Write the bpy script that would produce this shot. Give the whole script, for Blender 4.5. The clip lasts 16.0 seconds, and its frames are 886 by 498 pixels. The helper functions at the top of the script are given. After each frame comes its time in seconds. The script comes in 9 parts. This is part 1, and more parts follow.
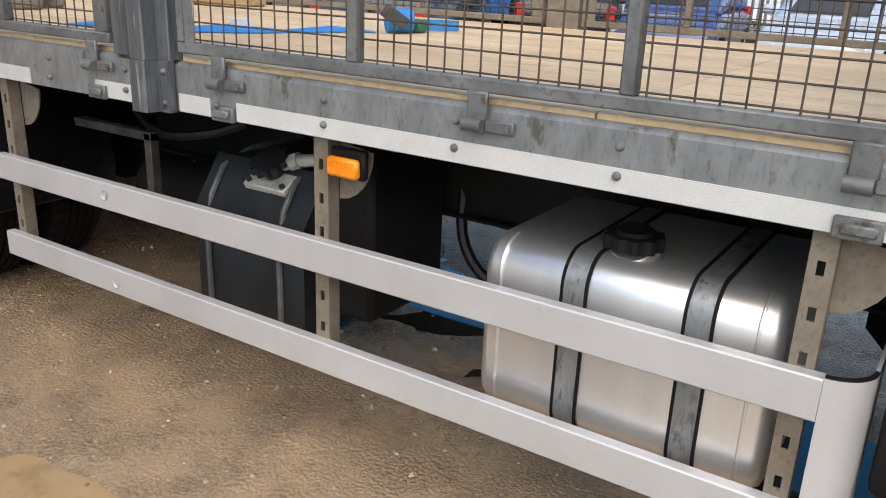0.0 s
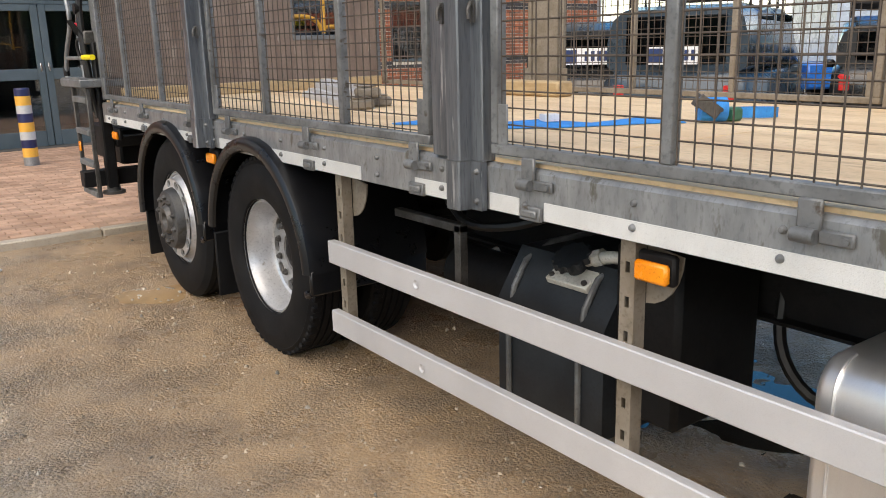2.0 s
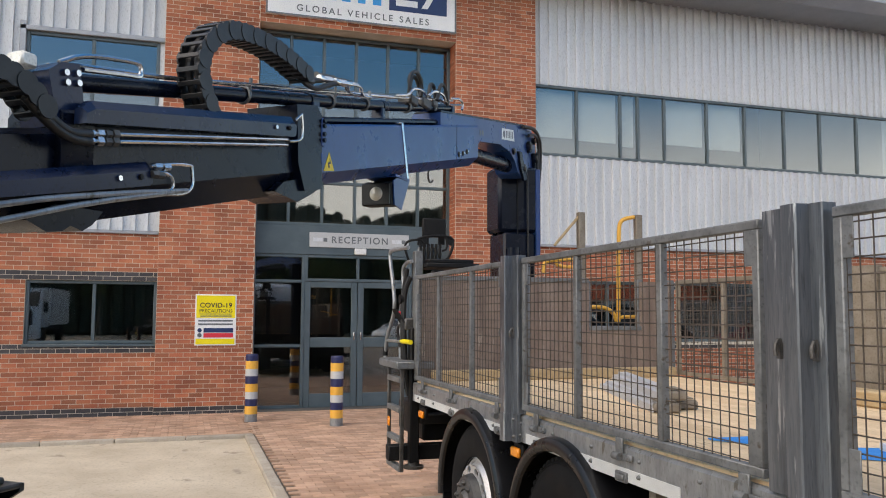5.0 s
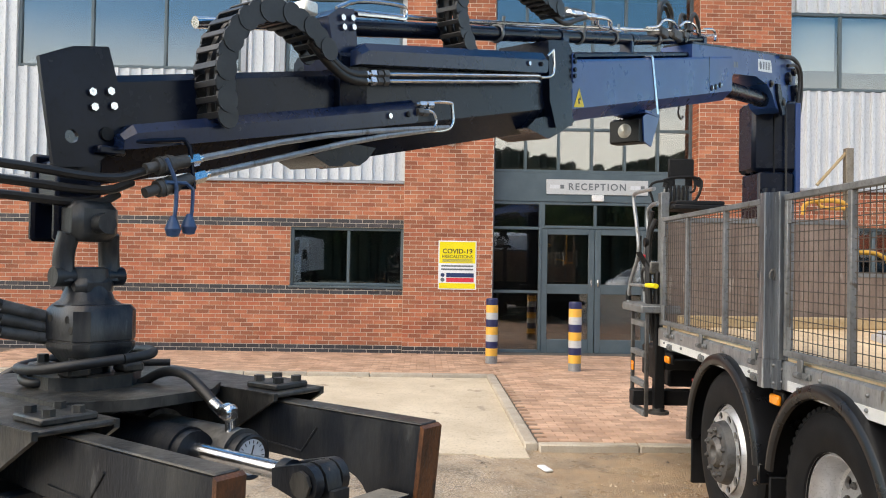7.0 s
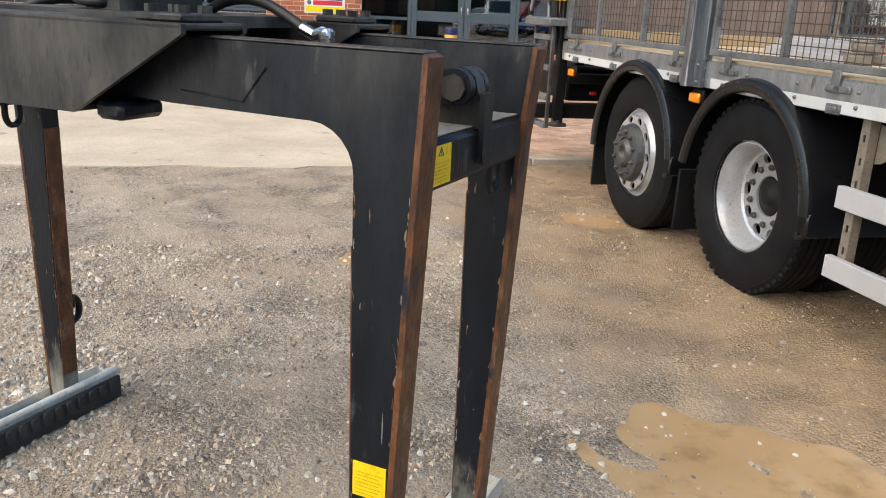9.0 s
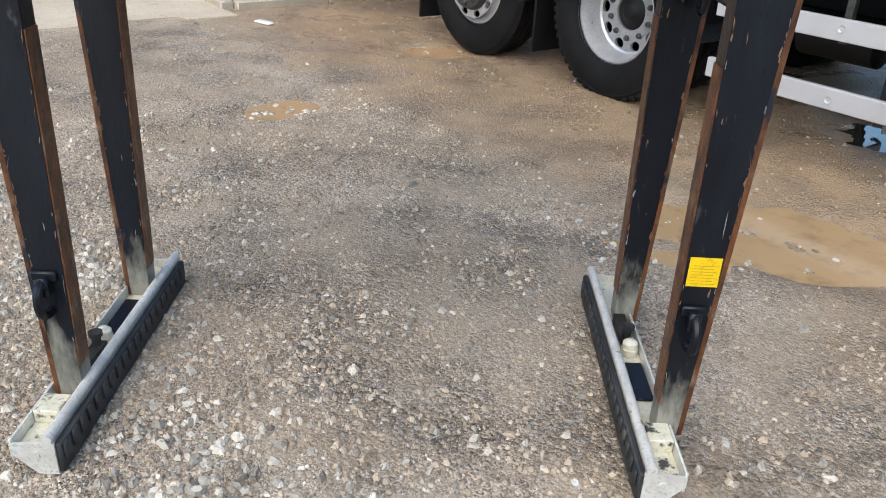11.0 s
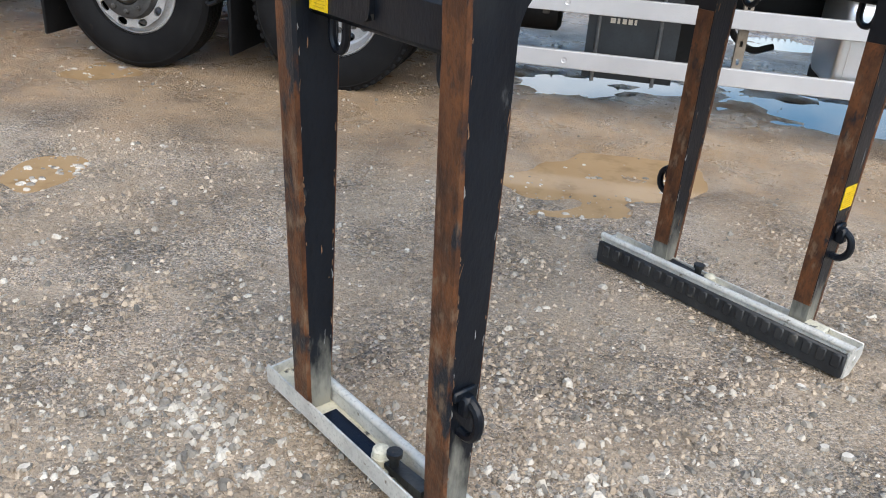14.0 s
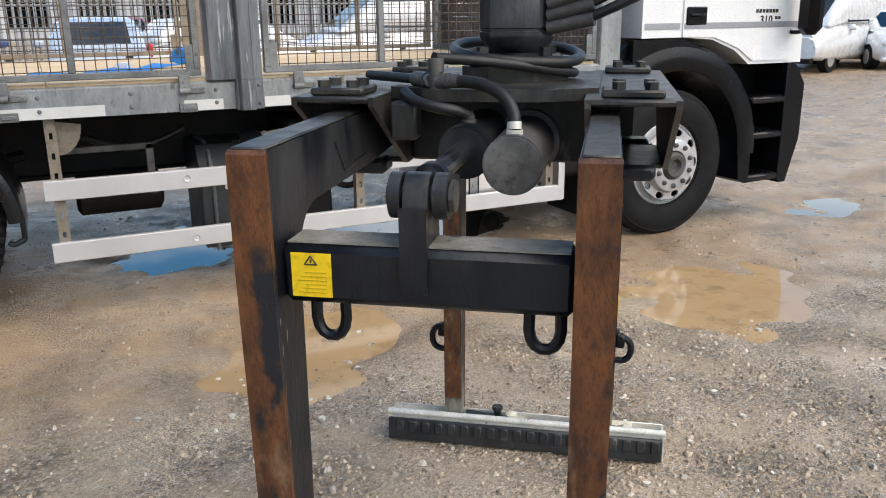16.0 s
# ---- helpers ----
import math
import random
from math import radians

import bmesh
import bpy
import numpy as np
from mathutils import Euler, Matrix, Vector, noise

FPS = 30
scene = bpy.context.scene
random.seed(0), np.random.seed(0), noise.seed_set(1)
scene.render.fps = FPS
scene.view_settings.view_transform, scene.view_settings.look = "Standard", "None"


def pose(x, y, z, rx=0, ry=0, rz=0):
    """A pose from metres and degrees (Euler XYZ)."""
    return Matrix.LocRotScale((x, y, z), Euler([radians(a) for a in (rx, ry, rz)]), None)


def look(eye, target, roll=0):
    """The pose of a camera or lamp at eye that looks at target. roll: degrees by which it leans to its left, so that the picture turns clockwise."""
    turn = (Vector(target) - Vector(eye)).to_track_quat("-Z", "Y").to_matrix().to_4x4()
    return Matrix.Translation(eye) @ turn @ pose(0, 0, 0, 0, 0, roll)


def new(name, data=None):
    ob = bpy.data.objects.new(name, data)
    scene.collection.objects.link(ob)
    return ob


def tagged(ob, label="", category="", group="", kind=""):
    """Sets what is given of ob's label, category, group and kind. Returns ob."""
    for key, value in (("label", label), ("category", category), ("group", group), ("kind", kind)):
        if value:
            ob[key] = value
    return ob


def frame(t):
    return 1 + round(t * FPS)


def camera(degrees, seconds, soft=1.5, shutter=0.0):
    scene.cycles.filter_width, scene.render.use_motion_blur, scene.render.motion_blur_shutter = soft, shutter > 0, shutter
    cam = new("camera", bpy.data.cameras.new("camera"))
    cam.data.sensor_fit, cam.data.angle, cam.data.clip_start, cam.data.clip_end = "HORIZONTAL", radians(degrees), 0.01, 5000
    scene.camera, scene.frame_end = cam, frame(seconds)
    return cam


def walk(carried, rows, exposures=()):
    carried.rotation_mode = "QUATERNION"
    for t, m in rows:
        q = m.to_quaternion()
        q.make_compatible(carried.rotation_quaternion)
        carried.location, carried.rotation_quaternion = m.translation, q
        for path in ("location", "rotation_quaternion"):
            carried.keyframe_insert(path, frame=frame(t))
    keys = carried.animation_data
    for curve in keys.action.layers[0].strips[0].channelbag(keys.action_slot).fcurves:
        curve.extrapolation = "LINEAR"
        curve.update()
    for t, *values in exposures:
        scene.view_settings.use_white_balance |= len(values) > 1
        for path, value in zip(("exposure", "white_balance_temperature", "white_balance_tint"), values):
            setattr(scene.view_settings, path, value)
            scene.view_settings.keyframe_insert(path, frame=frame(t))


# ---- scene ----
cam = camera(57.0, 16.0, soft=1.0)
PATH = [
    (0, (0.254, -1.658, 1.477), (-0.771, -0.071, 0.822), 2.3),
    (0.5, (0.239, -1.648, 1.485), (-0.987, -0.194, 0.866), 1.9),
    (1, (0.205, -1.636, 1.506), (-1.185, -0.323, 0.923), 0.5),
    (1.5, (0.184, -1.629, 1.518), (-1.32, -0.428, 0.976), -0.8),
    (2, (0.175, -1.621, 1.535), (-1.396, -0.483, 1.049), -1.4),
    (2.5, (0.147, -1.636, 1.568), (-1.464, -0.518, 1.177), -0.4),
    (3, (0.119, -1.651, 1.644), (-1.499, -0.499, 1.406), 0.1),
    (3.5, (0.129, -1.668, 1.69), (-1.493, -0.5, 1.625), -0.9),
    (4, (0.154, -1.691, 1.724), (-1.532, -0.617, 1.789), -1.4),
    (4.5, (0.14, -1.786, 1.719), (-1.68, -0.966, 1.843), -0.2),
    (5, (0.152, -1.821, 1.73), (-1.75, -1.222, 1.891), 0.3),
    (5.2, (0.156, -1.836, 1.729), (-1.769, -1.321, 1.902), 0.5),
    (7.3, (0.14, -1.924, 1.628), (-1.86, -1.931, 1.61), 0.9),
    (7.5, (0.124, -1.938, 1.601), (-1.874, -1.947, 1.514), 0.9),
    (8, (0.158, -2.047, 1.55), (-1.824, -1.989, 1.29), 1.1),
    (8.5, (0.193, -2.302, 1.474), (-1.752, -2.073, 1.073), 2.2),
    (9, (0.136, -2.497, 1.39), (-1.73, -2.054, 0.822), 2.8),
    (11.3, (-0.37, -3.958, 1.353), (-1.726, -2.794, 0.455), 2.3),
    (11.5, (-0.443, -4.09, 1.356), (-1.759, -2.873, 0.469), 2.2),
    (12, (-0.732, -4.354, 1.366), (-1.966, -3.064, 0.465), 2.7),
    (12.5, (-1.017, -4.539, 1.359), (-2.095, -3.117, 0.456), 2.9),
    (13, (-1.311, -4.727, 1.374), (-2.136, -3.139, 0.481), 4.5),
    (13.5, (-1.672, -4.765, 1.364), (-2.312, -3.084, 0.489), 4.9),
    (14, (-1.974, -4.794, 1.365), (-2.298, -3.02, 0.499), 4.2),
    (14.5, (-2.246, -4.771, 1.361), (-2.232, -2.954, 0.526), 3.7),
    (15, (-2.524, -4.629, 1.394), (-2.276, -2.806, 0.61), 3.0),
    (15.5, (-2.746, -4.524, 1.459), (-2.19, -2.733, 0.763), 1.1),
    (16, (-2.893, -4.396, 1.5), (-2.05, -2.67, 0.943), -0.6),
]
EXPOSURES = [(0.0, 0.90, 7800, 10), (1.0, 0.94, 8050, 10), (2.0, 1.0, 8100, 10), (3.0, 0.72, 8100, 11), (3.5, 0.66, 8100, 10), (4.0, 0.56, 7700, 11), (5.2, 0.86, 8100, 11), (7.5, 1.28, 8600, 9), (8.5, 1.28, 9400, 10), (9.2, 1.18, 7500, 9), (11.3, 1.05, 7100, 8), (12.5, 0.98, 7000, 8), (14.0, 1.06, 7050, 8), (15.0, 1.28, 7400, 9), (15.5, 1.26, 7600, 9), (16.0, 1.04, 7700, 9)]
walk(cam, [(t, look(eye, target, roll)) for t, eye, target, roll in PATH], EXPOSURES)

# ---- sky, sun, exposure ----
sky_world = bpy.data.worlds.new("sky")
scene.world = sky_world
sky_world.use_nodes = True
wn, wl = sky_world.node_tree.nodes, sky_world.node_tree.links
bg_node = wn["Background"]
sky = wn.new("ShaderNodeTexSky")
sky.sky_type = "NISHITA"
sky.sun_disc = False
sky.sun_elevation = radians(48)
sky.sun_rotation = radians(150)
sky.air_density, sky.dust_density = 1.0, 0.8
cl_map = wn.new("ShaderNodeMapping")
cl_map.inputs["Scale"].default_value = (1.0, 1.0, 2.6)
cl_co = wn.new("ShaderNodeTexCoord")
cl_noise = wn.new("ShaderNodeTexNoise")
cl_noise.inputs["Scale"].default_value = 1.5
cl_noise.inputs["Detail"].default_value = 7
cl_noise.inputs["Roughness"].default_value = 0.55
cl_ramp = wn.new("ShaderNodeValToRGB")
cl_ramp.color_ramp.elements[0].position = 0.52
cl_ramp.color_ramp.elements[1].position = 0.76
cl_mix = wn.new("ShaderNodeMix")
cl_mix.data_type = "RGBA"
cl_mix.inputs[7].default_value = (9.2, 9.5, 10.1, 1)
wl.new(cl_co.outputs["Generated"], cl_map.inputs[0])
wl.new(cl_map.outputs[0], cl_noise.inputs["Vector"])
wl.new(cl_noise.outputs["Fac"], cl_ramp.inputs[0])
cl_sep = wn.new("ShaderNodeSeparateXYZ")
cl_low = wn.new("ShaderNodeMapRange")
for i, v in enumerate((0.05, 0.17, 0.88, 0.0)):
    cl_low.inputs[1 + i].default_value = v
cl_max = wn.new("ShaderNodeMath")
cl_max.operation = "MAXIMUM"
wl.new(cl_co.outputs["Generated"], cl_sep.inputs[0])
cl_bank = wn.new("ShaderNodeMath")
cl_bank.operation = "MULTIPLY_ADD"
cl_bank.inputs[1].default_value = -0.11
wl.new(cl_sep.outputs["X"], cl_bank.inputs[0])
wl.new(cl_sep.outputs["Z"], cl_bank.inputs[2])
wl.new(cl_bank.outputs[0], cl_low.inputs[0])
wl.new(cl_low.outputs[0], cl_max.inputs[0])
wl.new(cl_ramp.outputs[0], cl_max.inputs[1])
wl.new(cl_max.outputs[0], cl_mix.inputs[0])
sky_hue = wn.new("ShaderNodeHueSaturation")
sky_hue.inputs["Saturation"].default_value = 1.5
wl.new(sky.outputs[0], sky_hue.inputs["Color"])
wl.new(sky_hue.outputs[0], cl_mix.inputs[6])
wl.new(cl_mix.outputs[2], bg_node.inputs[0])
bg_node.inputs[1].default_value = 0.15
sun_data = bpy.data.lights.new("sun", "SUN")
sun_data.energy, sun_data.angle, sun_data.color = 1.5, radians(75), (1.0, 0.94, 0.84)
sun = new("sun", sun_data)
sun.matrix_world = look((12, -20, 26), (0, 0, 0))


# ---- mesh building ----
class Shape:
    """Vertices and faces of one mesh, gathered piece by piece."""

    def __init__(self):
        self.v, self.f = [], []

    def add(self, verts, faces):
        n = len(self.v)
        self.v += [tuple(p) for p in verts]
        self.f += [tuple(i + n for i in f) for f in faces]
        return self

    def box(self, x0, x1, y0, y1, z0, z1, c=0.0, m=None):
        if c <= 0:
            vs = [(x, y, z) for x in (x0, x1) for y in (y0, y1) for z in (z0, z1)]
            fs = [(0, 1, 3, 2), (4, 6, 7, 5), (0, 4, 5, 1), (2, 3, 7, 6), (0, 2, 6, 4), (1, 5, 7, 3)]
        else:
            c = min(c, (x1 - x0) * 0.49, (y1 - y0) * 0.49, (z1 - z0) * 0.49)
            a, b = [(x0, x1), (y0, y1), (z0, z1)], {}
            vs = []
            for i in (0, 1):
                for j in (0, 1):
                    for k in (0, 1):
                        s = [1 if q == 0 else -1 for q in (i, j, k)]
                        p = [a[0][i], a[1][j], a[2][k]]
                        for ax in range(3):
                            q = [p[d] + (0 if d == ax else s[d] * c) for d in range(3)]
                            b[i, j, k, ax] = len(vs)
                            vs.append(tuple(q))
            fs = []
            for i in (0, 1):
                o = [(0, 0), (0, 1), (1, 1), (1, 0)]
                for ax in range(3):
                    ring = []
                    for u, w in o:
                        key = [u, w]
                        key.insert(ax, i)
                        ring.append(b[(*key, ax)])
                    flip = (i == 1) ^ (ax == 1)
                    fs.append(tuple(ring[::-1] if flip else ring)[::-1] if True else ())
            for ax in range(3):
                d1, d2 = [d for d in range(3) if d != ax]
                for u in (0, 1):
                    for w in (0, 1):
                        k0, k1 = [0, 0, 0], [0, 0, 0]
                        k0[ax], k1[ax] = 0, 1
                        k0[d1] = k1[d1] = u
                        k0[d2] = k1[d2] = w
                        fs.append((b[(*k0, d1)], b[(*k1, d1)], b[(*k1, d2)], b[(*k0, d2)]))
            for i in (0, 1):
                for j in (0, 1):
                    for k in (0, 1):
                        fs.append((b[i, j, k, 0], b[i, j, k, 1], b[i, j, k, 2]))
        if m is not None:
            vs = [m @ Vector(p) for p in vs]
        return self.add(vs, fs)

    def prism(self, pts, axis, a, b):
        """A polygon, given in the two other axes, drawn out along one axis from a to b."""
        def put(p, t):
            q = list(p)
            q.insert("xyz".index(axis), t)
            return tuple(q)
        n = len(pts)
        vs = [put(p, a) for p in pts] + [put(p, b) for p in pts]
        fs = [tuple(range(n))[::-1], tuple(range(n, 2 * n))]
        fs += [(i, (i + 1) % n, n + (i + 1) % n, n + i) for i in range(n)]
        return self.add(vs, fs)

    def cyl(self, p0, p1, r, r1=None, n=16, caps=True):
        p0, p1 = Vector(p0), Vector(p1)
        r1 = r if r1 is None else r1
        w = (p1 - p0).normalized()
        u = w.orthogonal().normalized()
        t = w.cross(u)
        ring = [(math.cos(2 * math.pi * i / n), math.sin(2 * math.pi * i / n)) for i in range(n)]
        vs = [p0 + r * (c * u + s * t) for c, s in ring] + [p1 + r1 * (c * u + s * t) for c, s in ring]
        fs = [(i, (i + 1) % n, n + (i + 1) % n, n + i) for i in range(n)]
        if caps:
            fs += [tuple(range(n))[::-1], tuple(range(n, 2 * n))]
        return self.add(vs, fs)

    def tube(self, pts, r, n=8, smooth=0, caps=True):
        """A round tube along a line of points, rounded by cutting its corners."""
        pts = [Vector(p) for p in pts]
        for _ in range(smooth):
            out = [pts[0]]
            for p, q in zip(pts, pts[1:]):
                out += [p * 0.75 + q * 0.25, p * 0.25 + q * 0.75]
            pts = out + [pts[-1]]
        vs, fs = [], []
        u = None
        for i, p in enumerate(pts):
            w = (pts[min(i + 1, len(pts) - 1)] - pts[max(i - 1, 0)]).normalized()
            u = w.orthogonal().normalized() if u is None else (u - w * u.dot(w)).normalized()
            t = w.cross(u)
            vs += [p + r * (math.cos(2 * math.pi * k / n) * u + math.sin(2 * math.pi * k / n) * t) for k in range(n)]
            if i:
                o = (i - 1) * n
                fs += [(o + k, o + (k + 1) % n, o + n + (k + 1) % n, o + n + k) for k in range(n)]
        if caps:
            fs += [tuple(range(n))[::-1], tuple(range(len(vs) - n, len(vs)))]
        return self.add(vs, fs)

    def lathe(self, prof, c, axis="y", n=48, a0=0.0, a1=360.0):
        """Turns a profile of (radius, along) round an axis through c."""
        full = abs(a1 - a0) >= 360
        k = n if full else n + 1
        vs, fs = [], []
        m = len(prof)
        for i in range(k):
            a = radians(a0 + (a1 - a0) * i / n)
            for r, h in prof:
                q = {"y": (r * math.cos(a), h, r * math.sin(a)), "z": (r * math.cos(a), r * math.sin(a), h), "x": (h, r * math.cos(a), r * math.sin(a))}[axis]
                vs.append((c[0] + q[0], c[1] + q[1], c[2] + q[2]))
        for i in range(n):
            j = (i + 1) % k
            fs += [(i * m + p, i * m + p + 1, j * m + p + 1, j * m + p) for p in range(m - 1)]
        return self.add(vs, fs)

    def holed(self, c, r0, r1, n, rh, hole, y0, y1, slot=1.0):
        """A flat ring facing y with n round holes through it."""
        k = 14
        for s in range(n):
            a = 2 * math.pi * s / n
            half = math.pi / n
            outer, inner = [], []
            for i in range(k):
                b = 2 * math.pi * i / k
                dx, dy = math.cos(b), math.sin(b)
                inner.append((rh + hole * slot * dx, hole * dy / rh))
                sc = max(abs(dx), abs(dy))
                ex, ey = dx / sc, dy / sc
                rr = (r0 + r1) / 2 + ex * (r1 - r0) / 2
                outer.append((rr, ey * half))
            base = len(self.v)
            for y in (y0, y1):
                for ring in (inner, outer):
                    for r, t in ring:
                        self.v.append((c[0] + r * math.cos(a + t), c[1] + y, c[2] + r * math.sin(a + t)))
            for i in range(k):
                j = (i + 1) % k
                self.f.append((base + i, base + j, base + k + j, base + k + i))
                self.f.append((base + 2 * k + i, base + 3 * k + i, base + 3 * k + j, base + 2 * k + j))
                self.f.append((base + i, base + 2 * k + i, base + 2 * k + j, base + j))
        return self

    def mesh(self, name, smooth=True, angle=38, recalc=True):
        me = bpy.data.meshes.new(name)
        me.from_pydata(self.v, [], self.f)
        if recalc and len(self.f) < 60000:
            b = bmesh.new()
            b.from_mesh(me)
            bmesh.ops.recalc_face_normals(b, faces=b.faces)
            b.to_mesh(me)
            b.free()
        if smooth:
            me.polygons.foreach_set("use_smooth", [True] * len(me.polygons))
            me.set_sharp_from_angle(angle=radians(angle))
        me.update()
        return me


def place(name, mesh, material, parent=None, label="", m=None):
    """Links a mesh as one object, under a thing or part if given; m: its pose in the world."""
    if material is not None and not mesh.materials:
        mesh.materials.append(material)
    ob = new(name, mesh)
    if m is not None:
        ob.matrix_basis = m
    if parent is not None:
        ob.parent = parent
        up = parent.matrix_basis.copy()
        q = parent
        while q.parent is not None:
            up = q.parent.matrix_basis @ q.matrix_parent_inverse @ up
            q = q.parent
        ob.matrix_parent_inverse = up.inverted()
    if label:
        tagged(ob, label)
    return ob


def part(name, shape, material, parent=None, label="", m=None, smooth=True, angle=38):
    return place(name, shape.mesh(name, smooth, angle), material, parent, label, m)


def thing(name, at, label, category, group=""):
    ob = new(name)
    ob.empty_display_size = 0.2
    ob.matrix_basis = pose(*at) if len(at) in (3, 6) else at
    return tagged(ob, label, category, group)


# ---- materials ----
def material(name, a, b, scale=3.0, rough=0.6, metal=0.0, bump=0.1, fine=60.0, spot=None, spot_at=0.62, spot_scale=9.0, coat=0.0, per_object=0.0, per_island=0.0, stretch=(1, 1, 1), rough_var=0.12, spec=0.5, local=False, worn=None, dust=None, scuff=None):
    """A surface of two colours mixed by coarse and fine noise, with spots of a third, uneven gloss and fine relief."""
    mt = bpy.data.materials.new(name)
    mt.use_nodes = True
    n, l = mt.node_tree.nodes, mt.node_tree.links
    p = n["Principled BSDF"]
    if local:
        src = n.new("ShaderNodeTexCoord").outputs["Object"]
    else:
        src = n.new("ShaderNodeNewGeometry").outputs["Position"]
    mp = n.new("ShaderNodeMapping")
    mp.inputs["Scale"].default_value = stretch
    l.new(src, mp.inputs[0])

    def noise_at(sc, detail=5.0):
        t = n.new("ShaderNodeTexNoise")
        t.inputs["Scale"].default_value = sc
        t.inputs["Detail"].default_value = detail
        t.inputs["Roughness"].default_value = 0.6
        l.new(mp.outputs[0], t.inputs["Vector"])
        return t.outputs["Fac"]

    def ramp(fac, lo, hi):
        r = n.new("ShaderNodeMapRange")
        r.inputs[1].default_value, r.inputs[2].default_value = lo, hi
        l.new(fac, r.inputs[0])
        return r.outputs[0]

    def mixed(fac, x, y):
        q = n.new("ShaderNodeMix")
        q.data_type = "RGBA"
        for sock, val in ((0, fac), (6, x), (7, y)):
            if isinstance(val, bpy.types.NodeSocket):
                l.new(val, q.inputs[sock])
            else:
                q.inputs[sock].default_value = (*val, 1) if isinstance(val, tuple) else val
        return q.outputs[2]

    big, small = noise_at(scale), noise_at(fine, 3.0)
    col = mixed(ramp(big, 0.34, 0.66), a, b)
    dark = tuple(x * 0.62 for x in a)
    col = mixed(ramp(small, 0.52, 0.85), col, dark)
    if spot is not None:
        col = mixed(ramp(noise_at(spot_scale, 6.0), spot_at, spot_at + 0.06), col, spot)
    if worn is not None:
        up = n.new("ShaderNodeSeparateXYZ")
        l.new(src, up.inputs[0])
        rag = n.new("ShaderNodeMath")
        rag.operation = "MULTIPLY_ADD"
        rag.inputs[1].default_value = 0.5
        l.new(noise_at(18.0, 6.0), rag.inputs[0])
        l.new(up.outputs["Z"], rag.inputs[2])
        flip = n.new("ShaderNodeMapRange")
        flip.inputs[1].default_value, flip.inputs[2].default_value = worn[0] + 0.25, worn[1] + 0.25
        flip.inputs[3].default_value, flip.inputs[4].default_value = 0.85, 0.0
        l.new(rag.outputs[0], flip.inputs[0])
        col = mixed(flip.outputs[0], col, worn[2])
    if dust is not None:
        hi_z = n.new("ShaderNodeSeparateXYZ")
        l.new(src, hi_z.inputs[0])
        lift = n.new("ShaderNodeMapRange")
        lift.inputs[1].default_value, lift.inputs[2].default_value = dust[0], dust[1]
        l.new(hi_z.outputs["Z"], lift.inputs[0])
        film = n.new("ShaderNodeMath")
        film.operation = "MULTIPLY"
        l.new(lift.outputs[0], film.inputs[0])
        l.new(ramp(noise_at(8.0, 7.0), 0.42, 0.68), film.inputs[1])
        col = mixed(film.outputs[0], col, dust[2])
    if scuff is not None:
        tall = n.new("ShaderNodeSeparateXYZ")
        l.new(src, tall.inputs[0])
        lo, hi = n.new("ShaderNodeMapRange"), n.new("ShaderNodeMapRange")
        for node, a0, a1 in ((lo, scuff[0] - 0.15, scuff[0] + 0.05), (hi, scuff[1] + 0.15, scuff[1] - 0.1)):
            node.inputs[1].default_value, node.inputs[2].default_value = a0, a1
            l.new(tall.outputs["Z"], node.inputs[0])
        both, rub = n.new("ShaderNodeMath"), n.new("ShaderNodeMath")
        both.operation = rub.operation = "MULTIPLY"
        l.new(lo.outputs[0], both.inputs[0])
        l.new(hi.outputs[0], both.inputs[1])
        l.new(both.outputs[0], rub.inputs[0])
        l.new(ramp(noise_at(26.0, 7.0), 0.53, 0.70), rub.inputs[1])
        col = mixed(rub.outputs[0], col, scuff[2])
    if per_object or per_island:
        rnd = n.new("ShaderNodeObjectInfo").outputs["Random"] if per_object else n.new("ShaderNodeNewGeometry").outputs["Random Per Island"]
        hsv = n.new("ShaderNodeHueSaturation")
        amount = per_object or per_island
        mr = n.new("ShaderNodeMapRange")
        mr.inputs[3].default_value, mr.inputs[4].default_value = 1 - amount, 1 + amount
        l.new(rnd, mr.inputs[0])
        l.new(mr.outputs[0], hsv.inputs["Value"])
        l.new(col, hsv.inputs["Color"])
        col = hsv.outputs[0]
    l.new(col, p.inputs["Base Color"])
    rr = n.new("ShaderNodeMapRange")
    rr.inputs[3].default_value, rr.inputs[4].default_value = max(0.02, rough - rough_var), min(1, rough + rough_var)
    l.new(noise_at(scale * 2.3), rr.inputs[0])
    l.new(rr.outputs[0], p.inputs["Roughness"])
    p.inputs["Metallic"].default_value = metal
    p.inputs["Specular IOR Level"].default_value = spec
    p.inputs["Coat Weight"].default_value = coat
    if bump:
        bn = n.new("ShaderNodeBump")
        bn.inputs["Strength"].default_value = bump
        bn.inputs["Distance"].default_value = 0.004
        l.new(small, bn.inputs["Height"])
        l.new(bn.outputs[0], p.inputs["Normal"])
    return mt


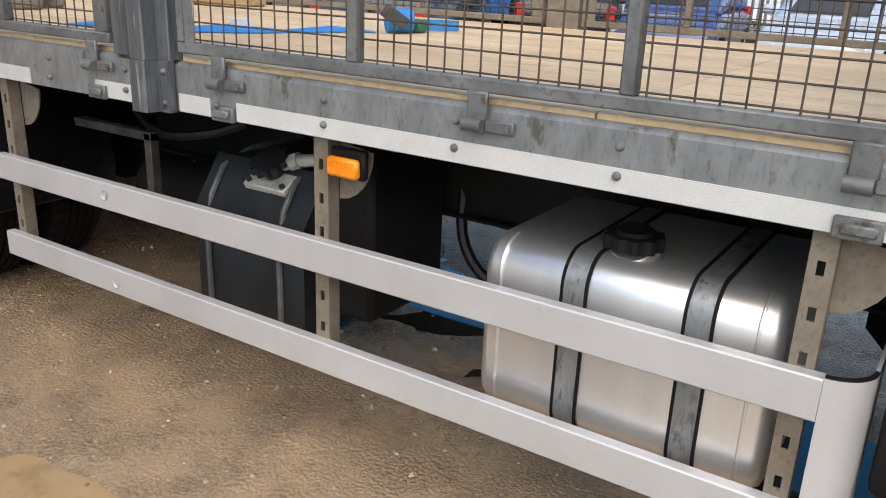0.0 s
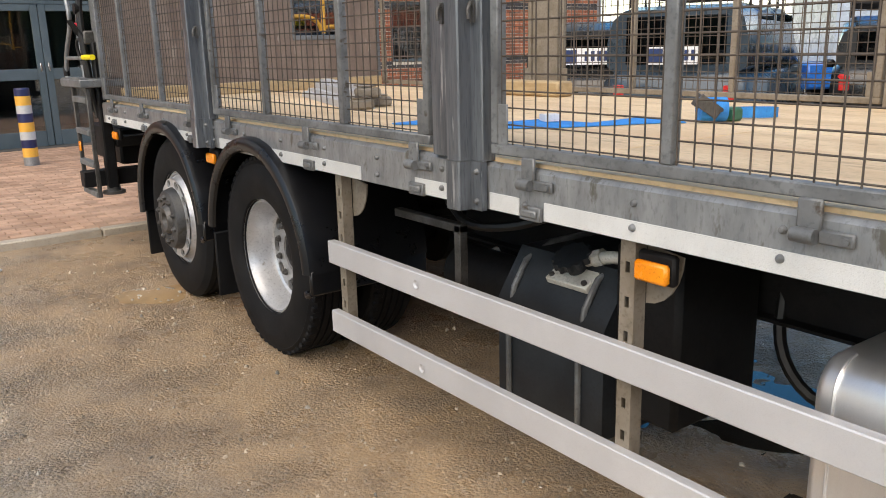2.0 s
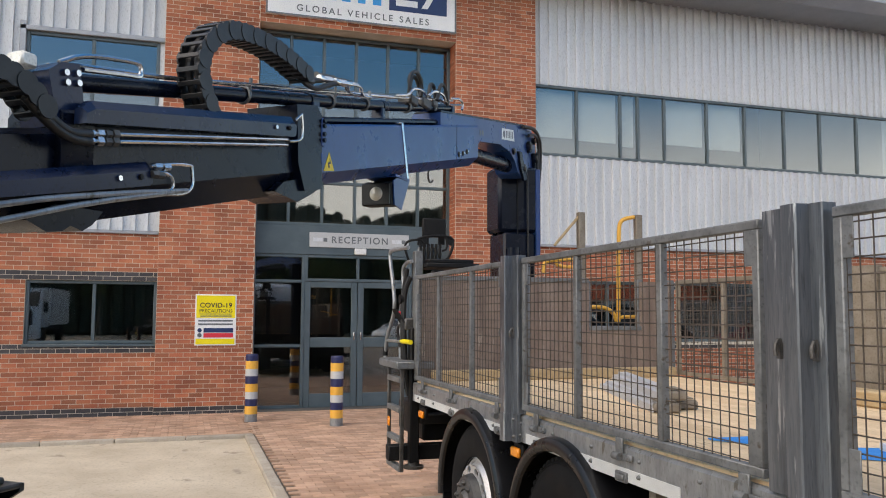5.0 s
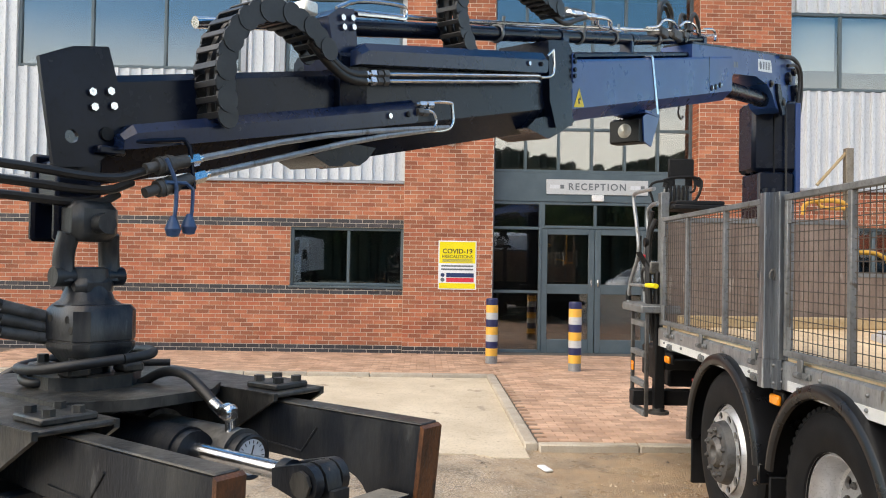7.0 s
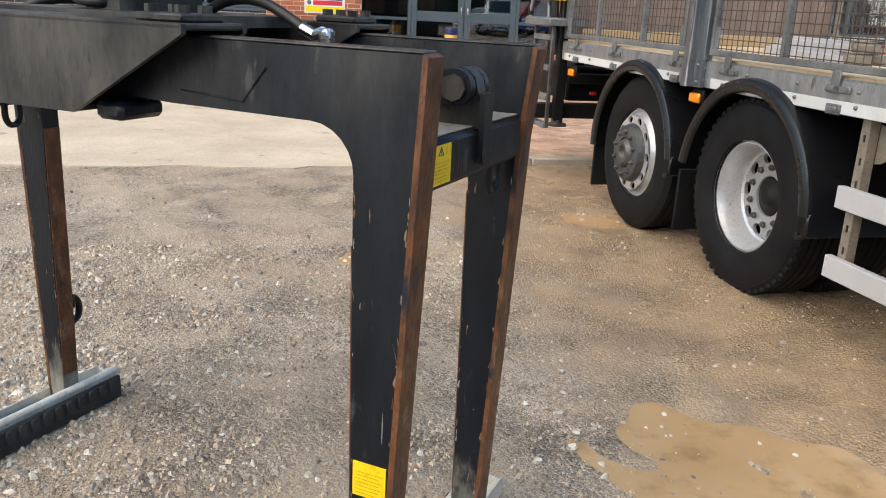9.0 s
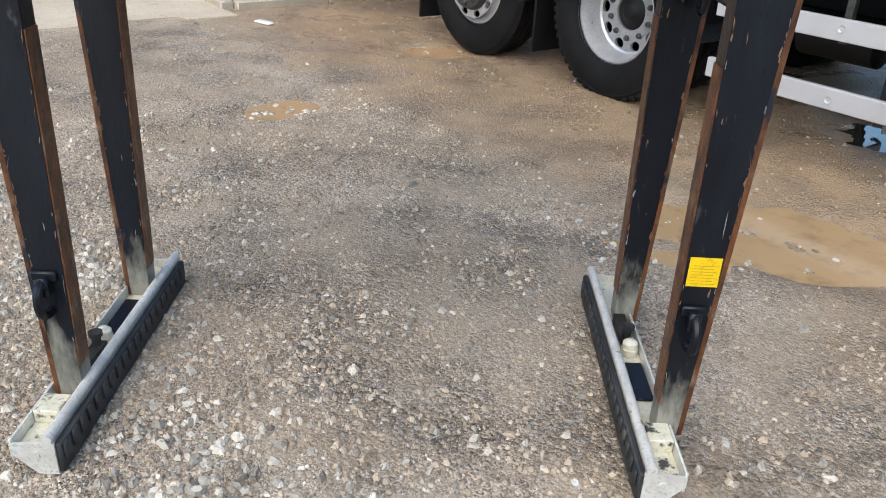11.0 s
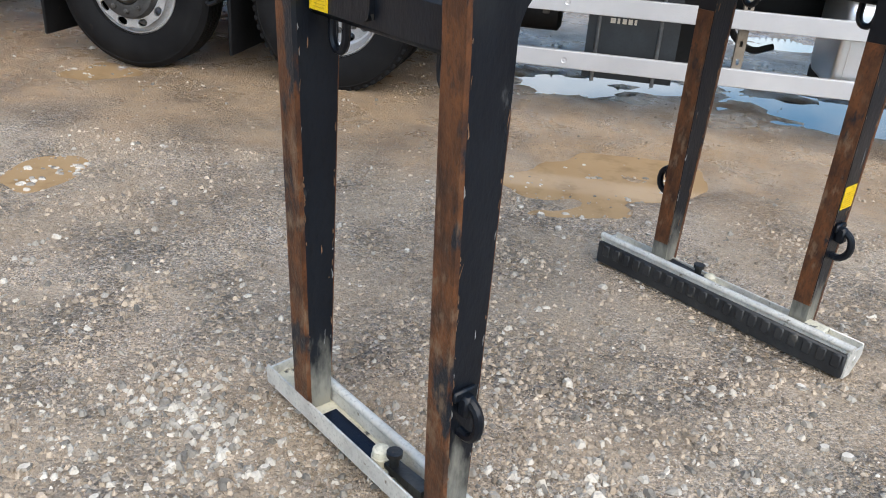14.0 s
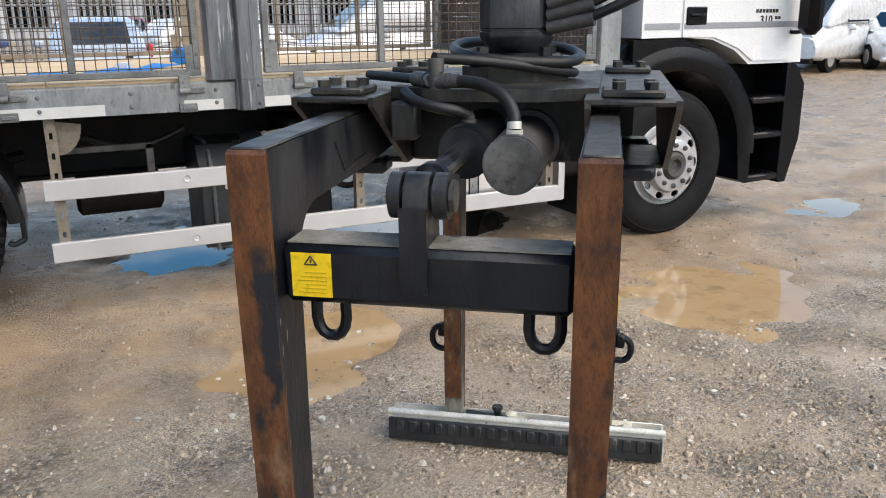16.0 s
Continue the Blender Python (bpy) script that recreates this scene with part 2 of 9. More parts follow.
GALV = material("galvanised_steel", (0.22, 0.233, 0.243), (0.35, 0.367, 0.378), 9.0, 0.42, 0.55, 0.08, 60.0, (0.15, 0.145, 0.128), 0.60, 13.0, stretch=(1.4, 1.4, 0.5))
GALV_DULL = material("weathered_galvanised_steel", (0.12, 0.125, 0.127), (0.23, 0.24, 0.245), 6.0, 0.55, 0.4, 0.15, 50.0, (0.09, 0.075, 0.06), 0.63, 12.0)
# brown puts the far side's shade into the colour; also used for dirty steel
GALV_BROWN = material("dirty_and_shaded_galvanised_steel", (0.19, 0.155, 0.115), (0.27, 0.235, 0.19), 9.0, 0.7, 0.2, 0.2, 70.0)
WIRE = material("rusty_mesh_wire", (0.050, 0.040, 0.033), (0.12, 0.094, 0.074), 11.0, 0.7, 0.2, 0.1, 90.0)
STRIP = material("embossed_reflective_strip", (0.60, 0.61, 0.60), (0.70, 0.71, 0.70), 5.0, 0.42, 0.1, 0.3, 500.0)
RAIL = material("silver_painted_guard_rail", (0.52, 0.52, 0.53), (0.60, 0.60, 0.61), 2.5, 0.42, 0.25, 0.03, 700.0, (0.45, 0.44, 0.43), 0.70, 22.0)
BLACK = material("black_chassis_paint", (0.005, 0.005, 0.006), (0.012, 0.012, 0.012), 5.0, 0.6, 0.0, 0.1, 60.0, spec=0.25)
BLACK_GLOSS = material("black_plastic_trim", (0.003, 0.0035, 0.0045), (0.006, 0.0065, 0.008), 4.0, 0.30, 0.0, 0.03, 200.0, spec=0.22)
RUBBER = material("tyre_rubber", (0.0042, 0.0045, 0.0055), (0.011, 0.0112, 0.0118), 4.0, 0.7, 0.0, 0.15, 120.0, (0.030, 0.026, 0.021), 0.66, 6.0, spec=0.2)
MUDGUARD = material("black_plastic_mudguard", (0.0035, 0.004, 0.0055), (0.009, 0.0095, 0.011), 3.0, 0.30, 0.0, 0.08, 100.0, spec=0.42)
RIM = material("silver_wheel_paint", (0.46, 0.465, 0.475), (0.60, 0.605, 0.615), 6.0, 0.34, 0.5, 0.03, 80.0, (0.30, 0.28, 0.25), 0.66, 16.0)
RIM_DULL = material("dull_silver_wheel_disc", (0.27, 0.272, 0.275), (0.38, 0.382, 0.385), 7.0, 0.42, 0.35, 0.05, 90.0, (0.14, 0.125, 0.105), 0.64, 15.0)
DISC = material("dull_wheel_disc", (0.035, 0.036, 0.038), (0.075, 0.075, 0.074), 9.0, 0.5, 0.1, 0.1, 80.0, (0.04, 0.036, 0.03), 0.6, 14.0)
HUB = material("dark_hub_metal", (0.06, 0.058, 0.055), (0.13, 0.125, 0.12), 12.0, 0.55, 0.5, 0.1, 80.0)
ALU = material("brushed_tank_aluminium", (0.80, 0.80, 0.80), (0.88, 0.88, 0.875), 2.0, 0.36, 0.85, 0.02, 700.0, rough_var=0.08, stretch=(6, 1, 0.5))
STEEL = material("bright_steel", (0.55, 0.56, 0.57), (0.68, 0.68, 0.68), 8.0, 0.22, 1.0, 0.02, 120.0)
CREAM_MARK = material("cream_marking", (0.55, 0.52, 0.45), (0.62, 0.60, 0.54), 6.0, 0.6, 0.0, 0.03, 80.0)
OILTANK = material("dark_painted_tank", (0.010, 0.013, 0.016), (0.022, 0.027, 0.032), 6.0, 0.5, 0.1, 0.1, 70.0)
AMBER = material("amber_lens", (0.85, 0.22, 0.01), (0.95, 0.32, 0.02), 10.0, 0.25, 0.0, 0.1, 180.0)
RED = material("red_lens", (0.5, 0.02, 0.02), (0.6, 0.03, 0.03), 10.0, 0.3, 0.0, 0.1, 180.0)
CAB_WHITE = material("white_cab_paint", (0.74, 0.75, 0.76), (0.80, 0.81, 0.81), 2.0, 0.25, 0.0, 0.01, 100.0, coat=0.3)
NAVY = material("navy_crane_paint", (0.010, 0.044, 0.165), (0.015, 0.058, 0.20), 2.5, 0.30, 0.0, 0.012, 80.0, (0.03, 0.05, 0.10), 0.72, 9.0, spec=0.35, coat=0.1)
NAVY_DEEP = material("dark_navy_crane_paint", (0.004, 0.010, 0.032), (0.007, 0.016, 0.046), 3.0, 0.24, 0.0, 0.012, 80.0, (0.015, 0.02, 0.035), 0.72, 12.0, spec=0.32)
CHAIN = material("black_chain_plastic", (0.010, 0.0105, 0.012), (0.020, 0.021, 0.023), 9.0, 0.42, 0.0, 0.05, 120.0, spec=0.4)
LENS = material("hazy_lamp_lens", (0.42, 0.38, 0.30), (0.55, 0.50, 0.42), 20.0, 0.15, 0.2, 0.1, 160.0)
CRANE_BLACK = material("black_crane_paint", (0.0025, 0.0045, 0.011), (0.005, 0.009, 0.021), 4.0, 0.26, 0.0, 0.02, 60.0, spec=0.18, rough_var=0.08)
HOSE = material("hydraulic_hose", (0.006, 0.006, 0.007), (0.014, 0.014, 0.014), 12.0, 0.5, 0.0, 0.1, 150.0)
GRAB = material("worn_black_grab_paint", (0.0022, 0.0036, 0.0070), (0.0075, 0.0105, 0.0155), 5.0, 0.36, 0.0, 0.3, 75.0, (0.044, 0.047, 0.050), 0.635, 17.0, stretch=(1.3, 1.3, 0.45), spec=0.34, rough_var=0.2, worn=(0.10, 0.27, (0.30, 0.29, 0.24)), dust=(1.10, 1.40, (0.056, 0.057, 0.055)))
PALE_DUST = material("dust_covered_steel", (0.12, 0.115, 0.10), (0.27, 0.255, 0.22), 9.0, 0.7, 0.0, 0.3, 90.0, (0.03, 0.03, 0.03), 0.62, 14.0)
BARREL = material("dusty_cylinder_barrel", (0.05, 0.05, 0.048), (0.19, 0.185, 0.175), 7.0, 0.5, 0.3, 0.15, 60.0, (0.02, 0.02, 0.02), 0.62, 10.0)
GALV_POST = material("dark_galvanised_post", (0.10, 0.113, 0.13), (0.22, 0.24, 0.262), 8.0, 0.36, 0.65, 0.06, 70.0, (0.40, 0.42, 0.435), 0.60, 20.0, stretch=(1.8, 1.8, 0.16))
GRAB_DUST = material("dusty_grab_paint", (0.0065, 0.0075, 0.0088), (0.064, 0.060, 0.052), 8.0, 0.42, 0.0, 0.35, 60.0, (0.14, 0.088, 0.050), 0.675, 19.0, stretch=(1.2, 1.2, 0.4), spec=0.42, rough_var=0.2)
RUST = material("rusty_wear_plate", (0.050, 0.022, 0.013), (0.185, 0.070, 0.026), 24.0, 0.42, 0.2, 0.45, 130.0, (0.012, 0.016, 0.023), 0.575, 9.0, stretch=(1.2, 1.2, 0.55), rough_var=0.22, scuff=(0.22, 0.80, (0.24, 0.16, 0.10)))
PAD_RUBBER = material("dusty_pad_rubber", (0.014, 0.016, 0.018), (0.040, 0.042, 0.043), 9.0, 0.6, 0.0, 0.2, 110.0, (0.075, 0.070, 0.060), 0.64, 14.0)
CHIP = material("bare_rusty_scratch", (0.16, 0.085, 0.045), (0.26, 0.15, 0.085), 40.0, 0.6, 0.1, 0.2, 200.0)
CHIP_PALE = material("bare_grey_scratch", (0.22, 0.23, 0.235), (0.36, 0.365, 0.36), 40.0, 0.5, 0.2, 0.1, 200.0)
PAD_ALU = material("dirty_clamp_aluminium", (0.58, 0.57, 0.52), (0.77, 0.76, 0.70), 14.0, 0.5, 0.3, 0.15, 110.0, (0.20, 0.17, 0.12), 0.64, 30.0)
PAD_DIRT = material("stained_shoe_channel", (0.56, 0.52, 0.38), (0.70, 0.67, 0.54), 11.0, 0.6, 0.0, 0.3, 90.0, (0.05, 0.05, 0.045), 0.58, 16.0)
YELLOW = material("yellow_label", (0.80, 0.52, 0.01), (0.86, 0.60, 0.02), 8.0, 0.45, 0.0, 0.02, 100.0)
FAINT = material("faint_label_print", (0.42, 0.27, 0.01), (0.48, 0.31, 0.01), 8.0, 0.5, 0.0, 0.0, 100.0)
INK = material("black_print", (0.02, 0.02, 0.02), (0.03, 0.03, 0.03), 8.0, 0.5, 0.0, 0.0, 100.0)
PLY = material("plywood_deck", (0.60, 0.415, 0.24), (0.79, 0.60, 0.375), 1.4, 0.7, 0.0, 0.2, 34.0, (0.50, 0.35, 0.205), 0.60, 4.5, stretch=(0.8, 3.0, 1), per_object=0.10)
TIMBER = material("sawn_timber", (0.36, 0.25, 0.13), (0.47, 0.35, 0.20), 4.0, 0.75, 0.0, 0.2, 50.0, stretch=(1, 6, 6))
BROWN_PLY = material("brown_faced_plywood", (0.150, 0.104, 0.083), (0.25, 0.185, 0.150), 2.2, 0.6, 0.0, 0.1, 60.0, (0.32, 0.26, 0.215), 0.63, 5.0, stretch=(1, 4, 0.6))
STRAP = material("blue_webbing", (0.01, 0.19, 0.55), (0.015, 0.27, 0.70), 20.0, 0.7, 0.0, 0.2, 300.0)
BLUE_CAP = material("blue_plastic_cap", (0.02, 0.05, 0.12), (0.03, 0.08, 0.17), 20.0, 0.5, 0.0, 0.05, 100.0)

# ---- ground, paving, building ----
CONCRETE = material("worn_concrete_slab", (0.46, 0.385, 0.285), (0.60, 0.515, 0.395), 1.3, 0.8, 0.0, 0.2, 45.0, (0.32, 0.265, 0.20), 0.63, 3.0)
KERB = material("concrete_kerb", (0.33, 0.28, 0.22), (0.44, 0.39, 0.32), 3.0, 0.85, 0.0, 0.25, 70.0, per_object=0.12)
PAVER = material("red_block_paver", (0.40, 0.245, 0.165), (0.52, 0.34, 0.24), 2.0, 0.85, 0.0, 0.25, 80.0, per_island=0.24)
PAVER_ONE = material("red_block_paver_single", (0.40, 0.245, 0.165), (0.52, 0.34, 0.24), 2.0, 0.85, 0.0, 0.25, 80.0, per_object=0.24)
SAND = material("jointing_sand", (0.10, 0.08, 0.062), (0.16, 0.13, 0.10), 6.0, 0.95, 0.0, 0.2, 90.0)
BRICK = material("red_facing_brick", (0.33, 0.092, 0.045), (0.42, 0.150, 0.075), 3.0, 0.85, 0.0, 0.25, 90.0, (0.20, 0.075, 0.05), 0.64, 26.0, per_island=0.34)
BRICK_ONE = material("red_facing_brick_single", (0.33, 0.092, 0.045), (0.42, 0.150, 0.075), 3.0, 0.85, 0.0, 0.25, 90.0, (0.20, 0.075, 0.05), 0.64, 26.0, per_object=0.34)
BRICK_DARK = material("blue_engineering_brick", (0.030, 0.028, 0.032), (0.055, 0.048, 0.05), 4.0, 0.6, 0.0, 0.2, 90.0, per_island=0.3)
MORTAR = material("buff_mortar", (0.54, 0.47, 0.37), (0.66, 0.58, 0.48), 3.0, 0.95, 0.0, 0.3, 120.0)
CLAD = material("silver_grey_cladding", (0.55, 0.57, 0.59), (0.63, 0.65, 0.67), 1.2, 0.42, 0.05, 0.02, 60.0, (0.48, 0.50, 0.52), 0.62, 2.0, stretch=(1, 1, 0.3))
EAVE = material("grey_fascia", (0.30, 0.31, 0.33), (0.36, 0.37, 0.39), 1.5, 0.4, 0.3, 0.02, 60.0)
FRAME = material("teal_grey_window_frame", (0.065, 0.092, 0.105), (0.085, 0.115, 0.13), 3.0, 0.4, 0.1, 0.02, 60.0)
# dimness of the rooms behind the glass is put into this dark colour
ROOM = material("darkened_interior", (0.06, 0.058, 0.055), (0.11, 0.10, 0.09), 1.2, 0.9, 0.0, 0.0, 20.0)
BLIND = material("white_roller_blind", (0.66, 0.67, 0.66), (0.72, 0.73, 0.72), 2.0, 0.8, 0.0, 0.02, 60.0)
# white board with shade mixed into its colour; also the bollards' silver bands
SIGN_PALE = material("shade_greyed_sign_and_silver_band", (0.44, 0.45, 0.45), (0.50, 0.51, 0.51), 2.0, 0.4, 0.0, 0.0, 60.0)
SIGN_WHITE = material("white_sign_board", (0.74, 0.75, 0.75), (0.79, 0.79, 0.79), 2.0, 0.4, 0.0, 0.0, 60.0)
SIGN_GREY = material("grey_letters", (0.11, 0.12, 0.13), (0.14, 0.15, 0.16), 2.0, 0.5, 0.0, 0.0, 60.0)
SIGN_CYAN = material("cyan_sign_blue", (0.02, 0.30, 0.68), (0.03, 0.34, 0.72), 2.0, 0.4, 0.0, 0.0, 60.0)
SIGN_NAVY = material("navy_sign_blue", (0.012, 0.03, 0.10), (0.015, 0.04, 0.13), 2.0, 0.4, 0.0, 0.0, 60.0)
SIGN_YELLOW = material("yellow_sign_print", (0.82, 0.66, 0.01), (0.86, 0.70, 0.02), 2.0, 0.4, 0.0, 0.0, 60.0)
SIGN_RED = material("red_sign_print", (0.62, 0.03, 0.05), (0.68, 0.04, 0.06), 2.0, 0.4, 0.0, 0.0, 60.0)
PAINT_NAVY = material("navy_bollard_band", (0.010, 0.014, 0.065), (0.014, 0.02, 0.085), 4.0, 0.45, 0.0, 0.03, 80.0)
PAINT_AMBER = material("amber_bollard_band", (0.72, 0.36, 0.045), (0.78, 0.42, 0.07), 4.0, 0.45, 0.0, 0.03, 80.0)


def glass_material(name, tint, rough=0.02, base=0.07):
    mt = bpy.data.materials.new(name)
    mt.use_nodes = True
    n, l = mt.node_tree.nodes, mt.node_tree.links
    n.remove(n["Principled BSDF"])
    clear, gloss, mix = n.new("ShaderNodeBsdfTransparent"), n.new("ShaderNodeBsdfGlossy"), n.new("ShaderNodeMixShader")
    facing = n.new("ShaderNodeLayerWeight")
    facing.inputs[0].default_value = 0.5
    power, fres = n.new("ShaderNodeMath"), n.new("ShaderNodeMath")
    power.operation, fres.operation = "POWER", "MULTIPLY_ADD"
    power.inputs[1].default_value, fres.inputs[1].default_value, fres.inputs[2].default_value = 3.5, 0.8, base
    l.new(facing.outputs["Facing"], power.inputs[0])
    l.new(power.outputs[0], fres.inputs[0])
    clear.inputs[0].default_value = (*tint, 1)
    gloss.inputs["Roughness"].default_value = rough
    l.new(fres.outputs[0], mix.inputs[0])
    l.new(clear.outputs[0], mix.inputs[1])
    l.new(gloss.outputs[0], mix.inputs[2])
    l.new(mix.outputs[0], n["Material Output"].inputs[0])
    return mt


GLASS = glass_material("window_glass", (0.74, 0.79, 0.80), base=0.16)
CAR_GLASS = glass_material("vehicle_glass", (0.07, 0.085, 0.09))


def ground_material():
    """Wet brown yard earth with grey gravel patches; darker and glossier where it is damp."""
    mt = bpy.data.materials.new("muddy_yard")
    mt.use_nodes = True
    n, l = mt.node_tree.nodes, mt.node_tree.links
    p = n["Principled BSDF"]
    pos = n.new("ShaderNodeNewGeometry").outputs["Position"]

    def noise_at(sc, detail=6.0, rough=0.62):
        t = n.new("ShaderNodeTexNoise")
        t.inputs["Scale"].default_value, t.inputs["Detail"].default_value, t.inputs["Roughness"].default_value = sc, detail, rough
        l.new(pos, t.inputs["Vector"])
        return t.outputs["Fac"]

    def ramp(fac, lo, hi, a=0.0, b=1.0):
        r = n.new("ShaderNodeMapRange")
        for i, v in enumerate((lo, hi, a, b)):
            r.inputs[1 + i].default_value = v
        l.new(fac, r.inputs[0])
        return r.outputs[0]

    def mixed(fac, x, y):
        q = n.new("ShaderNodeMix")
        q.data_type = "RGBA"
        l.new(fac, q.inputs[0])
        for sock, val in ((6, x), (7, y)):
            if isinstance(val, bpy.types.NodeSocket):
                l.new(val, q.inputs[sock])
            else:
                q.inputs[sock].default_value = (*val, 1)
        return q.outputs[2]

    mid, fine, grit = noise_at(2.2), noise_at(30.0, 8.0, 0.7), noise_at(130.0, 4.0, 0.7)
    col = mixed(ramp(noise_at(0.7), 0.36, 0.62), (0.39, 0.292, 0.190), (0.40, 0.325, 0.238))
    col = mixed(ramp(mid, 0.45, 0.70), col, (0.31, 0.232, 0.158))
    col = mixed(ramp(fine, 0.50, 0.72), col, (0.50, 0.41, 0.31))
    col = mixed(ramp(grit, 0.56, 0.72), col, (0.15, 0.118, 0.09))
    col = mixed(ramp(noise_at(0.45, 7.0, 0.7), 0.50, 0.62, 0.0, 0.7), col, (0.47, 0.378, 0.278))
    col = mixed(ramp(noise_at(1.7, 7.0, 0.7), 0.53, 0.62, 0.0, 0.6), col, (0.46, 0.362, 0.262))
    col = mixed(ramp(noise_at(9.0, 7.0, 0.72), 0.585, 0.67, 0.0, 0.6), col, (0.165, 0.128, 0.095))
    cells = []
    for sc, lo, hi in ((70.0, 0.50, 1.5), (190.0, 0.28, 1.8)):
        v = n.new("ShaderNodeTexVoronoi")
        v.inputs["Scale"].default_value = sc
        v.inputs["Randomness"].default_value = 1.0
        l.new(pos, v.inputs["Vector"])
        grey = n.new("ShaderNodeSeparateColor")
        l.new(v.outputs["Color"], grey.inputs[0])
        hsv = n.new("ShaderNodeHueSaturation")
        l.new(ramp(grey.outputs[0], 0.0, 1.0, lo, hi), hsv.inputs["Value"])
        l.new(ramp(grey.outputs[1], 0.0, 1.0, 0.6, 1.15), hsv.inputs["Saturation"])
        l.new(col, hsv.inputs["Color"])
        col = mixed(ramp(noise_at(2.4 if sc < 100 else 1.6), 0.44, 0.62, 0.10, 1.0), col, hsv.outputs[0])
        cells.append(v.outputs["Distance"])
    # smoother, browner wet mud in the wheel tracks along the lorry
    place_xyz = n.new("ShaderNodeSeparateXYZ")
    l.new(pos, place_xyz.inputs[0])
    ragged = n.new("ShaderNodeMath")
    ragged.operation = "MULTIPLY_ADD"
    ragged.inputs[1].default_value = 2.2
    l.new(noise_at(1.1, 5.0), ragged.inputs[0])
    l.new(place_xyz.outputs["Y"], ragged.inputs[2])
    mud = ramp(ragged.outputs[0], -0.42, 0.38, 0.0, 0.85)
    brown = mixed(ramp(noise_at(4.0), 0.38, 0.62), (0.44, 0.298, 0.172), (0.345, 0.238, 0.145))
    brown = mixed(ramp(fine, 0.52, 0.75), brown, (0.42, 0.33, 0.24))
    brown = mixed(ramp(noise_at(1.6, 7.0, 0.68), 0.50, 0.66), brown, (0.215, 0.150, 0.096))
    brown = mixed(ramp(noise_at(14.0, 6.0, 0.7), 0.60, 0.70), brown, (0.17, 0.115, 0.072))
    col = mixed(mud, col, brown)
    l.new(col, p.inputs["Base Color"])
    wet = n.new("ShaderNodeMath")
    wet.operation = "MULTIPLY_ADD"
    wet.inputs[1].default_value = -0.34
    l.new(mud, wet.inputs[0])
    l.new(ramp(mid, 0.40, 0.66, 0.48, 0.88), wet.inputs[2])
    l.new(wet.outputs[0], p.inputs["Roughness"])
    height = n.new("ShaderNodeMath")
    height.operation = "MULTIPLY_ADD"
    height.inputs[1].default_value = 0.85
    l.new(grit, height.inputs[0])
    pebble = n.new("ShaderNodeMath")
    pebble.operation = "MULTIPLY_ADD"
    pebble.inputs[1].default_value = -0.85
    l.new(cells[0], pebble.inputs[0])
    l.new(fine, pebble.inputs[2])
    l.new(pebble.outputs[0], height.inputs[2])
    bn = n.new("ShaderNodeBump")
    firm = n.new("ShaderNodeMath")
    firm.operation = "MULTIPLY"
    l.new(ramp(mud, 0.0, 0.85, 1.0, 0.75), firm.inputs[0])
    l.new(ramp(noise_at(2.4), 0.42, 0.62, 0.45, 1.0), firm.inputs[1])
    l.new(firm.outputs[0], bn.inputs["Strength"])
    bn.inputs["Distance"].default_value = 0.03
    l.new(height.outputs[0], bn.inputs["Height"])
    l.new(bn.outputs[0], p.inputs["Normal"])
    return mt


EARTH = ground_material()
MUD_WATER = material("muddy_water", (0.41, 0.265, 0.135), (0.49, 0.335, 0.185), 1.2, 0.07, 0.0, 0.0, 8.0, rough_var=0.03, spec=0.30)
CLEAR_WATER = material("dark_still_water", (0.035, 0.032, 0.028), (0.055, 0.048, 0.04), 1.2, 0.025, 0.0, 0.0, 8.0, rough_var=0.015)

# puddles: middle, half sizes, turn, depth, muddy
PUDDLES = [(-1.98, -1.02, 0.56, 0.46, 45, 0.034, 1), (-1.52, -0.66, 0.52, 0.34, 15, 0.032, 1), (0.34, -1.28, 0.74, 0.60, 25, 0.040, 1),
           (-5.16, -0.12, 0.40, 0.36, 15, 0.032, 1), (-4.33, -1.82, 0.17, 0.25, 10, 0.026, 1),
           (2.78, 0.10, 0.46, 0.30, 15, 0.040, 0),
           (-1.60, 1.45, 0.95, 0.72, 4, 0.055, 0), (-2.35, 0.95, 0.50, 0.36, 8, 0.045, 0), (-0.40, 0.98, 0.62, 0.42, 14, 0.050, 0), (-0.6, 3.6, 1.5, 0.5, -10, 0.04, 0)]


def yard_height(x, y):
    """The yard's level: nearly flat, sinking towards the front axle, with ruts and puddle hollows."""
    z = -0.05 / (1 + math.exp(-(x + 0.35) * 2.6)) * math.exp(-((y + 0.2) / 2.2) ** 2)
    z += 0.010 * noise.noise((x * 0.9, y * 0.9, 0.3)) + 0.006 * noise.noise((x * 3.1, y * 3.1, 2.0)) + 0.003 * noise.noise((x * 9.0, y * 9.0, 4.0))
    for px, py, a, b, turn, depth, muddy in PUDDLES:
        c, s = math.cos(radians(turn)), math.sin(radians(turn))
        u, v = ((x - px) * c + (y - py) * s) / a, (-(x - px) * s + (y - py) * c) / b
        d = u * u + v * v
        if d < 4:
            d += 0.75 * noise.noise((x * 4.2, y * 4.2, 7.0)) if muddy else 0.75 * noise.noise((x * 3.6, y * 5.6, 7.0)) + 0.28 * noise.noise((x * 11.0, y * 16.0, 2.0))
            z -= depth * max(0.0, 1 - d / 1.6) ** 1.0 if d < 1.6 else 0
    return z


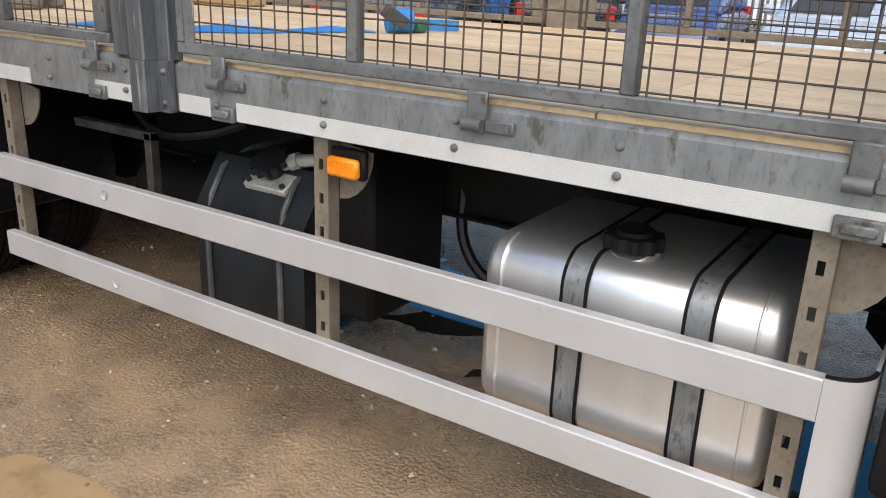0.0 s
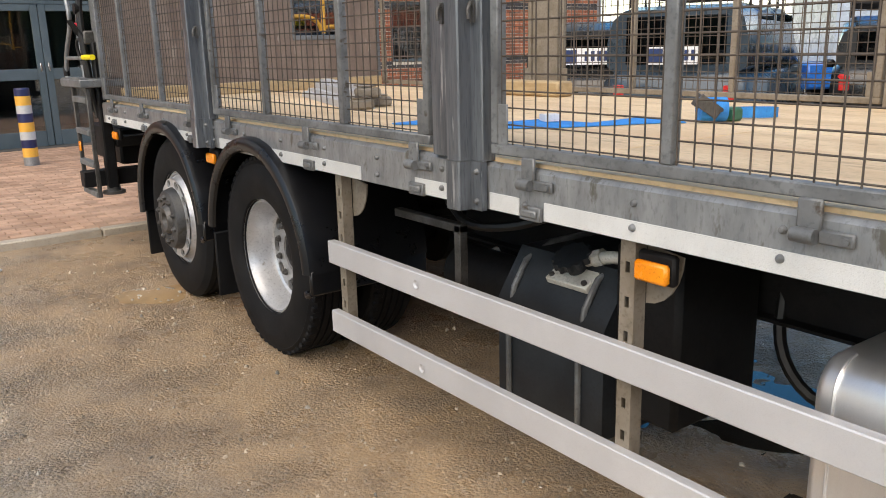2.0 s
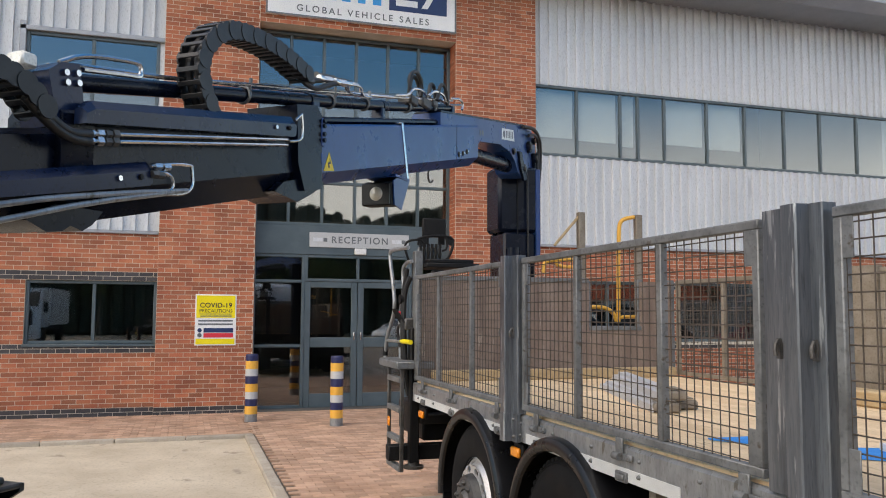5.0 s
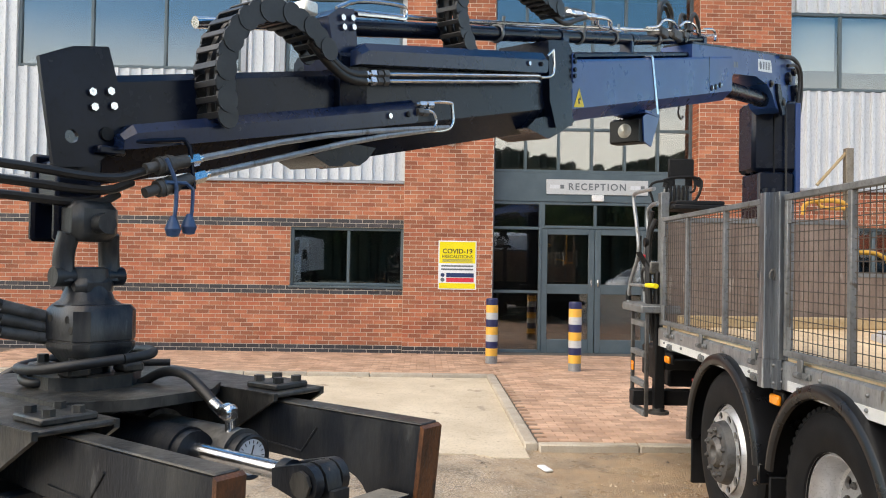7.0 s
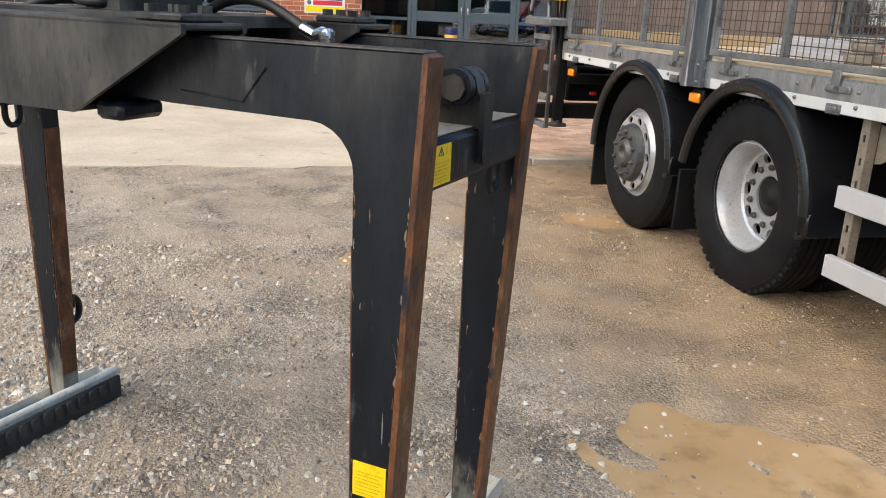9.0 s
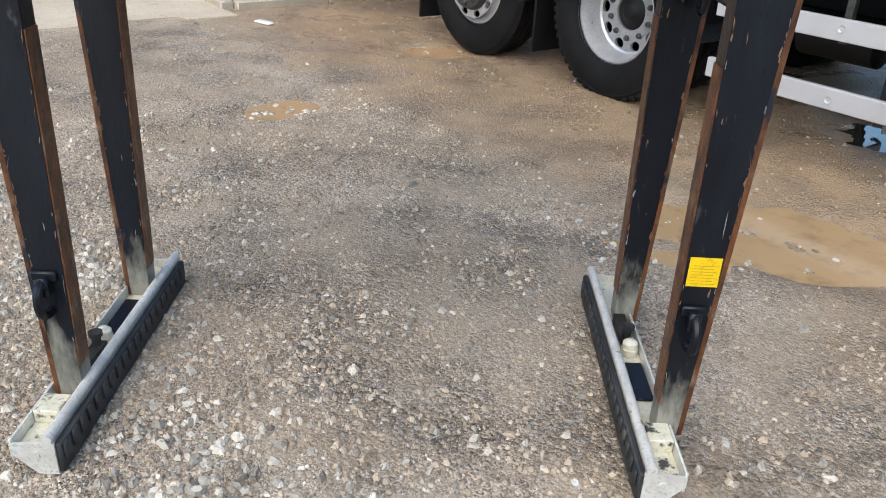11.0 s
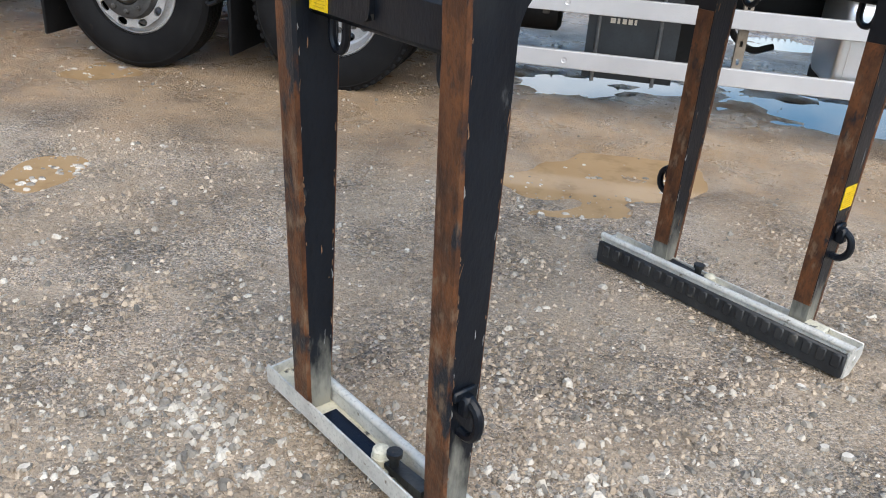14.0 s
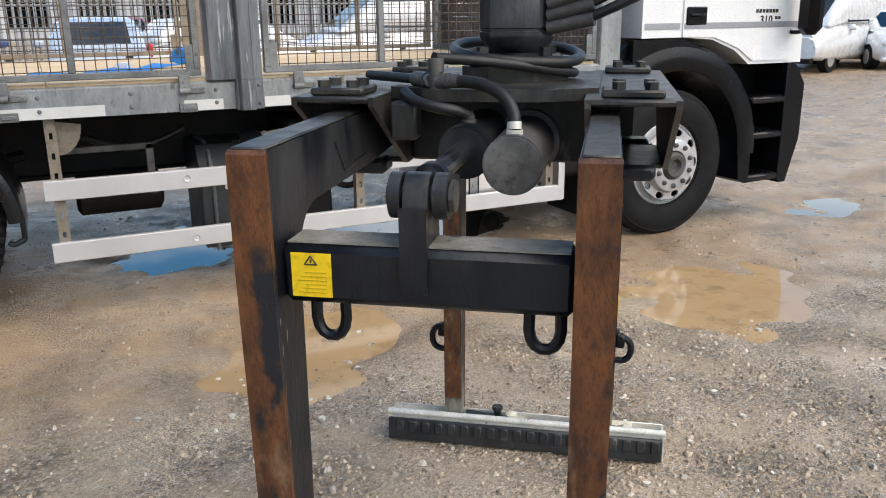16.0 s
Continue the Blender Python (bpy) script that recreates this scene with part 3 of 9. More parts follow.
def build_ground():
    def axis(lo, hi, a, b, step):
        out, t = [], a
        while t < b:
            out.append(t)
            t += step
        left, right, d = [], [], step
        t = a
        while t > lo:
            d *= 1.45
            t -= d
            left.append(max(t, lo))
        d, t = step, out[-1]
        while t < hi:
            d *= 1.45
            t += d
            right.append(min(t, hi))
        return left[::-1] + out + right
    xs, ys = axis(-400, 400, -7.2, 3.6, 0.042), axis(-400, 400, -4.9, 4.4, 0.042)
    s = Shape()
    near = lambda x, y: -8 < x < 4.2 and -5.6 < y < 5.2
    s.v = [(x, y, yard_height(x, y) if near(x, y) else 0.0) for y in ys for x in xs]
    w = len(xs)
    s.f = [(j * w + i, j * w + i + 1, (j + 1) * w + i + 1, (j + 1) * w + i) for j in range(len(ys) - 1) for i in range(w - 1)]
    me = s.mesh("ground", True, 180, False)
    return tagged(place("ground", me, EARTH), "brown muddy yard of packed earth and gravel", "ground", kind="structure")


build_ground()
rnd = random.Random(4)
for px, py, a, b, turn, depth, muddy in PUDDLES:
    s = Shape()
    c, sn = math.cos(radians(turn)), math.sin(radians(turn))
    base = min(yard_height(px + dx, py + dy) for dx in (-0.06, 0, 0.06) for dy in (-0.06, 0, 0.06))
    level = base + depth * 0.52
    pts = []
    for i in range(28):
        an = 2 * math.pi * i / 28
        r = 1.34
        u, v = a * r * math.cos(an), b * r * math.sin(an)
        pts.append((px + u * c - v * sn, py + u * sn + v * c, level))
    s.add(pts, [tuple(range(28))])
    tagged(part("puddle", s, MUD_WATER if muddy else CLEAR_WATER), "shallow muddy brown puddle in the yard" if muddy else "shallow clear puddle reflecting the sky", "puddle", kind="structure")

# stones
STONE = material("pale_gravel", (0.29, 0.26, 0.215), (0.52, 0.48, 0.41), 6.0, 0.85, 0.0, 0.2, 90.0, per_island=0.62)
CLOD = material("crumbled_earth", (0.31, 0.247, 0.180), (0.48, 0.393, 0.298), 6.0, 0.9, 0.0, 0.3, 120.0, per_island=0.42)


def build_gravel(name, label, seed, total, stuff, small, large, shift, far):
    s = Shape()
    r = random.Random(seed)
    count = 0
    while count < total:
        if r.random() < 0.62:
            x, y = r.uniform(-4.6, 0.6), r.uniform(-4.4, -1.2)
        else:
            x, y = r.uniform(-7.0, 3.4), r.uniform(-4.9, 2.6)
        drift = noise.noise((x * 0.9 + 3 + shift, y * 0.9, 1.0))
        knot = noise.noise((x * 2.6 + shift, y * 2.6 + 5, 4.0)) + 0.5 * noise.noise((x * 6.5, y * 6.5 + shift, 2.0))
        dens = 0.13 + 0.36 * max(0.0, drift - 0.02) + 1.1 * max(0.0, knot - 0.26) + 0.30 * math.exp(-((x + 2.2) ** 2 + (y + 3.6) ** 2) / 2.5)
        u = min(1.0, max(0.0, (-2.3 - y) / 1.0 + 0.35 * drift))
        dens *= far + (1 - far) * u * u
        if r.random() > dens:
            continue
        size = small * (0.55 + r.random()) + large * r.random() ** 9 * (1.0 if knot > 0.1 else 0.75)
        z = yard_height(x, y)
        a, b, h = size * r.uniform(0.8, 1.5), size * r.uniform(0.7, 1.1), size * r.uniform(0.6, 1.2)
        t = r.uniform(0, math.pi)
        c, q = math.cos(t), math.sin(t)
        n = 4 if size < 0.0042 else 6
        ring = []
        for k in range(n):
            an = 2 * math.pi * k / n + r.uniform(-0.35, 0.35)
            u, v = a * math.cos(an), b * math.sin(an)
            o = r.uniform(0.72, 1.18)
            ring.append((x + o * (u * c - v * q), y + o * (u * q + v * c), z + h * r.uniform(-0.2, 0.3)))
        if n == 4:
            s.add(ring + [(x + a * r.uniform(-0.3, 0.3), y + b * r.uniform(-0.3, 0.3), z + h)], [(0, 1, 4), (1, 2, 4), (2, 3, 4), (3, 0, 4)])
        else:
            sx_, sy_ = a * r.uniform(-0.25, 0.25), b * r.uniform(-0.25, 0.25)
            top = [(x + sx_ + (p[0] - x) * 0.5, y + sy_ + (p[1] - y) * 0.5, z + h * r.uniform(0.6, 1.15)) for p in ring]
            s.add(ring + top, [(k, (k + 1) % n, n + (k + 1) % n, n + k) for k in range(n)] + [tuple(range(n, 2 * n))])
        count += 1
    # pebbles showing above the shallow puddles
    for px, py, a, b, turn, depth, muddy in PUDDLES[:2] + PUDDLES[3:5] if far < 0.2 else ():
        level = min(yard_height(px + dx, py + dy) for dx in (-0.06, 0, 0.06) for dy in (-0.06, 0, 0.06)) + depth * 0.52
        for k in range(220):
            an, q = r.uniform(0, 2 * math.pi), r.uniform(0.25, 1.05)
            x, y = px + a * q * math.cos(an), py + b * q * math.sin(an)
            if noise.noise((x * 11.0, y * 11.0, 3.0)) < 0.12:
                continue
            size = 0.006 + 0.015 * r.random() ** 2
            ring = [(x + size * r.uniform(0.8, 1.4) * math.cos(c * 1.047), y + size * r.uniform(0.6, 1.0) * math.sin(c * 1.047), level - 0.002) for c in range(6)]
            s.add(ring + [(x + (p[0] - x) * 0.6, y + (p[1] - y) * 0.6, level + size * 0.35) for p in ring], [(c, (c + 1) % 6, 6 + (c + 1) % 6, 6 + c) for c in range(6)] + [tuple(range(6, 12))])
    me = s.mesh(name, False, recalc=False)
    tagged(place(name, me, stuff), label, name.replace("_", " "), kind="stuff")


def build_stones():
    one = random.Random(5)
    for i in range(110):
        x, y = one.uniform(-4.6, 0.4), one.uniform(-4.3, -1.3)
        size = 0.010 + 0.014 * one.random() ** 2
        q = Shape()
        n = 7
        rings = []
        for lev, rr in ((-0.15, 0.8), (0.25, 1.0), (0.6, 0.72)):
            rings.append([(size * rr * math.cos(2 * math.pi * k / n) * one.uniform(0.8, 1.2), size * 0.75 * rr * math.sin(2 * math.pi * k / n) * one.uniform(0.8, 1.2), size * lev) for k in range(n)])
        q.add(sum(rings, []), [(l * n + k, l * n + (k + 1) % n, (l + 1) * n + (k + 1) % n, (l + 1) * n + k) for l in range(2) for k in range(n)] + [tuple(range(2 * n, 3 * n))])
        m = pose(x, y, yard_height(x, y), 0, 0, one.uniform(0, 360))
        tagged(part("stone", q, STONE, m=m, angle=25), "pale loose stone lying on the muddy yard", "stone", "stones on the yard")


build_gravel("gravel", "loose pale gravel scattered on the yard", 11, 42000, STONE, 0.0024, 0.0150, 0.0, 0.12)
build_gravel("earth_crumbs", "brown crumbled earth and grit lying over the yard", 23, 105000, CLOD, 0.0025, 0.0105, 7.3, 0.6)
build_stones()
litter = Shape().box(-0.09, 0.09, -0.035, 0.035, 0.0, 0.02, 0.008)
tagged(part("litter", litter, SIGN_WHITE, m=pose(-6.48, -0.90, yard_height(-6.48, -0.9) + 0.002, 0, 0, 15)), "crushed white litter lying on the yard", "litter")

XW, XP = -14.5, -14.38
slab = Shape().box(-11.6, -6.95, -60, -0.98, -0.2, 0.012)
rr = random.Random(2)
edge = [(-6.95 + rr.uniform(-0.12, 0.14), -0.98 - 0.3 * i) for i in range(60)]
slab.prism([(-7.2, -0.98)] + edge + [(-7.2, edge[-1][1])], "z", -0.1, 0.0122)
tagged(part("concrete_slab", slab, CONCRETE, smooth=False), "pale worn concrete parking slab", "pavement", kind="structure")
tagged(part("pavement", Shape().box(XW - 0.2, -7.22, -0.86, 20, -0.3, 0.035).box(XW - 0.2, -11.72, -60, -0.86, -0.3, 0.035), SAND, smooth=False), "red block paved forecourt before the entrance", "pavement", kind="structure")

# kerb stones
k_len = 0.9
stone_a = Shape().box(-0.06, 0.06, 0.004, k_len - 0.004, -0.15, 0.065, 0.012).mesh("kerb_stone")
kerbs = thing("kerb", (-7.16, -0.92, 0), "pale concrete kerb edging the block paving", "kerb")
tagged(kerbs, kind="structure")
for i in range(16):
    place("kerb_stone", stone_a, KERB, kerbs, m=pose(-7.16, -0.86 + i * k_len, 0))
for i in range(5):
    place("kerb_stone", stone_a, KERB, kerbs, m=pose(-7.16 - i * k_len, -0.92, 0, 0, 0, 90))
for i in range(14):
    place("kerb_stone", stone_a, KERB, kerbs, m=pose(-11.66, -0.86 - (i + 1) * k_len, 0))

# building: walls with openings
WIN = (-4.30, -2.28, 1.22, 2.27)
END = 13.95


def wall(name, y0, y1, z0, z1, x0, x1, mat, holes=(), label="", smooth=False):
    """A wall across x with rectangular holes (y0, y1, z0, z1) through it."""
    s = Shape()
    ys = sorted({y0, y1, *[v for h in holes for v in h[:2]]})
    zs = sorted({z0, z1, *[v for h in holes for v in h[2:]]})
    for a, b in zip(ys, ys[1:]):
        for c, d in zip(zs, zs[1:]):
            if not any(h[0] <= (a + b) / 2 <= h[1] and h[2] <= (c + d) / 2 <= h[3] for h in holes):
                s.box(x0, x1, a, b, c, d)
    return tagged(part(name, s, mat, smooth=smooth), label, "wall", kind="structure")


DEEP = 0.004
wall_left = wall("wall_left", -16, -2.28, -0.1, 3.12, XW - 0.3, XW - DEEP, MORTAR, [WIN], "red brick wall with dark brick bands and a window")
pier_left = wall("pier_left", -2.28, -0.69, -0.1, 8.6, XW - 0.3, XP - DEEP, MORTAR, (), "tall red brick pier beside the entrance")
pier_right = wall("pier_right", 3.0, 4.66, -0.1, 8.6, XW - 0.3, XP - DEEP, MORTAR, (), "tall red brick pier beside the entrance")
wall_right = wall("wall_right", 4.66, END, -0.1, 3.13, XW - 0.3, XW - DEEP, MORTAR, [(5.6, 7.05, 1.2, 2.42), (7.85, 10.3, 1.2, 2.42)], "low red brick wall under grey cladding")
lintel = wall("wall_over_entrance", -0.69, 3.0, 6.95, 8.6, XW - 0.3, XP - DEEP, MORTAR, (), "red brickwork over the tall entrance glazing")
wall_end = tagged(part("wall_end", Shape().box(-40, XW - 0.3, END - 0.25, END, -0.1, 8.0), CLAD, smooth=False), "grey clad end wall of the building", "wall", kind="structure")
# added dark box in place of the rooms' shaded depth
back = tagged(part("building_core", Shape().box(-40, -19, -16, END - 0.3, -0.1, 7.9), ROOM, smooth=False), "dark box standing in for dim rooms behind the building's windows", "wall", kind="structure")
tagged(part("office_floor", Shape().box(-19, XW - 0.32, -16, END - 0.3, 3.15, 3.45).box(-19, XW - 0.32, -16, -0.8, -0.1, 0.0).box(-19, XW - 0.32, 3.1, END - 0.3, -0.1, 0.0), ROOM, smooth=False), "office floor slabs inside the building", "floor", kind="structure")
tagged(part("lobby_floor", Shape().box(-19, XW + 0.1, -0.69, 3.0, -0.1, 0.05), ROOM, smooth=False), "lobby floor behind the entrance doors, darkened in its colour", "floor", kind="structure")


def cladding(name, y0, y1, z0, z1, holes=(), x=XW - 0.02):
    """Ribbed sheet with upright trapezoid ribs."""
    s = Shape()
    pitch = 0.20
    ys = sorted({y0, y1, *[v for h in holes for v in h[:2]]})
    zs = sorted({z0, z1, *[v for h in holes for v in h[2:]]})
    for a, b in zip(ys, ys[1:]):
        for c, d in zip(zs, zs[1:]):
            if any(h[0] <= (a + b) / 2 <= h[1] and h[2] <= (c + d) / 2 <= h[3] for h in holes):
                continue
            pts, y = [], a
            while y < b - 1e-6:
                for dy, dx in ((0, 0), (0.128, 0), (0.133, 0.06), (0.187, 0.06), (0.192, 0), (0.2, 0)):
                    if y + dy <= b:
                        pts.append((x + dx, y + dy))
                y += pitch
            n = len(pts)
            s.add([(p[0], p[1], c) for p in pts] + [(p[0], p[1], d) for p in pts], [(i, i + 1, n + i + 1, n + i) for i in range(n - 1)])
            s.box(x - 0.08, x - 0.004, a, b, c, d)
    return tagged(part(name, s, CLAD, smooth=False), "silver grey ribbed metal cladding", "wall", kind="structure")


cladding("cladding_right_low", 4.66, END, 3.13, 4.90)
cladding("cladding_right_high", 4.66, END, 6.33, 8.35)
cladding("cladding_left", -16, -2.28, 3.12, 8.35, [(-4.45, -2.36, 5.05, 6.40), (-9.2, -5.24, 5.05, 6.40)])
tagged(part("trim", Shape().box(XW - 0.02, XW + 0.05, -16, -2.28, 3.06, 3.12, 0.01).box(XW - 0.02, XW + 0.05, 4.66, END, 3.07, 3.13, 0.01).box(XW - 0.02, XW + 0.06, END - 0.06, END + 0.04, 0, 8.3, 0.01)
     .box(XW - 0.02, XW + 0.06, -4.55, -4.45, 5.0, 6.55, 0.01).box(XW - 0.02, XW + 0.06, -5.24, -5.14, 5.0, 6.55, 0.01).box(XW - 0.02, XW + 0.06, -4.55, -2.28, 6.40, 6.48, 0.01), EAVE), "pale flashing trim along the cladding", "trim", kind="structure")
roof = Shape()
roof.prism([(XW - 25, 8.35), (XW + 0.95, 8.30), (XW + 1.15, 8.50), (XW + 1.15, 8.84), (XW - 25, 9.4)], "y", -16.5, 14.75)
tagged(part("roof", roof, EAVE, smooth=False), "grey roof with a deep overhanging fascia", "roof", kind="structure")
tagged(part("gutter", Shape().box(XW + 1.16, XW + 1.26, -16.5, 14.8, 8.72, 8.86, 0.03), FRAME), "dark gutter edge along the fascia", "trim", kind="structure")


def glazing(name, y0, y1, z0, z1, x, cols, rows, label, sort="window", bar=0.055, blinds=()):
    """A framed window: bars and one pane in each field. cols, rows: inner bar places."""
    w = thing(name, (x, (y0 + y1) / 2, z0), label, sort)
    tagged(w, kind="structure")
    f = Shape()
    d = 0.045
    f.box(x - d, x + d, y0, y0 + bar, z0, z1, 0.006).box(x - d, x + d, y1 - bar, y1, z0, z1, 0.006)
    f.box(x - d, x + d, y0 + bar, y1 - bar, z0, z0 + bar, 0.006).box(x - d, x + d, y0 + bar, y1 - bar, z1 - bar, z1, 0.006)
    part("window_frame", f, FRAME, w)
    for c in cols:
        part("mullion", Shape().box(x - d + 0.004, x + d - 0.004, c - bar / 2, c + bar / 2, z0 + bar, z1 - bar, 0.006), FRAME, w)
    for r in rows:
        part("transom", Shape().box(x - d + 0.008, x + d - 0.008, y0 + bar, y1 - bar, r - bar / 2, r + bar / 2, 0.006), FRAME, w)
    yy, zz = [y0, *cols, y1], [z0, *rows, z1]
    for i, (a, b) in enumerate(zip(yy, yy[1:])):
        for c, e in zip(zz, zz[1:]):
            pane = part("pane", Shape().box(x - 0.006, x + 0.006, a + bar * 0.4, b - bar * 0.4, c + bar * 0.4, e - bar * 0.4), GLASS, w, smooth=False)
            pane.visible_shadow = False
        if i < len(blinds) and blinds[i]:
            part("blind", Shape().box(x - 0.10, x - 0.085, a + 0.05, b - 0.05, z1 - (z1 - z0) * blinds[i], z1 - 0.05), BLIND, w, "white roller blind drawn down", smooth=False)
    return w


glazing("window_1", *WIN, XW - 0.10, [-3.27], [], "dark framed office window in the brick wall")
part("window_sill", Shape().box(XW - 0.1, XW + 0.03, WIN[0] - 0.02, WIN[1], WIN[2] - 0.045, WIN[2], 0.008), FRAME, bpy.data.objects["window_1"])
glazing("window_2", -4.45, -2.36, 5.05, 6.40, XW - 0.05, [-3.42], [], "upper office window in the grey cladding")
glazing("window_3", -9.2, -5.24, 5.05, 6.40, XW - 0.05, [-7.9, -6.6], [], "upper office window in the grey cladding")
glazing("window_4", 4.66, END - 0.02, 4.90, 6.33, XW - 0.04, [5.62, 6.61, 7.02, 7.65, 8.69, 9.65, 10.68, 11.65, 12.68], [], "long ribbon window band in the cladding", blinds=(0.72, 0.74, 0.78, 0, 0.70, 0.72, 0, 0, 0, 0))
glazing("window_5", 5.6, 7.05, 1.2, 2.42, XW - 0.1, [6.3], [], "dark framed office window in the brick wall")
glazing("window_6", 7.85, 10.3, 1.2, 2.42, XW - 0.1, [9.05], [], "dark framed office window in the brick wall")

# entrance
XE = XW - 0.28
glazing("window_7", -0.69, 3.0, 3.345, 6.93, XE, [-0.08, 0.53, 1.14, 1.75, 2.36], [4.15, 5.02, 5.9], "tall grid glazing over the reception entrance")
tagged(part("entrance_fascia", Shape().box(XE - 0.06, XE + 0.06, -0.69, 3.0, 2.815, 3.345, 0.006), FRAME), "teal grey fascia panel over the doors", "trim", kind="structure")
glazing("window_8", -0.69, 0.24, 0.05, 2.815, XE, [], [1.16, 2.325], "dark sidelight beside the entrance doors")
glazing("window_9", 0.24, 2.20, 2.325, 2.815, XE, [1.22], [], "fanlight over the entrance doors")
glazing("window_10", 2.20, 3.0, 0.05, 2.815, XE, [], [1.16, 2.325], "dark sidelight beside the entrance doors")
for k, (a, b) in enumerate(((0.24, 1.215), (1.225, 2.20))):
    dr = tagged(thing(f"door_{k + 1}", (XE, (a + b) / 2, 0.05), "teal grey framed glass entrance door, closed", "door"), kind="structure")
    f = Shape().box(XE - 0.03, XE + 0.03, a, a + 0.11, 0.05, 2.325, 0.006).box(XE - 0.03, XE + 0.03, b - 0.11, b, 0.05, 2.325, 0.006)
    f.box(XE - 0.03, XE + 0.03, a + 0.11, b - 0.11, 0.05, 0.30, 0.006).box(XE - 0.03, XE + 0.03, a + 0.11, b - 0.11, 2.215, 2.325, 0.006).box(XE - 0.03, XE + 0.03, a + 0.11, b - 0.11, 1.13, 1.31, 0.006)
    part("door_frame", f, FRAME, dr)
    for c, e in ((0.30, 1.13), (1.31, 2.215)):
        part("pane", Shape().box(XE - 0.005, XE + 0.005, a + 0.10, b - 0.10, c - 0.01, e + 0.01), GLASS, dr, smooth=False).visible_shadow = False
    hy = b - 0.055 if k == 0 else a + 0.055
    part("handle", Shape().box(XE + 0.03, XE + 0.06, hy - 0.015, hy + 0.015, 1.26, 1.40, 0.006), STEEL, dr, "bright metal door handle")


def text_mesh(name, words, size, mat, m, parent, spacing=1.0, bold=0.0, depth=0.002):
    cu = bpy.data.curves.new(name, "FONT")
    cu.body, cu.size, cu.align_x, cu.align_y, cu.extrude, cu.space_character, cu.offset = words, size, "CENTER", "CENTER", depth, spacing, bold
    tmp = bpy.data.objects.new(name, cu)
    scene.collection.objects.link(tmp)
    dg = bpy.context.evaluated_depsgraph_get()
    me = bpy.data.meshes.new_from_object(tmp.evaluated_get(dg))
    bpy.data.objects.remove(tmp)
    me.materials.clear()
    return place(name, me, mat, parent, m=m)


def facing_x(x, y, z):
    """A pose for flat work that faces +x."""
    return Matrix.Translation((x, y, z)) @ Matrix(((0, 0, 1, 0), (1, 0, 0, 0), (0, 1, 0, 0), (0, 0, 0, 1)))


rs = thing("reception_sign", (XE + 0.08, 1.18, 2.93), "long white sign lettered reception over the entrance, greyed for shade", "sign")
# board greyed by colour to look shaded
part("board", Shape().box(XE + 0.06, XE + 0.085, 0.305, 2.175, 2.952, 3.224, 0.004), SIGN_PALE, rs)
text_mesh("lettering", "RECEPTION", 0.172, SIGN_GREY, facing_x(XE + 0.088, 1.24, 3.088), rs, 1.24, 0.003)
for yy in (0.50, 1.98):
    part("logo_mark", Shape().box(XE + 0.085, XE + 0.089, yy - 0.13, yy + 0.05, 3.055, 3.125), CLAD, rs, smooth=False)
    part("logo_mark", Shape().box(XE + 0.085, XE + 0.089, yy + 0.06, yy + 0.13, 3.055, 3.125), SIGN_GREY, rs, smooth=False)
tagged(part("emergency_lamp", Shape().box(XE + 0.06, XE + 0.12, 1.14, 1.36, 2.83, 2.945, 0.012), BLIND), "small cream box lamp under the reception sign", "lamp")
cs = thing("company_sign", (XP, 1.18, 7.08), "large white company sign board high on the entrance", "sign")
part("board", Shape().box(XP + 0.0, XP + 0.08, -0.60, 2.97, 7.09, 8.30, 0.006), SIGN_WHITE, cs)
part("sign_border", Shape().box(XP + 0.08, XP + 0.084, -0.60, 2.97, 7.09, 7.12).box(XP + 0.08, XP + 0.084, -0.60, -0.57, 7.12, 8.30).box(XP + 0.08, XP + 0.084, 2.94, 2.97, 7.12, 8.30), SIGN_GREY, cs, smooth=False)
for word, yy in (("GLOBAL", 0.346), ("VEHICLE", 1.297), ("SALES", 2.138)):
    text_mesh("lettering", word, 0.17, SIGN_GREY, facing_x(XP + 0.084, yy, 7.24), cs, 1.42, 0.002)
part("logo_mark", Shape().box(XP + 0.08, XP + 0.085, 1.65, 2.78, 7.40, 8.15), SIGN_NAVY, cs, smooth=False)
lx = Shape()
for a, b in ((-0.30, -0.10), (-0.02, 0.12), (0.22, 0.40), (0.50, 0.66), (0.76, 0.92), (1.06, 1.20), (1.34, 1.50)):
    lx.box(XP + 0.08, XP + 0.085, a, b, 7.46, 8.05)
part("logo_mark", lx, SIGN_CYAN, cs, smooth=False)
part("logo_mark", Shape().box(XP + 0.085, XP + 0.088, 1.78, 1.90, 7.5, 8.05).box(XP + 0.085, XP + 0.088, 1.90, 2.2, 7.5, 7.62).prism([(2.28, 7.5), (2.40, 7.5), (2.70, 8.05), (2.58, 8.05)], "x", XP + 0.085, XP + 0.088), SIGN_WHITE, cs, smooth=False)

notice = thing("notice_board", (XP, -1.33, 1.19), "yellow and white health notice on the brick pier", "sign")
part("board", Shape().box(XP, XP + 0.012, -1.655, -0.975, 1.19, 2.06, 0.003), SIGN_WHITE, notice)
nx = XP + 0.012
part("yellow_band", Shape().box(nx, nx + 0.003, -1.635, -0.995, 1.21, 1.305), SIGN_YELLOW, notice, smooth=False)
part("yellow_panel", Shape().box(nx, nx + 0.003, -1.635, -0.995, 1.66, 2.04), SIGN_YELLOW, notice, "bright yellow printed panel", smooth=False)
text_mesh("lettering", "COVID-19", 0.115, INK, facing_x(nx + 0.005, -1.315, 1.87), notice, 1.05, 0.002, 0.001)
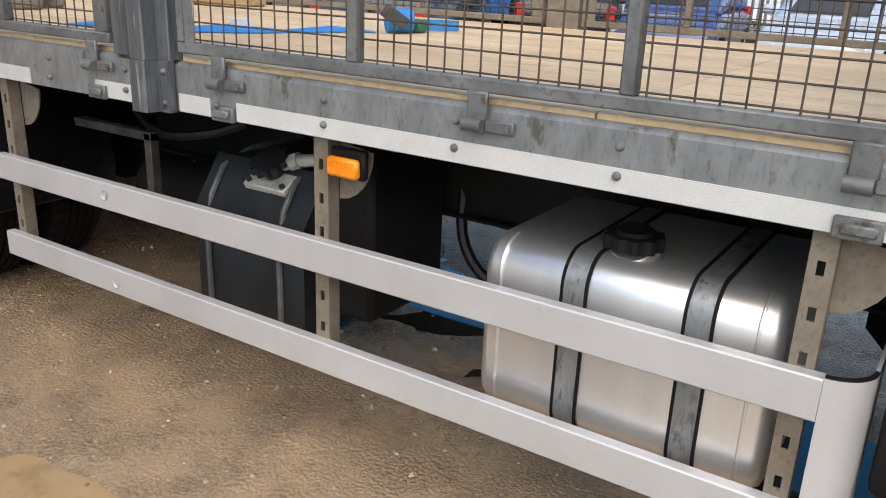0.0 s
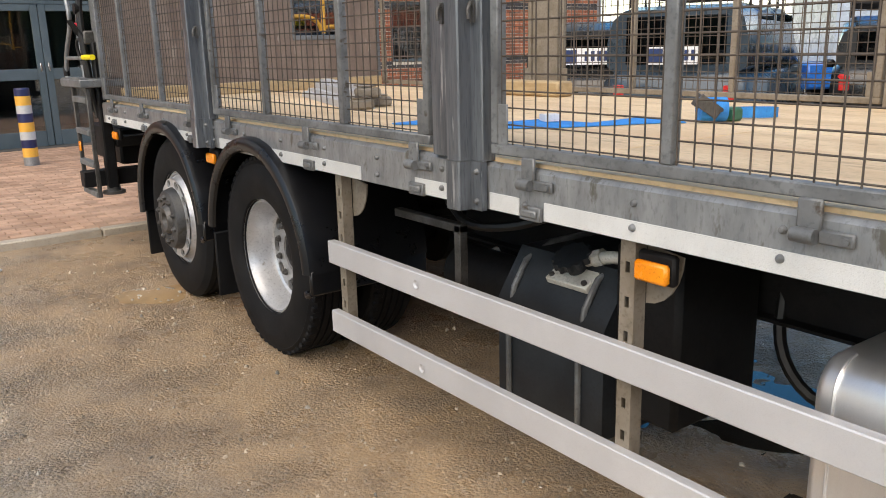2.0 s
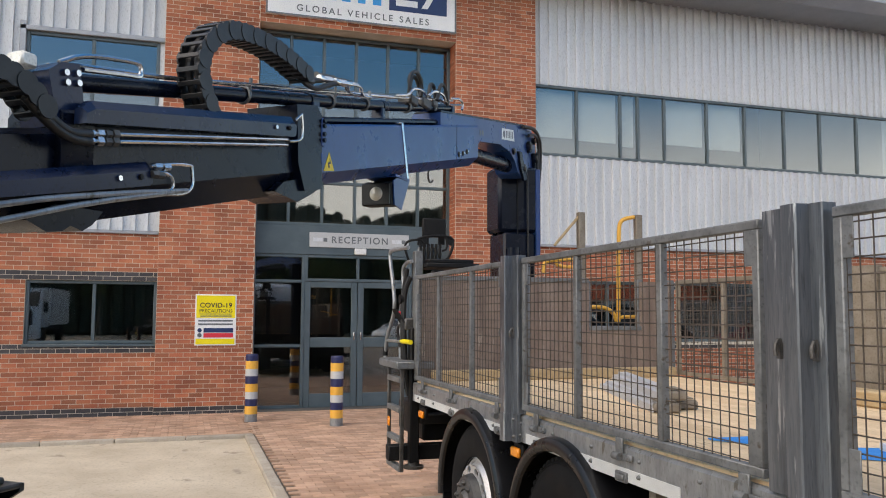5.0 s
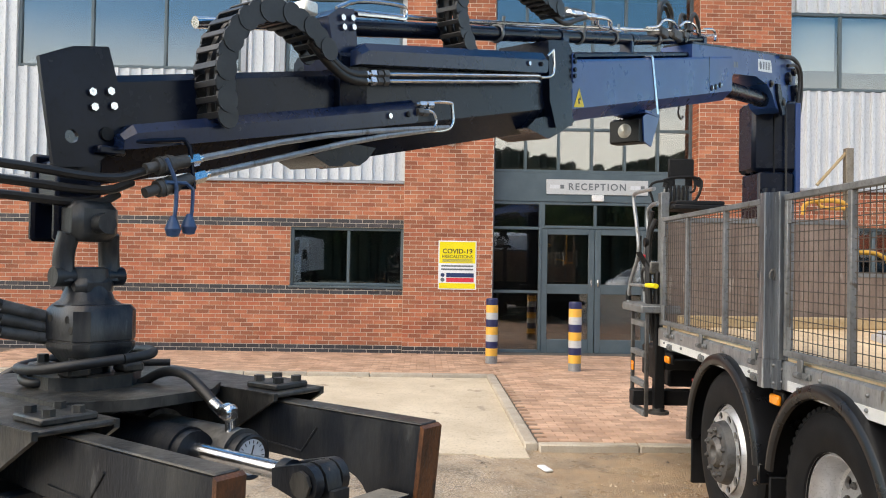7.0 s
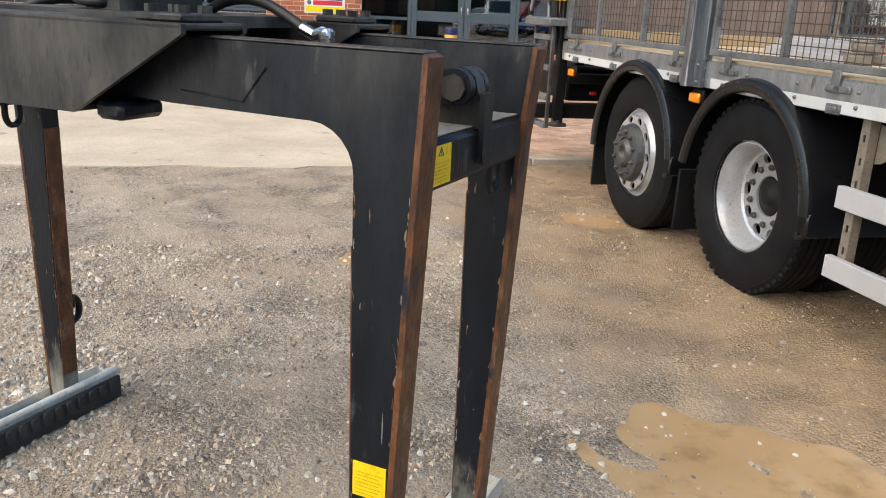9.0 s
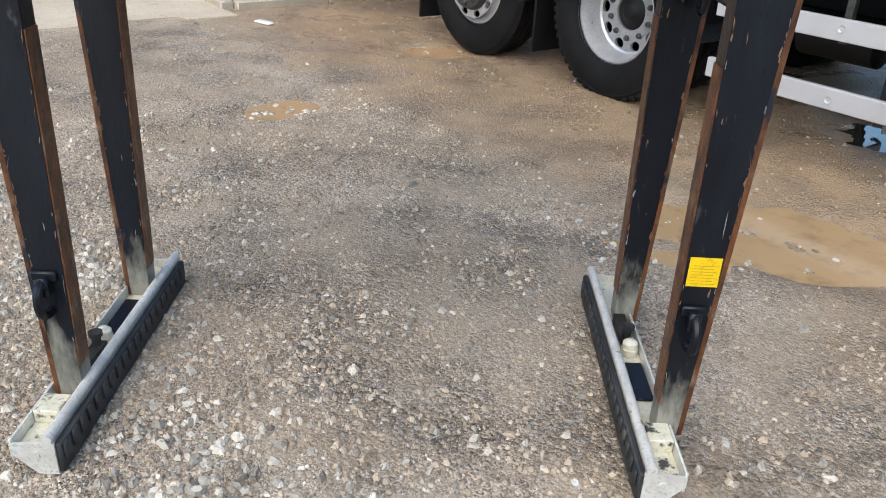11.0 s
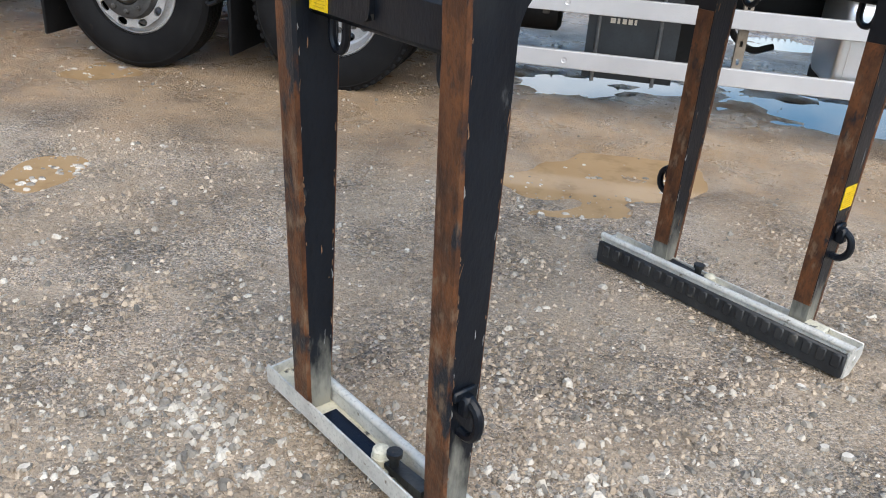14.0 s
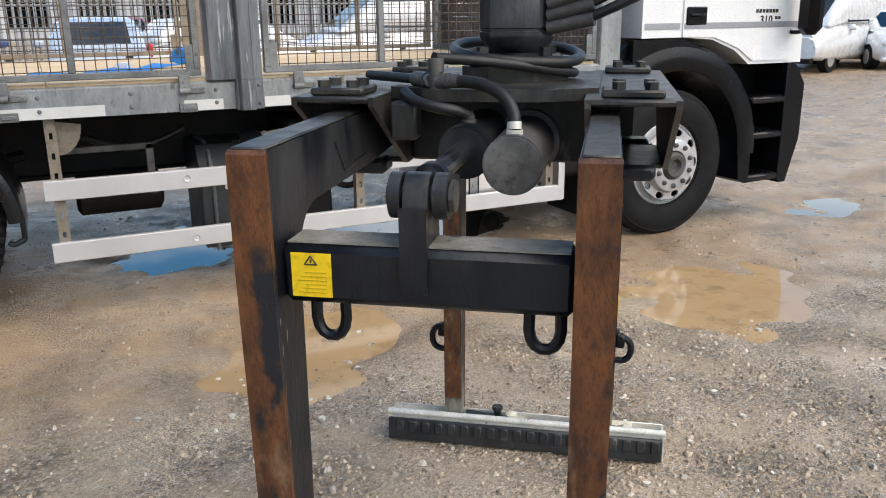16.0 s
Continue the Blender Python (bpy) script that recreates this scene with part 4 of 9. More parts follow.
text_mesh("lettering", "PRECAUTIONS", 0.083, INK, facing_x(nx + 0.005, -1.315, 1.775), notice, 1.0, 0.0, 0.001)
part("blue_panel", Shape().box(nx, nx + 0.003, -1.51, -1.02, 1.41, 1.485), SIGN_NAVY, notice, "blue printed panel", smooth=False)
part("red_panel", Shape().box(nx, nx + 0.003, -1.51, -1.02, 1.325, 1.40), SIGN_RED, notice, "red printed panel", smooth=False)
part("mark", Shape().cyl((nx, -1.575, 1.448), (nx + 0.003, -1.575, 1.448), 0.036, n=20), SIGN_NAVY, notice)
part("mark", Shape().cyl((nx, -1.575, 1.363), (nx + 0.003, -1.575, 1.363), 0.036, n=20), SIGN_GREY, notice)
bars = Shape()
for z in (1.61, 1.55):
    bars.box(nx, nx + 0.002, -1.60, -1.03, z - 0.014, z + 0.014)
for z in (1.725, 1.705, 1.685):
    bars.box(nx + 0.003, nx + 0.005, -1.58, -1.05, z - 0.004, z + 0.004)
part("text_bars", bars, SIGN_GREY, notice, smooth=False)
alarm = thing("alarm_box", (XP, -1.5, 3.8), "cream alarm bell box on the brick pier", "alarm")
part("case", Shape().cyl((XP, -1.47, 3.90), (XP + 0.10, -1.47, 3.90), 0.17, 0.14, n=6), BLIND, alarm)
part("strobe", Shape().box(XP, XP + 0.09, -1.80, -1.68, 3.80, 3.98, 0.015), PAINT_AMBER, alarm, "small orange beacon box")


def bollard(x, y):
    b = thing("bollard", (x, y, 0.05), "round post banded in navy, amber and silver by the entrance", "bollard", "bollards by the entrance")
    z = 0.05
    for k, (h, mt) in enumerate(((0.12, GALV), (0.125, PAINT_AMBER), (0.11, PAINT_NAVY), (0.11, SIGN_PALE), (0.125, PAINT_AMBER), (0.12, PAINT_NAVY), (0.11, SIGN_PALE), (0.125, PAINT_AMBER), (0.085, PAINT_NAVY))):
        s = Shape().cyl((x, y, z), (x, y, z + h), 0.098, n=28)
        part("band", s, mt, b, {PAINT_AMBER: "amber painted band", PAINT_NAVY: "navy painted band"}.get(mt, "bare galvanised band"))
        z += h
    part("cap", Shape().cyl((x, y, z), (x, y, z + 0.02), 0.098, 0.088, n=28), PAINT_NAVY, b)


bollard(-13.10, -0.79)
bollard(-12.26, 0.41)

# ---- the lorry ----
truck = thing("lorry", (-2.0, 1.25, 0), "flatbed lorry with galvanised mesh sides and a white cab", "lorry")
WIDE = 2.50
Z_STRIP0, Z_STRIP1, Z_RAVE, Z_DECK, Z_TOP = 1.022, 1.078, 1.172, 1.185, 2.055
X_REAR, X_FRONT = -6.44, 0.40


def side_rave(y, d):
    s = Shape()
    prof = [(0.0, Z_STRIP0), (0.0, Z_RAVE - 0.012), (0.012, Z_RAVE), (0.07, Z_RAVE), (0.07, Z_RAVE - 0.008), (0.016, Z_RAVE - 0.012), (0.008, Z_RAVE - 0.03), (0.008, Z_STRIP0 + 0.008), (0.06, Z_STRIP0 + 0.008), (0.06, Z_STRIP0)]
    s.prism([(y + d * a, b) for a, b in prof], "x", X_REAR, X_FRONT)
    r = part("side_rave", s, GALV, truck, "galvanised steel side rave")
    for a, b in ((X_REAR + 0.06, -4.45), (-4.08, -2.60), (-2.22, -2.02), (-1.80, -1.66), (-1.55, X_FRONT - 0.04)):
        part("reflective_strip", Shape().box(a, b, min(y, y - d * 0.003), max(y, y - d * 0.003), Z_STRIP0 + 0.002, Z_STRIP1), STRIP, r, "pale embossed reflective strip")
    return r


raves = []
for y, d in ((0.0, 1), (WIDE, -1)):
    raves.append(side_rave(y, d))
bolt_mesh = Shape().lathe([(0.0, -0.012), (0.006, -0.011), (0.0095, -0.006), (0.011, 0.0)], (0, 0, 0), "y", 10).mesh("bolt")
xb = -0.374
while xb > X_REAR + 0.1:
    for dz in (1.060, 1.125):
        place("bolt", bolt_mesh, GALV_DULL, raves[0], m=pose(xb, -0.003 if dz < 1.08 else 0.0, dz))
    xb -= 0.42

# floor sheets
xs = [X_REAR + 0.02, -5.25, -4.05, -2.85, -1.65, -0.45, X_FRONT - 0.03]
for a, b in zip(xs, xs[1:]):
    for c, e in ((0.03, 1.248), (1.252, WIDE - 0.03)):
        part("deck_sheet", Shape().box(a + 0.002, b - 0.002, c, e, 1.150, Z_DECK + random.uniform(-0.001, 0.002), 0.002), PLY, truck, "worn pale plywood floor sheet", smooth=False)
part("floor_frame", Shape().box(X_REAR, X_FRONT, 0.10, WIDE - 0.10, 1.09, 1.149).box(X_REAR, X_REAR + 0.06, 0.02, WIDE - 0.02, 1.02, 1.17).box(X_FRONT - 0.06, X_FRONT, 0.02, WIDE - 0.02, 1.02, 1.17), BLACK, truck, smooth=False)
for x in [X_REAR + 0.35 + 0.42 * i for i in range(16)]:
    part("crossmember", Shape().box(x - 0.03, x + 0.03, 0.07, WIDE - 0.07, 1.0, 1.089), BLACK, truck, smooth=False)
for yc in (0.83, 1.67):
    sec = [(-0.04, 0.60), (0.04, 0.60), (0.04, 0.612), (0.006, 0.62), (0.006, 0.94), (0.04, 0.952), (0.04, 0.998), (-0.04, 0.998), (-0.04, 0.952), (-0.006, 0.94), (-0.006, 0.62), (-0.04, 0.612)]
    part("chassis_rail", Shape().prism([(yc + p, q) for p, q in sec], "x", -7.0, 1.9), BLACK, truck, smooth=False)

# mesh drop sides: a frame, two uprights and the woven wire
BAYS = [(-6.36, -4.42), (-4.13, -2.12), (-1.79, 0.36)]
UPR = [(-5.755, -5.011), (-3.471, -2.727), (-1.117, -0.372)]


def wire_net(x0, x1, z0, z1, y, pitch=0.0508, r=0.0026, across="x"):
    s = Shape()
    def rod(a, b):
        if across == "y":
            a, b = (a[1], a[0], a[2]), (b[1], b[0], b[2])
        s.cyl(a, b, r, n=5, caps=False)
    n = int((x1 - x0) / pitch)
    off = ((x1 - x0) - n * pitch) / 2
    for i in range(n + 1):
        x = x0 + off + i * pitch
        rod((x, y, z0), (x, y, z1))
    n = int((z1 - z0) / pitch)
    for i in range(n + 1):
        z = z0 + 0.012 + i * pitch
        if z < z1:
            rod((x0, y + 0.0035, z), (x1, y + 0.0035, z))
    return s


def mesh_side(bay, ups, y, d, label):
    x0, x1 = bay
    p = new("mesh_side")
    p.parent = truck
    p.matrix_basis = pose((x0 + x1) / 2, y, Z_DECK)
    p.matrix_parent_inverse = truck.matrix_basis.inverted()
    tagged(p, label)
    ya, yb = sorted((y - d * 0.006, y + d * 0.034))
    zb = Z_DECK + 0.016
    # same steel on both sides; the far one is browned to show shade
    mat = GALV_DULL if d > 0 else GALV_BROWN
    f = Shape().box(x0, x1, ya, yb, zb, zb + 0.033, 0.004).box(x0, x1, ya, yb, Z_TOP - 0.033, Z_TOP, 0.004)
    f.box(x0, x0 + 0.035, ya + 0.001, yb - 0.001, zb + 0.033, Z_TOP - 0.033, 0.004).box(x1 - 0.035, x1, ya + 0.001, yb - 0.001, zb + 0.033, Z_TOP - 0.033, 0.004)
    part("frame", f, mat, p)
    for u in ups:
        part("upright", Shape().box(u - 0.018, u + 0.018, ya + 0.002, yb - 0.004, zb + 0.033, Z_TOP - 0.033, 0.004), mat, p)
    part("wire_mesh", wire_net(x0 + 0.03, x1 - 0.03, zb + 0.03, Z_TOP - 0.03, y + d * 0.012), WIRE, p, "rusty square woven wire mesh")
    for xa, s in ((x0 + 0.03, 1), (x1 - 0.03, -1)):
        for za in (zb + 0.03, Z_TOP - 0.155):
            a, b = sorted((xa, xa + s * 0.045))
            part("corner_plate", Shape().box(a, b, ya + 0.004, ya + 0.010, za, za + 0.125, 0.002), mat, p)


for bay, ups in zip(BAYS, UPR):
    mesh_side(bay, ups, 0.0, 1, "galvanised mesh drop side with rusty square wire")


for bay, ups in zip(((-6.36, -4.33), (-4.04, -1.82), (-1.60, 0.36)), ((-5.68, -5.01), (-3.391, -2.659), (-1.04, -0.33))):
    mesh_side(bay, ups, WIDE, -1, "galvanised mesh drop side across the deck, browned for shade")


def post(xc, y, d, left, right):
    """A pressed post: a flange to each side of a standing rib, a socket below and two latches."""
    s = Shape()
    h0, h1 = Z_STRIP0 - 0.004, Z_TOP + 0.018
    prof = [(-left, 0.030), (-left, -0.004), (-left + 0.022, -0.022), (-0.046, -0.024), (-0.036, -0.030), (-0.030, -0.066), (-0.024, -0.071), (0.034, -0.071), (0.040, -0.066), (0.044, -0.024), (right - 0.004, -0.022), (right, -0.018), (right, 0.030)]
    s.prism([(xc + a, y + d * b) for a, b in prof], "z", Z_RAVE + 0.004, h1)
    # the far post's shade is painted in by the brown steel
    p = part("post", s, GALV_POST if d > 0 else GALV_BROWN, truck, "galvanised pressed steel side post", angle=20)
    k = Shape().prism([(xc + a * 1.03, y + d * (b - 0.005)) for a, b in [(-0.046, 0.0)] + prof[3:11] + [(right - 0.004, 0.0)]], "z", h0, Z_RAVE + 0.003)
    so = part("socket", k, GALV_POST if d > 0 else GALV_BROWN, p, angle=20)
    for z in (Z_STRIP0 + 0.025, Z_RAVE - 0.03):
        part("bolt", Shape().lathe([(0.0, -0.012), (0.006, -0.011), (0.011, 0.0)], (xc + 0.072, y - d * 0.028, z), "y", 10), GALV_DULL, so)
    for dx, yy in ((-0.095, 0.024), (0.060, 0.022)):
        g = Shape().prism([(xc + dx - 0.008, 1.598), (xc + dx + 0.008, 1.598), (xc + dx + 0.010, 1.645), (xc + dx + 0.004, 1.662), (xc + dx - 0.005, 1.662), (xc + dx - 0.010, 1.65)], "y", y - d * yy - 0.010, y - d * yy + 0.004)
        g.tube([(xc + dx, y - d * (yy + 0.012), 1.655), (xc + dx + 0.009, y - d * (yy + 0.030), 1.635), (xc + dx + 0.010, y - d * (yy + 0.026), 1.608)], 0.007, 7, 1)
        part("latch", g, HUB, p, "dark steel latch")


for xc, left, right in ((-1.905, 0.190, 0.096), (-4.262, 0.140, 0.115)):
    post(xc, 0.0, 1, left, right)


for xc, left, right in ((-4.187, 0.125, 0.125), (-1.71, 0.095, 0.09)):
    post(xc, WIDE, -1, left, right)


def hinge(xc, y, d):
    s = Shape()
    f = lambda a, b: sorted((y - d * a, y - d * b))
    a, b = f(0.004, 0.016)
    s.box(xc - 0.028, xc + 0.028, a, b, 1.135, Z_DECK + 0.020, 0.004)
    s.cyl((xc - 0.03, y - d * 0.022, 1.126), (xc + 0.022, y - d * 0.022, 1.126), 0.017, n=12)
    a, b = f(0.0, 0.014)
    s.box(xc + 0.022, xc + 0.10, a, b, 1.111, 1.142, 0.004)
    s.cyl((xc + 0.085, y - d * 0.010, 1.126), (xc + 0.085, y - d * 0.022, 1.126), 0.008, n=8)
    h = part("hinge", s, GALV_DULL, truck, "dull steel drop side hinge")
    a, b = f(0.0, 0.016)
    q = Shape().box(xc - 0.035, xc + 0.055, a, b, 1.018, 1.062, 0.003).box(xc - 0.02, xc + 0.045, *f(0.016, 0.026), 1.030, 1.052, 0.004)
    if not -1.0 < xc < -0.5:
        part("hinge_stop", q, GALV_DULL, h)


for xc in (-6.12, -5.40, -4.50, -3.92, -3.04, -2.21, -1.61, -0.73, 0.10):
    hinge(xc, 0.0, 1)
    hinge(xc, WIDE, -1)

# head board
hb = new("headboard")
hb.parent, hb.matrix_basis = truck, pose(0.46, 1.25, Z_DECK)
hb.matrix_parent_inverse = truck.matrix_basis.inverted()
tagged(hb, "galvanised headboard with brown boarded mesh")
for y in (0.05, WIDE - 0.05):
    part("corner_post", Shape().box(0.38, 0.57, y - 0.05, y + 0.05, 1.02, 2.20, 0.02), GALV, hb)
part("frame", Shape().box(0.42, 0.47, 0.10, WIDE - 0.10, 2.14, 2.20, 0.005).box(0.42, 0.47, 0.10, WIDE - 0.10, 1.19, 1.24, 0.005).box(0.42, 0.47, 0.84, 0.88, 1.24, 2.14, 0.004).box(0.42, 0.47, 1.62, 1.66, 1.24, 2.14, 0.004), GALV_BROWN, hb)
part("wire_mesh", wire_net(0.1, WIDE - 0.1, 1.24, 2.14, 0.425, across="y"), WIRE, hb)
for k in range(8):
    part("board", Shape().box(0.47, 0.49, 0.10, WIDE - 0.10, 1.24 + k * 0.112, 1.348 + k * 0.112, 0.002), BROWN_PLY, hb, smooth=False)

# rear board, cut out in the middle for the crane
rb = new("tail_board")
rb.parent, rb.matrix_basis = truck, pose(X_REAR + 0.05, 1.25, Z_DECK)
rb.matrix_parent_inverse = truck.matrix_basis.inverted()
tagged(rb, "brown plywood tail board with a cut out in the middle")
for a, b, top in ((0.06, 1.60, 2.02), (1.60, 2.12, 1.60), (2.12, WIDE - 0.06, 2.04)):
    part("board", Shape().box(X_REAR + 0.03, X_REAR + 0.06, a + 0.001, b - 0.001, Z_DECK, top, 0.002), BROWN_PLY, rb, smooth=False)
part("top_rail", Shape().box(X_REAR + 0.02, X_REAR + 0.07, 0.06, 1.60, 2.02, 2.06, 0.004).box(X_REAR + 0.02, X_REAR + 0.07, 1.60, 2.12, 1.60, 1.64, 0.004), GALV_DULL, rb)
for y in (0.04, 1.60, 2.13, WIDE - 0.04):
    part("board_post", Shape().box(X_REAR - 0.01, X_REAR + 0.03, y - 0.03, y + 0.03, Z_DECK, 2.02 if 1 < y < 2 else 2.06, 0.004), GALV_DULL, rb)

# unseen box, added to keep low sky out of the puddles' reflections
part("side_locker", Shape().box(-2.75, -0.20, 2.02, 2.42, 0.56, 1.0, 0.02), BLACK, truck, "black box added under the far side to block sky reflections")

# side guards
def guard(y, d):
    sg = new("side_guard")
    sg.parent, sg.matrix_basis = truck, pose(-1.4, y, 0.3)
    sg.matrix_parent_inverse = truck.matrix_basis.inverted()
    tagged(sg, "pale silver side guard of two rails")
    rail = Shape()
    c = 0.012
    prof = [(0.034, -0.050), (0.004, -0.050), (0.0, -0.046), (0.0, 0.046), (0.004, 0.050), (0.034, 0.050), (0.034, 0.042), (0.008, 0.042), (0.008, -0.042), (0.034, -0.042)]
    for zc in (0.668, 0.350):
        s = Shape().prism([(y + d * (a + 0.005), zc + b) for a, b in prof], "x", -2.925, 0.105)
        part("rail", s, RAIL, sg)
    s = Shape()
    z0, z1 = 0.300, 0.722
    n = 10
    outer, inner = [], []
    for i in range(n + 1):
        t = math.pi / 2 * i / n
        outer.append((0.106 + 0.09 * math.sin(t), y + d * (0.095 - 0.09 * math.cos(t))))
        inner.append((0.106 + 0.082 * math.sin(t), y + d * (0.095 - 0.082 * math.cos(t))))
    s.prism(outer + [(0.196, y + d * 0.30), (0.188, y + d * 0.30)] + inner[::-1], "z", z0, z1)
    part("end_return", s, RAIL, sg, "rounded upright end return")
    part("edge_trim", Shape().prism([(a + 0.001, b) for a, b in outer] + inner[::-1], "z", z1, z1 + 0.006), BLACK, sg)
    for xc, top in ((-2.86, 1.02), (-1.262, 1.02), (0.055, 1.02)):
        b = Shape()
        y0, y1 = sorted((y + d * 0.038, y + d * 0.044))
        zs = [0.32 + 0.10 * k for k in range(8)]
        b.box(xc - 0.026, xc - 0.008, y0, y1, 0.30, top).box(xc + 0.008, xc + 0.026, y0, y1, 0.30, top)
        for k, z in enumerate(zs):
            b.box(xc - 0.008, xc + 0.008, y0, y1, z - 0.068 if k else 0.30, z)
        b.box(xc - 0.008, xc + 0.008, y0, y1, zs[-1] + 0.032, top)
        ya, yb = sorted((y + d * 0.044, y + d * 0.085))
        b.box(xc - 0.026, xc - 0.021, ya, yb, 0.30, top).box(xc + 0.021, xc + 0.026, ya, yb, 0.30, top)
        br = part("bracket", b, GALV_BROWN, sg, "dirty slotted steel bracket", smooth=False)
        pl = Shape()
        an = [(0.0, 1.0)] + [(0.12 * math.cos(radians(q)), 0.98 + 0.15 * math.sin(radians(q))) for q in range(-90, 1, 15)]
        pl.prism([(xc + 0.024 + a, b2) for a, b2 in an], "y", min(y + d * 0.09, y + d * 0.096), max(y + d * 0.09, y + d * 0.096))
        part("gusset", pl, GALV_BROWN, br)
    return sg


sg_near = guard(0.0, 1)
for zc, xc in ((0.679, -2.24), (0.352, -2.22)):
    part("dent", Shape().lathe([(0.0, 0.003), (0.010, 0.004), (0.018, -0.001)], (xc, 0.0, zc - 0.005), "y", 12), RAIL, sg_near)

for xc, y, z in ((-1.165, 0.02, 0.945), (-4.22, -0.005, 0.955), (-6.25, 0.02, 0.93)):
    lamp = part("marker_lamp", Shape().box(xc - 0.055, xc + 0.055, y - 0.012, y + 0.012, z - 0.028, z + 0.028, 0.008), AMBER, truck, "amber side marker lamp")
    part("lamp_base", Shape().box(xc - 0.062, xc + 0.062, y + 0.012, y + 0.04, z - 0.034, z + 0.05, 0.008), BLACK, lamp)

# fuel tank with rounded edges and two straps
def round_rect(x, y0, y1, z0, z1, r, k=6):
    pts = []
    for cy, cz, a in ((y1 - r, z1 - r, 0), (y0 + r, z1 - r, 90), (y0 + r, z0 + r, 180), (y1 - r, z0 + r, 270)):
        pts += [(cy + r * math.cos(radians(a + 90 * i / k)), cz + r * math.sin(radians(a + 90 * i / k))) for i in range(k + 1)]
    return pts


def rounded_tank(x0, x1, y0, y1, z0, z1, r, e):
    s = Shape()
    rings = []
    for x, ins in ((x0, e), (x0 + e * 0.3, e * 0.3), (x0 + e, 0), (x1 - e, 0), (x1 - e * 0.3, e * 0.3), (x1, e)):
        rings.append([(x, a, b) for a, b in round_rect(x, y0 + ins, y1 - ins, z0 + ins, z1 - ins, r)])
    n = len(rings[0])
    s.v = sum(rings, [])
    s.f = [(k * n + i, k * n + (i + 1) % n, (k + 1) * n + (i + 1) % n, (k + 1) * n + i) for k in range(len(rings) - 1) for i in range(n)]
    s.f += [tuple(range(n)), tuple(range(len(s.v) - n, len(s.v)))]
    return s


tk = part("fuel_tank", rounded_tank(-0.745, 0.012, 0.085, 0.70, 0.325, 0.822, 0.085, 0.03), ALU, truck, "brushed aluminium fuel tank", angle=50)
for xc in (-0.483, -0.175):
    s = Shape()
    o = round_rect(0, 0.081, 0.704, 0.321, 0.826, 0.088)
    i_ = round_rect(0, 0.085, 0.70, 0.325, 0.822, 0.085)
    n = len(o)
    for w0, w1, mt, nm in ((-0.028, 0.028, GALV, "strap"), (-0.036, -0.028, RUBBER, "strap_rubber"), (0.028, 0.036, RUBBER, "strap_rubber")):
        q = Shape()
        g = 0.0 if mt is GALV else 0.003
        q.v = [(xc + w, a - g * (1 if a < 0.3 else -1) * 0.5, b + (g if b > 0.6 else -g)) for w in (w0, w1) for a, b in o] + [(xc + w, a, b) for w in (w0, w1) for a, b in i_]
        q.f = [(i, (i + 1) % n, n + (i + 1) % n, n + i) for i in range(n)] + [(i, 2 * n + i, 2 * n + (i + 1) % n, (i + 1) % n) for i in range(n)] + [(n + i, n + (i + 1) % n, 3 * n + (i + 1) % n, 3 * n + i) for i in range(n)]
        part(nm, q, mt, tk, "bare steel tank strap" if mt is GALV else "black rubber strap edge")
part("filler_neck", Shape().cyl((-0.388, 0.22, 0.815), (-0.388, 0.20, 0.848), 0.062, 0.056, n=24), ALU, tk)
cap = Shape().prism([(-0.388 + (0.076 if k % 4 < 2 else 0.066) * math.cos(2 * math.pi * k / 40), 0.198 + (0.076 if k % 4 < 2 else 0.066) * math.sin(2 * math.pi * k / 40)) for k in range(40)], "z", 0.842, 0.876)
cap.cyl((-0.388, 0.198, 0.870), (-0.388, 0.196, 0.890), 0.046, 0.042, n=20)
part("filler_cap", cap, BLACK, tk, "black ribbed filler cap")
for xw in (-0.69, -0.045):
    part("weld_seam", Shape().tube([(xw, a, b) for a, b in round_rect(0, 0.084, 0.701, 0.324, 0.823, 0.086)[7:22]], 0.004, 6), ALU, tk)
part("tank_bracket", Shape().box(-0.70, -0.62, 0.30, 0.86, 0.24, 0.32, 0.005).box(-0.34, -0.26, 0.30, 0.86, 0.24, 0.32, 0.005), BLACK, truck)

# hydraulic oil tank
ot = part("oil_tank", Shape().prism([(0.30, 0.20), (0.30, 0.60), (0.42, 0.78), (0.82, 0.78), (0.82, 0.20)], "x", -2.12, -1.58), OILTANK, truck, "dark hydraulic oil tank")
for xc in (-2.055, -1.69):
    part("strap", Shape().tube([(xc, 0.296, 0.18), (xc, 0.292, 0.60), (xc, 0.414, 0.786), (xc, 0.82, 0.79)], 0.012, 8, 1), GALV_DULL, ot)
m_cap = Matrix.Translation((-1.80, 0.40, 0.745)) @ Matrix.Rotation(radians(30), 4, "X")
part("flange", Shape().box(-0.10, 0.10, -0.075, 0.075, -0.02, 0.008, 0.004), PAD_ALU, ot, "pale metal filler flange", m=m_cap)
for a in (-0.08, 0.08):
    for b in (-0.055, 0.055):
        part("bolt", Shape().cyl((a, b, 0.008), (a, b, 0.018), 0.011, n=6), HUB, ot, m=m_cap)
fc = Shape().prism([((0.074 if k % 4 < 2 else 0.064) * math.cos(2 * math.pi * k / 48), (0.074 if k % 4 < 2 else 0.064) * math.sin(2 * math.pi * k / 48)) for k in range(48)], "z", 0.050, 0.076)
fc.cyl((0, 0, 0.0), (0, 0, 0.055), 0.035, n=16)
part("filler_cap", fc, OILTANK, ot, "black knurled filler cap", m=m_cap)
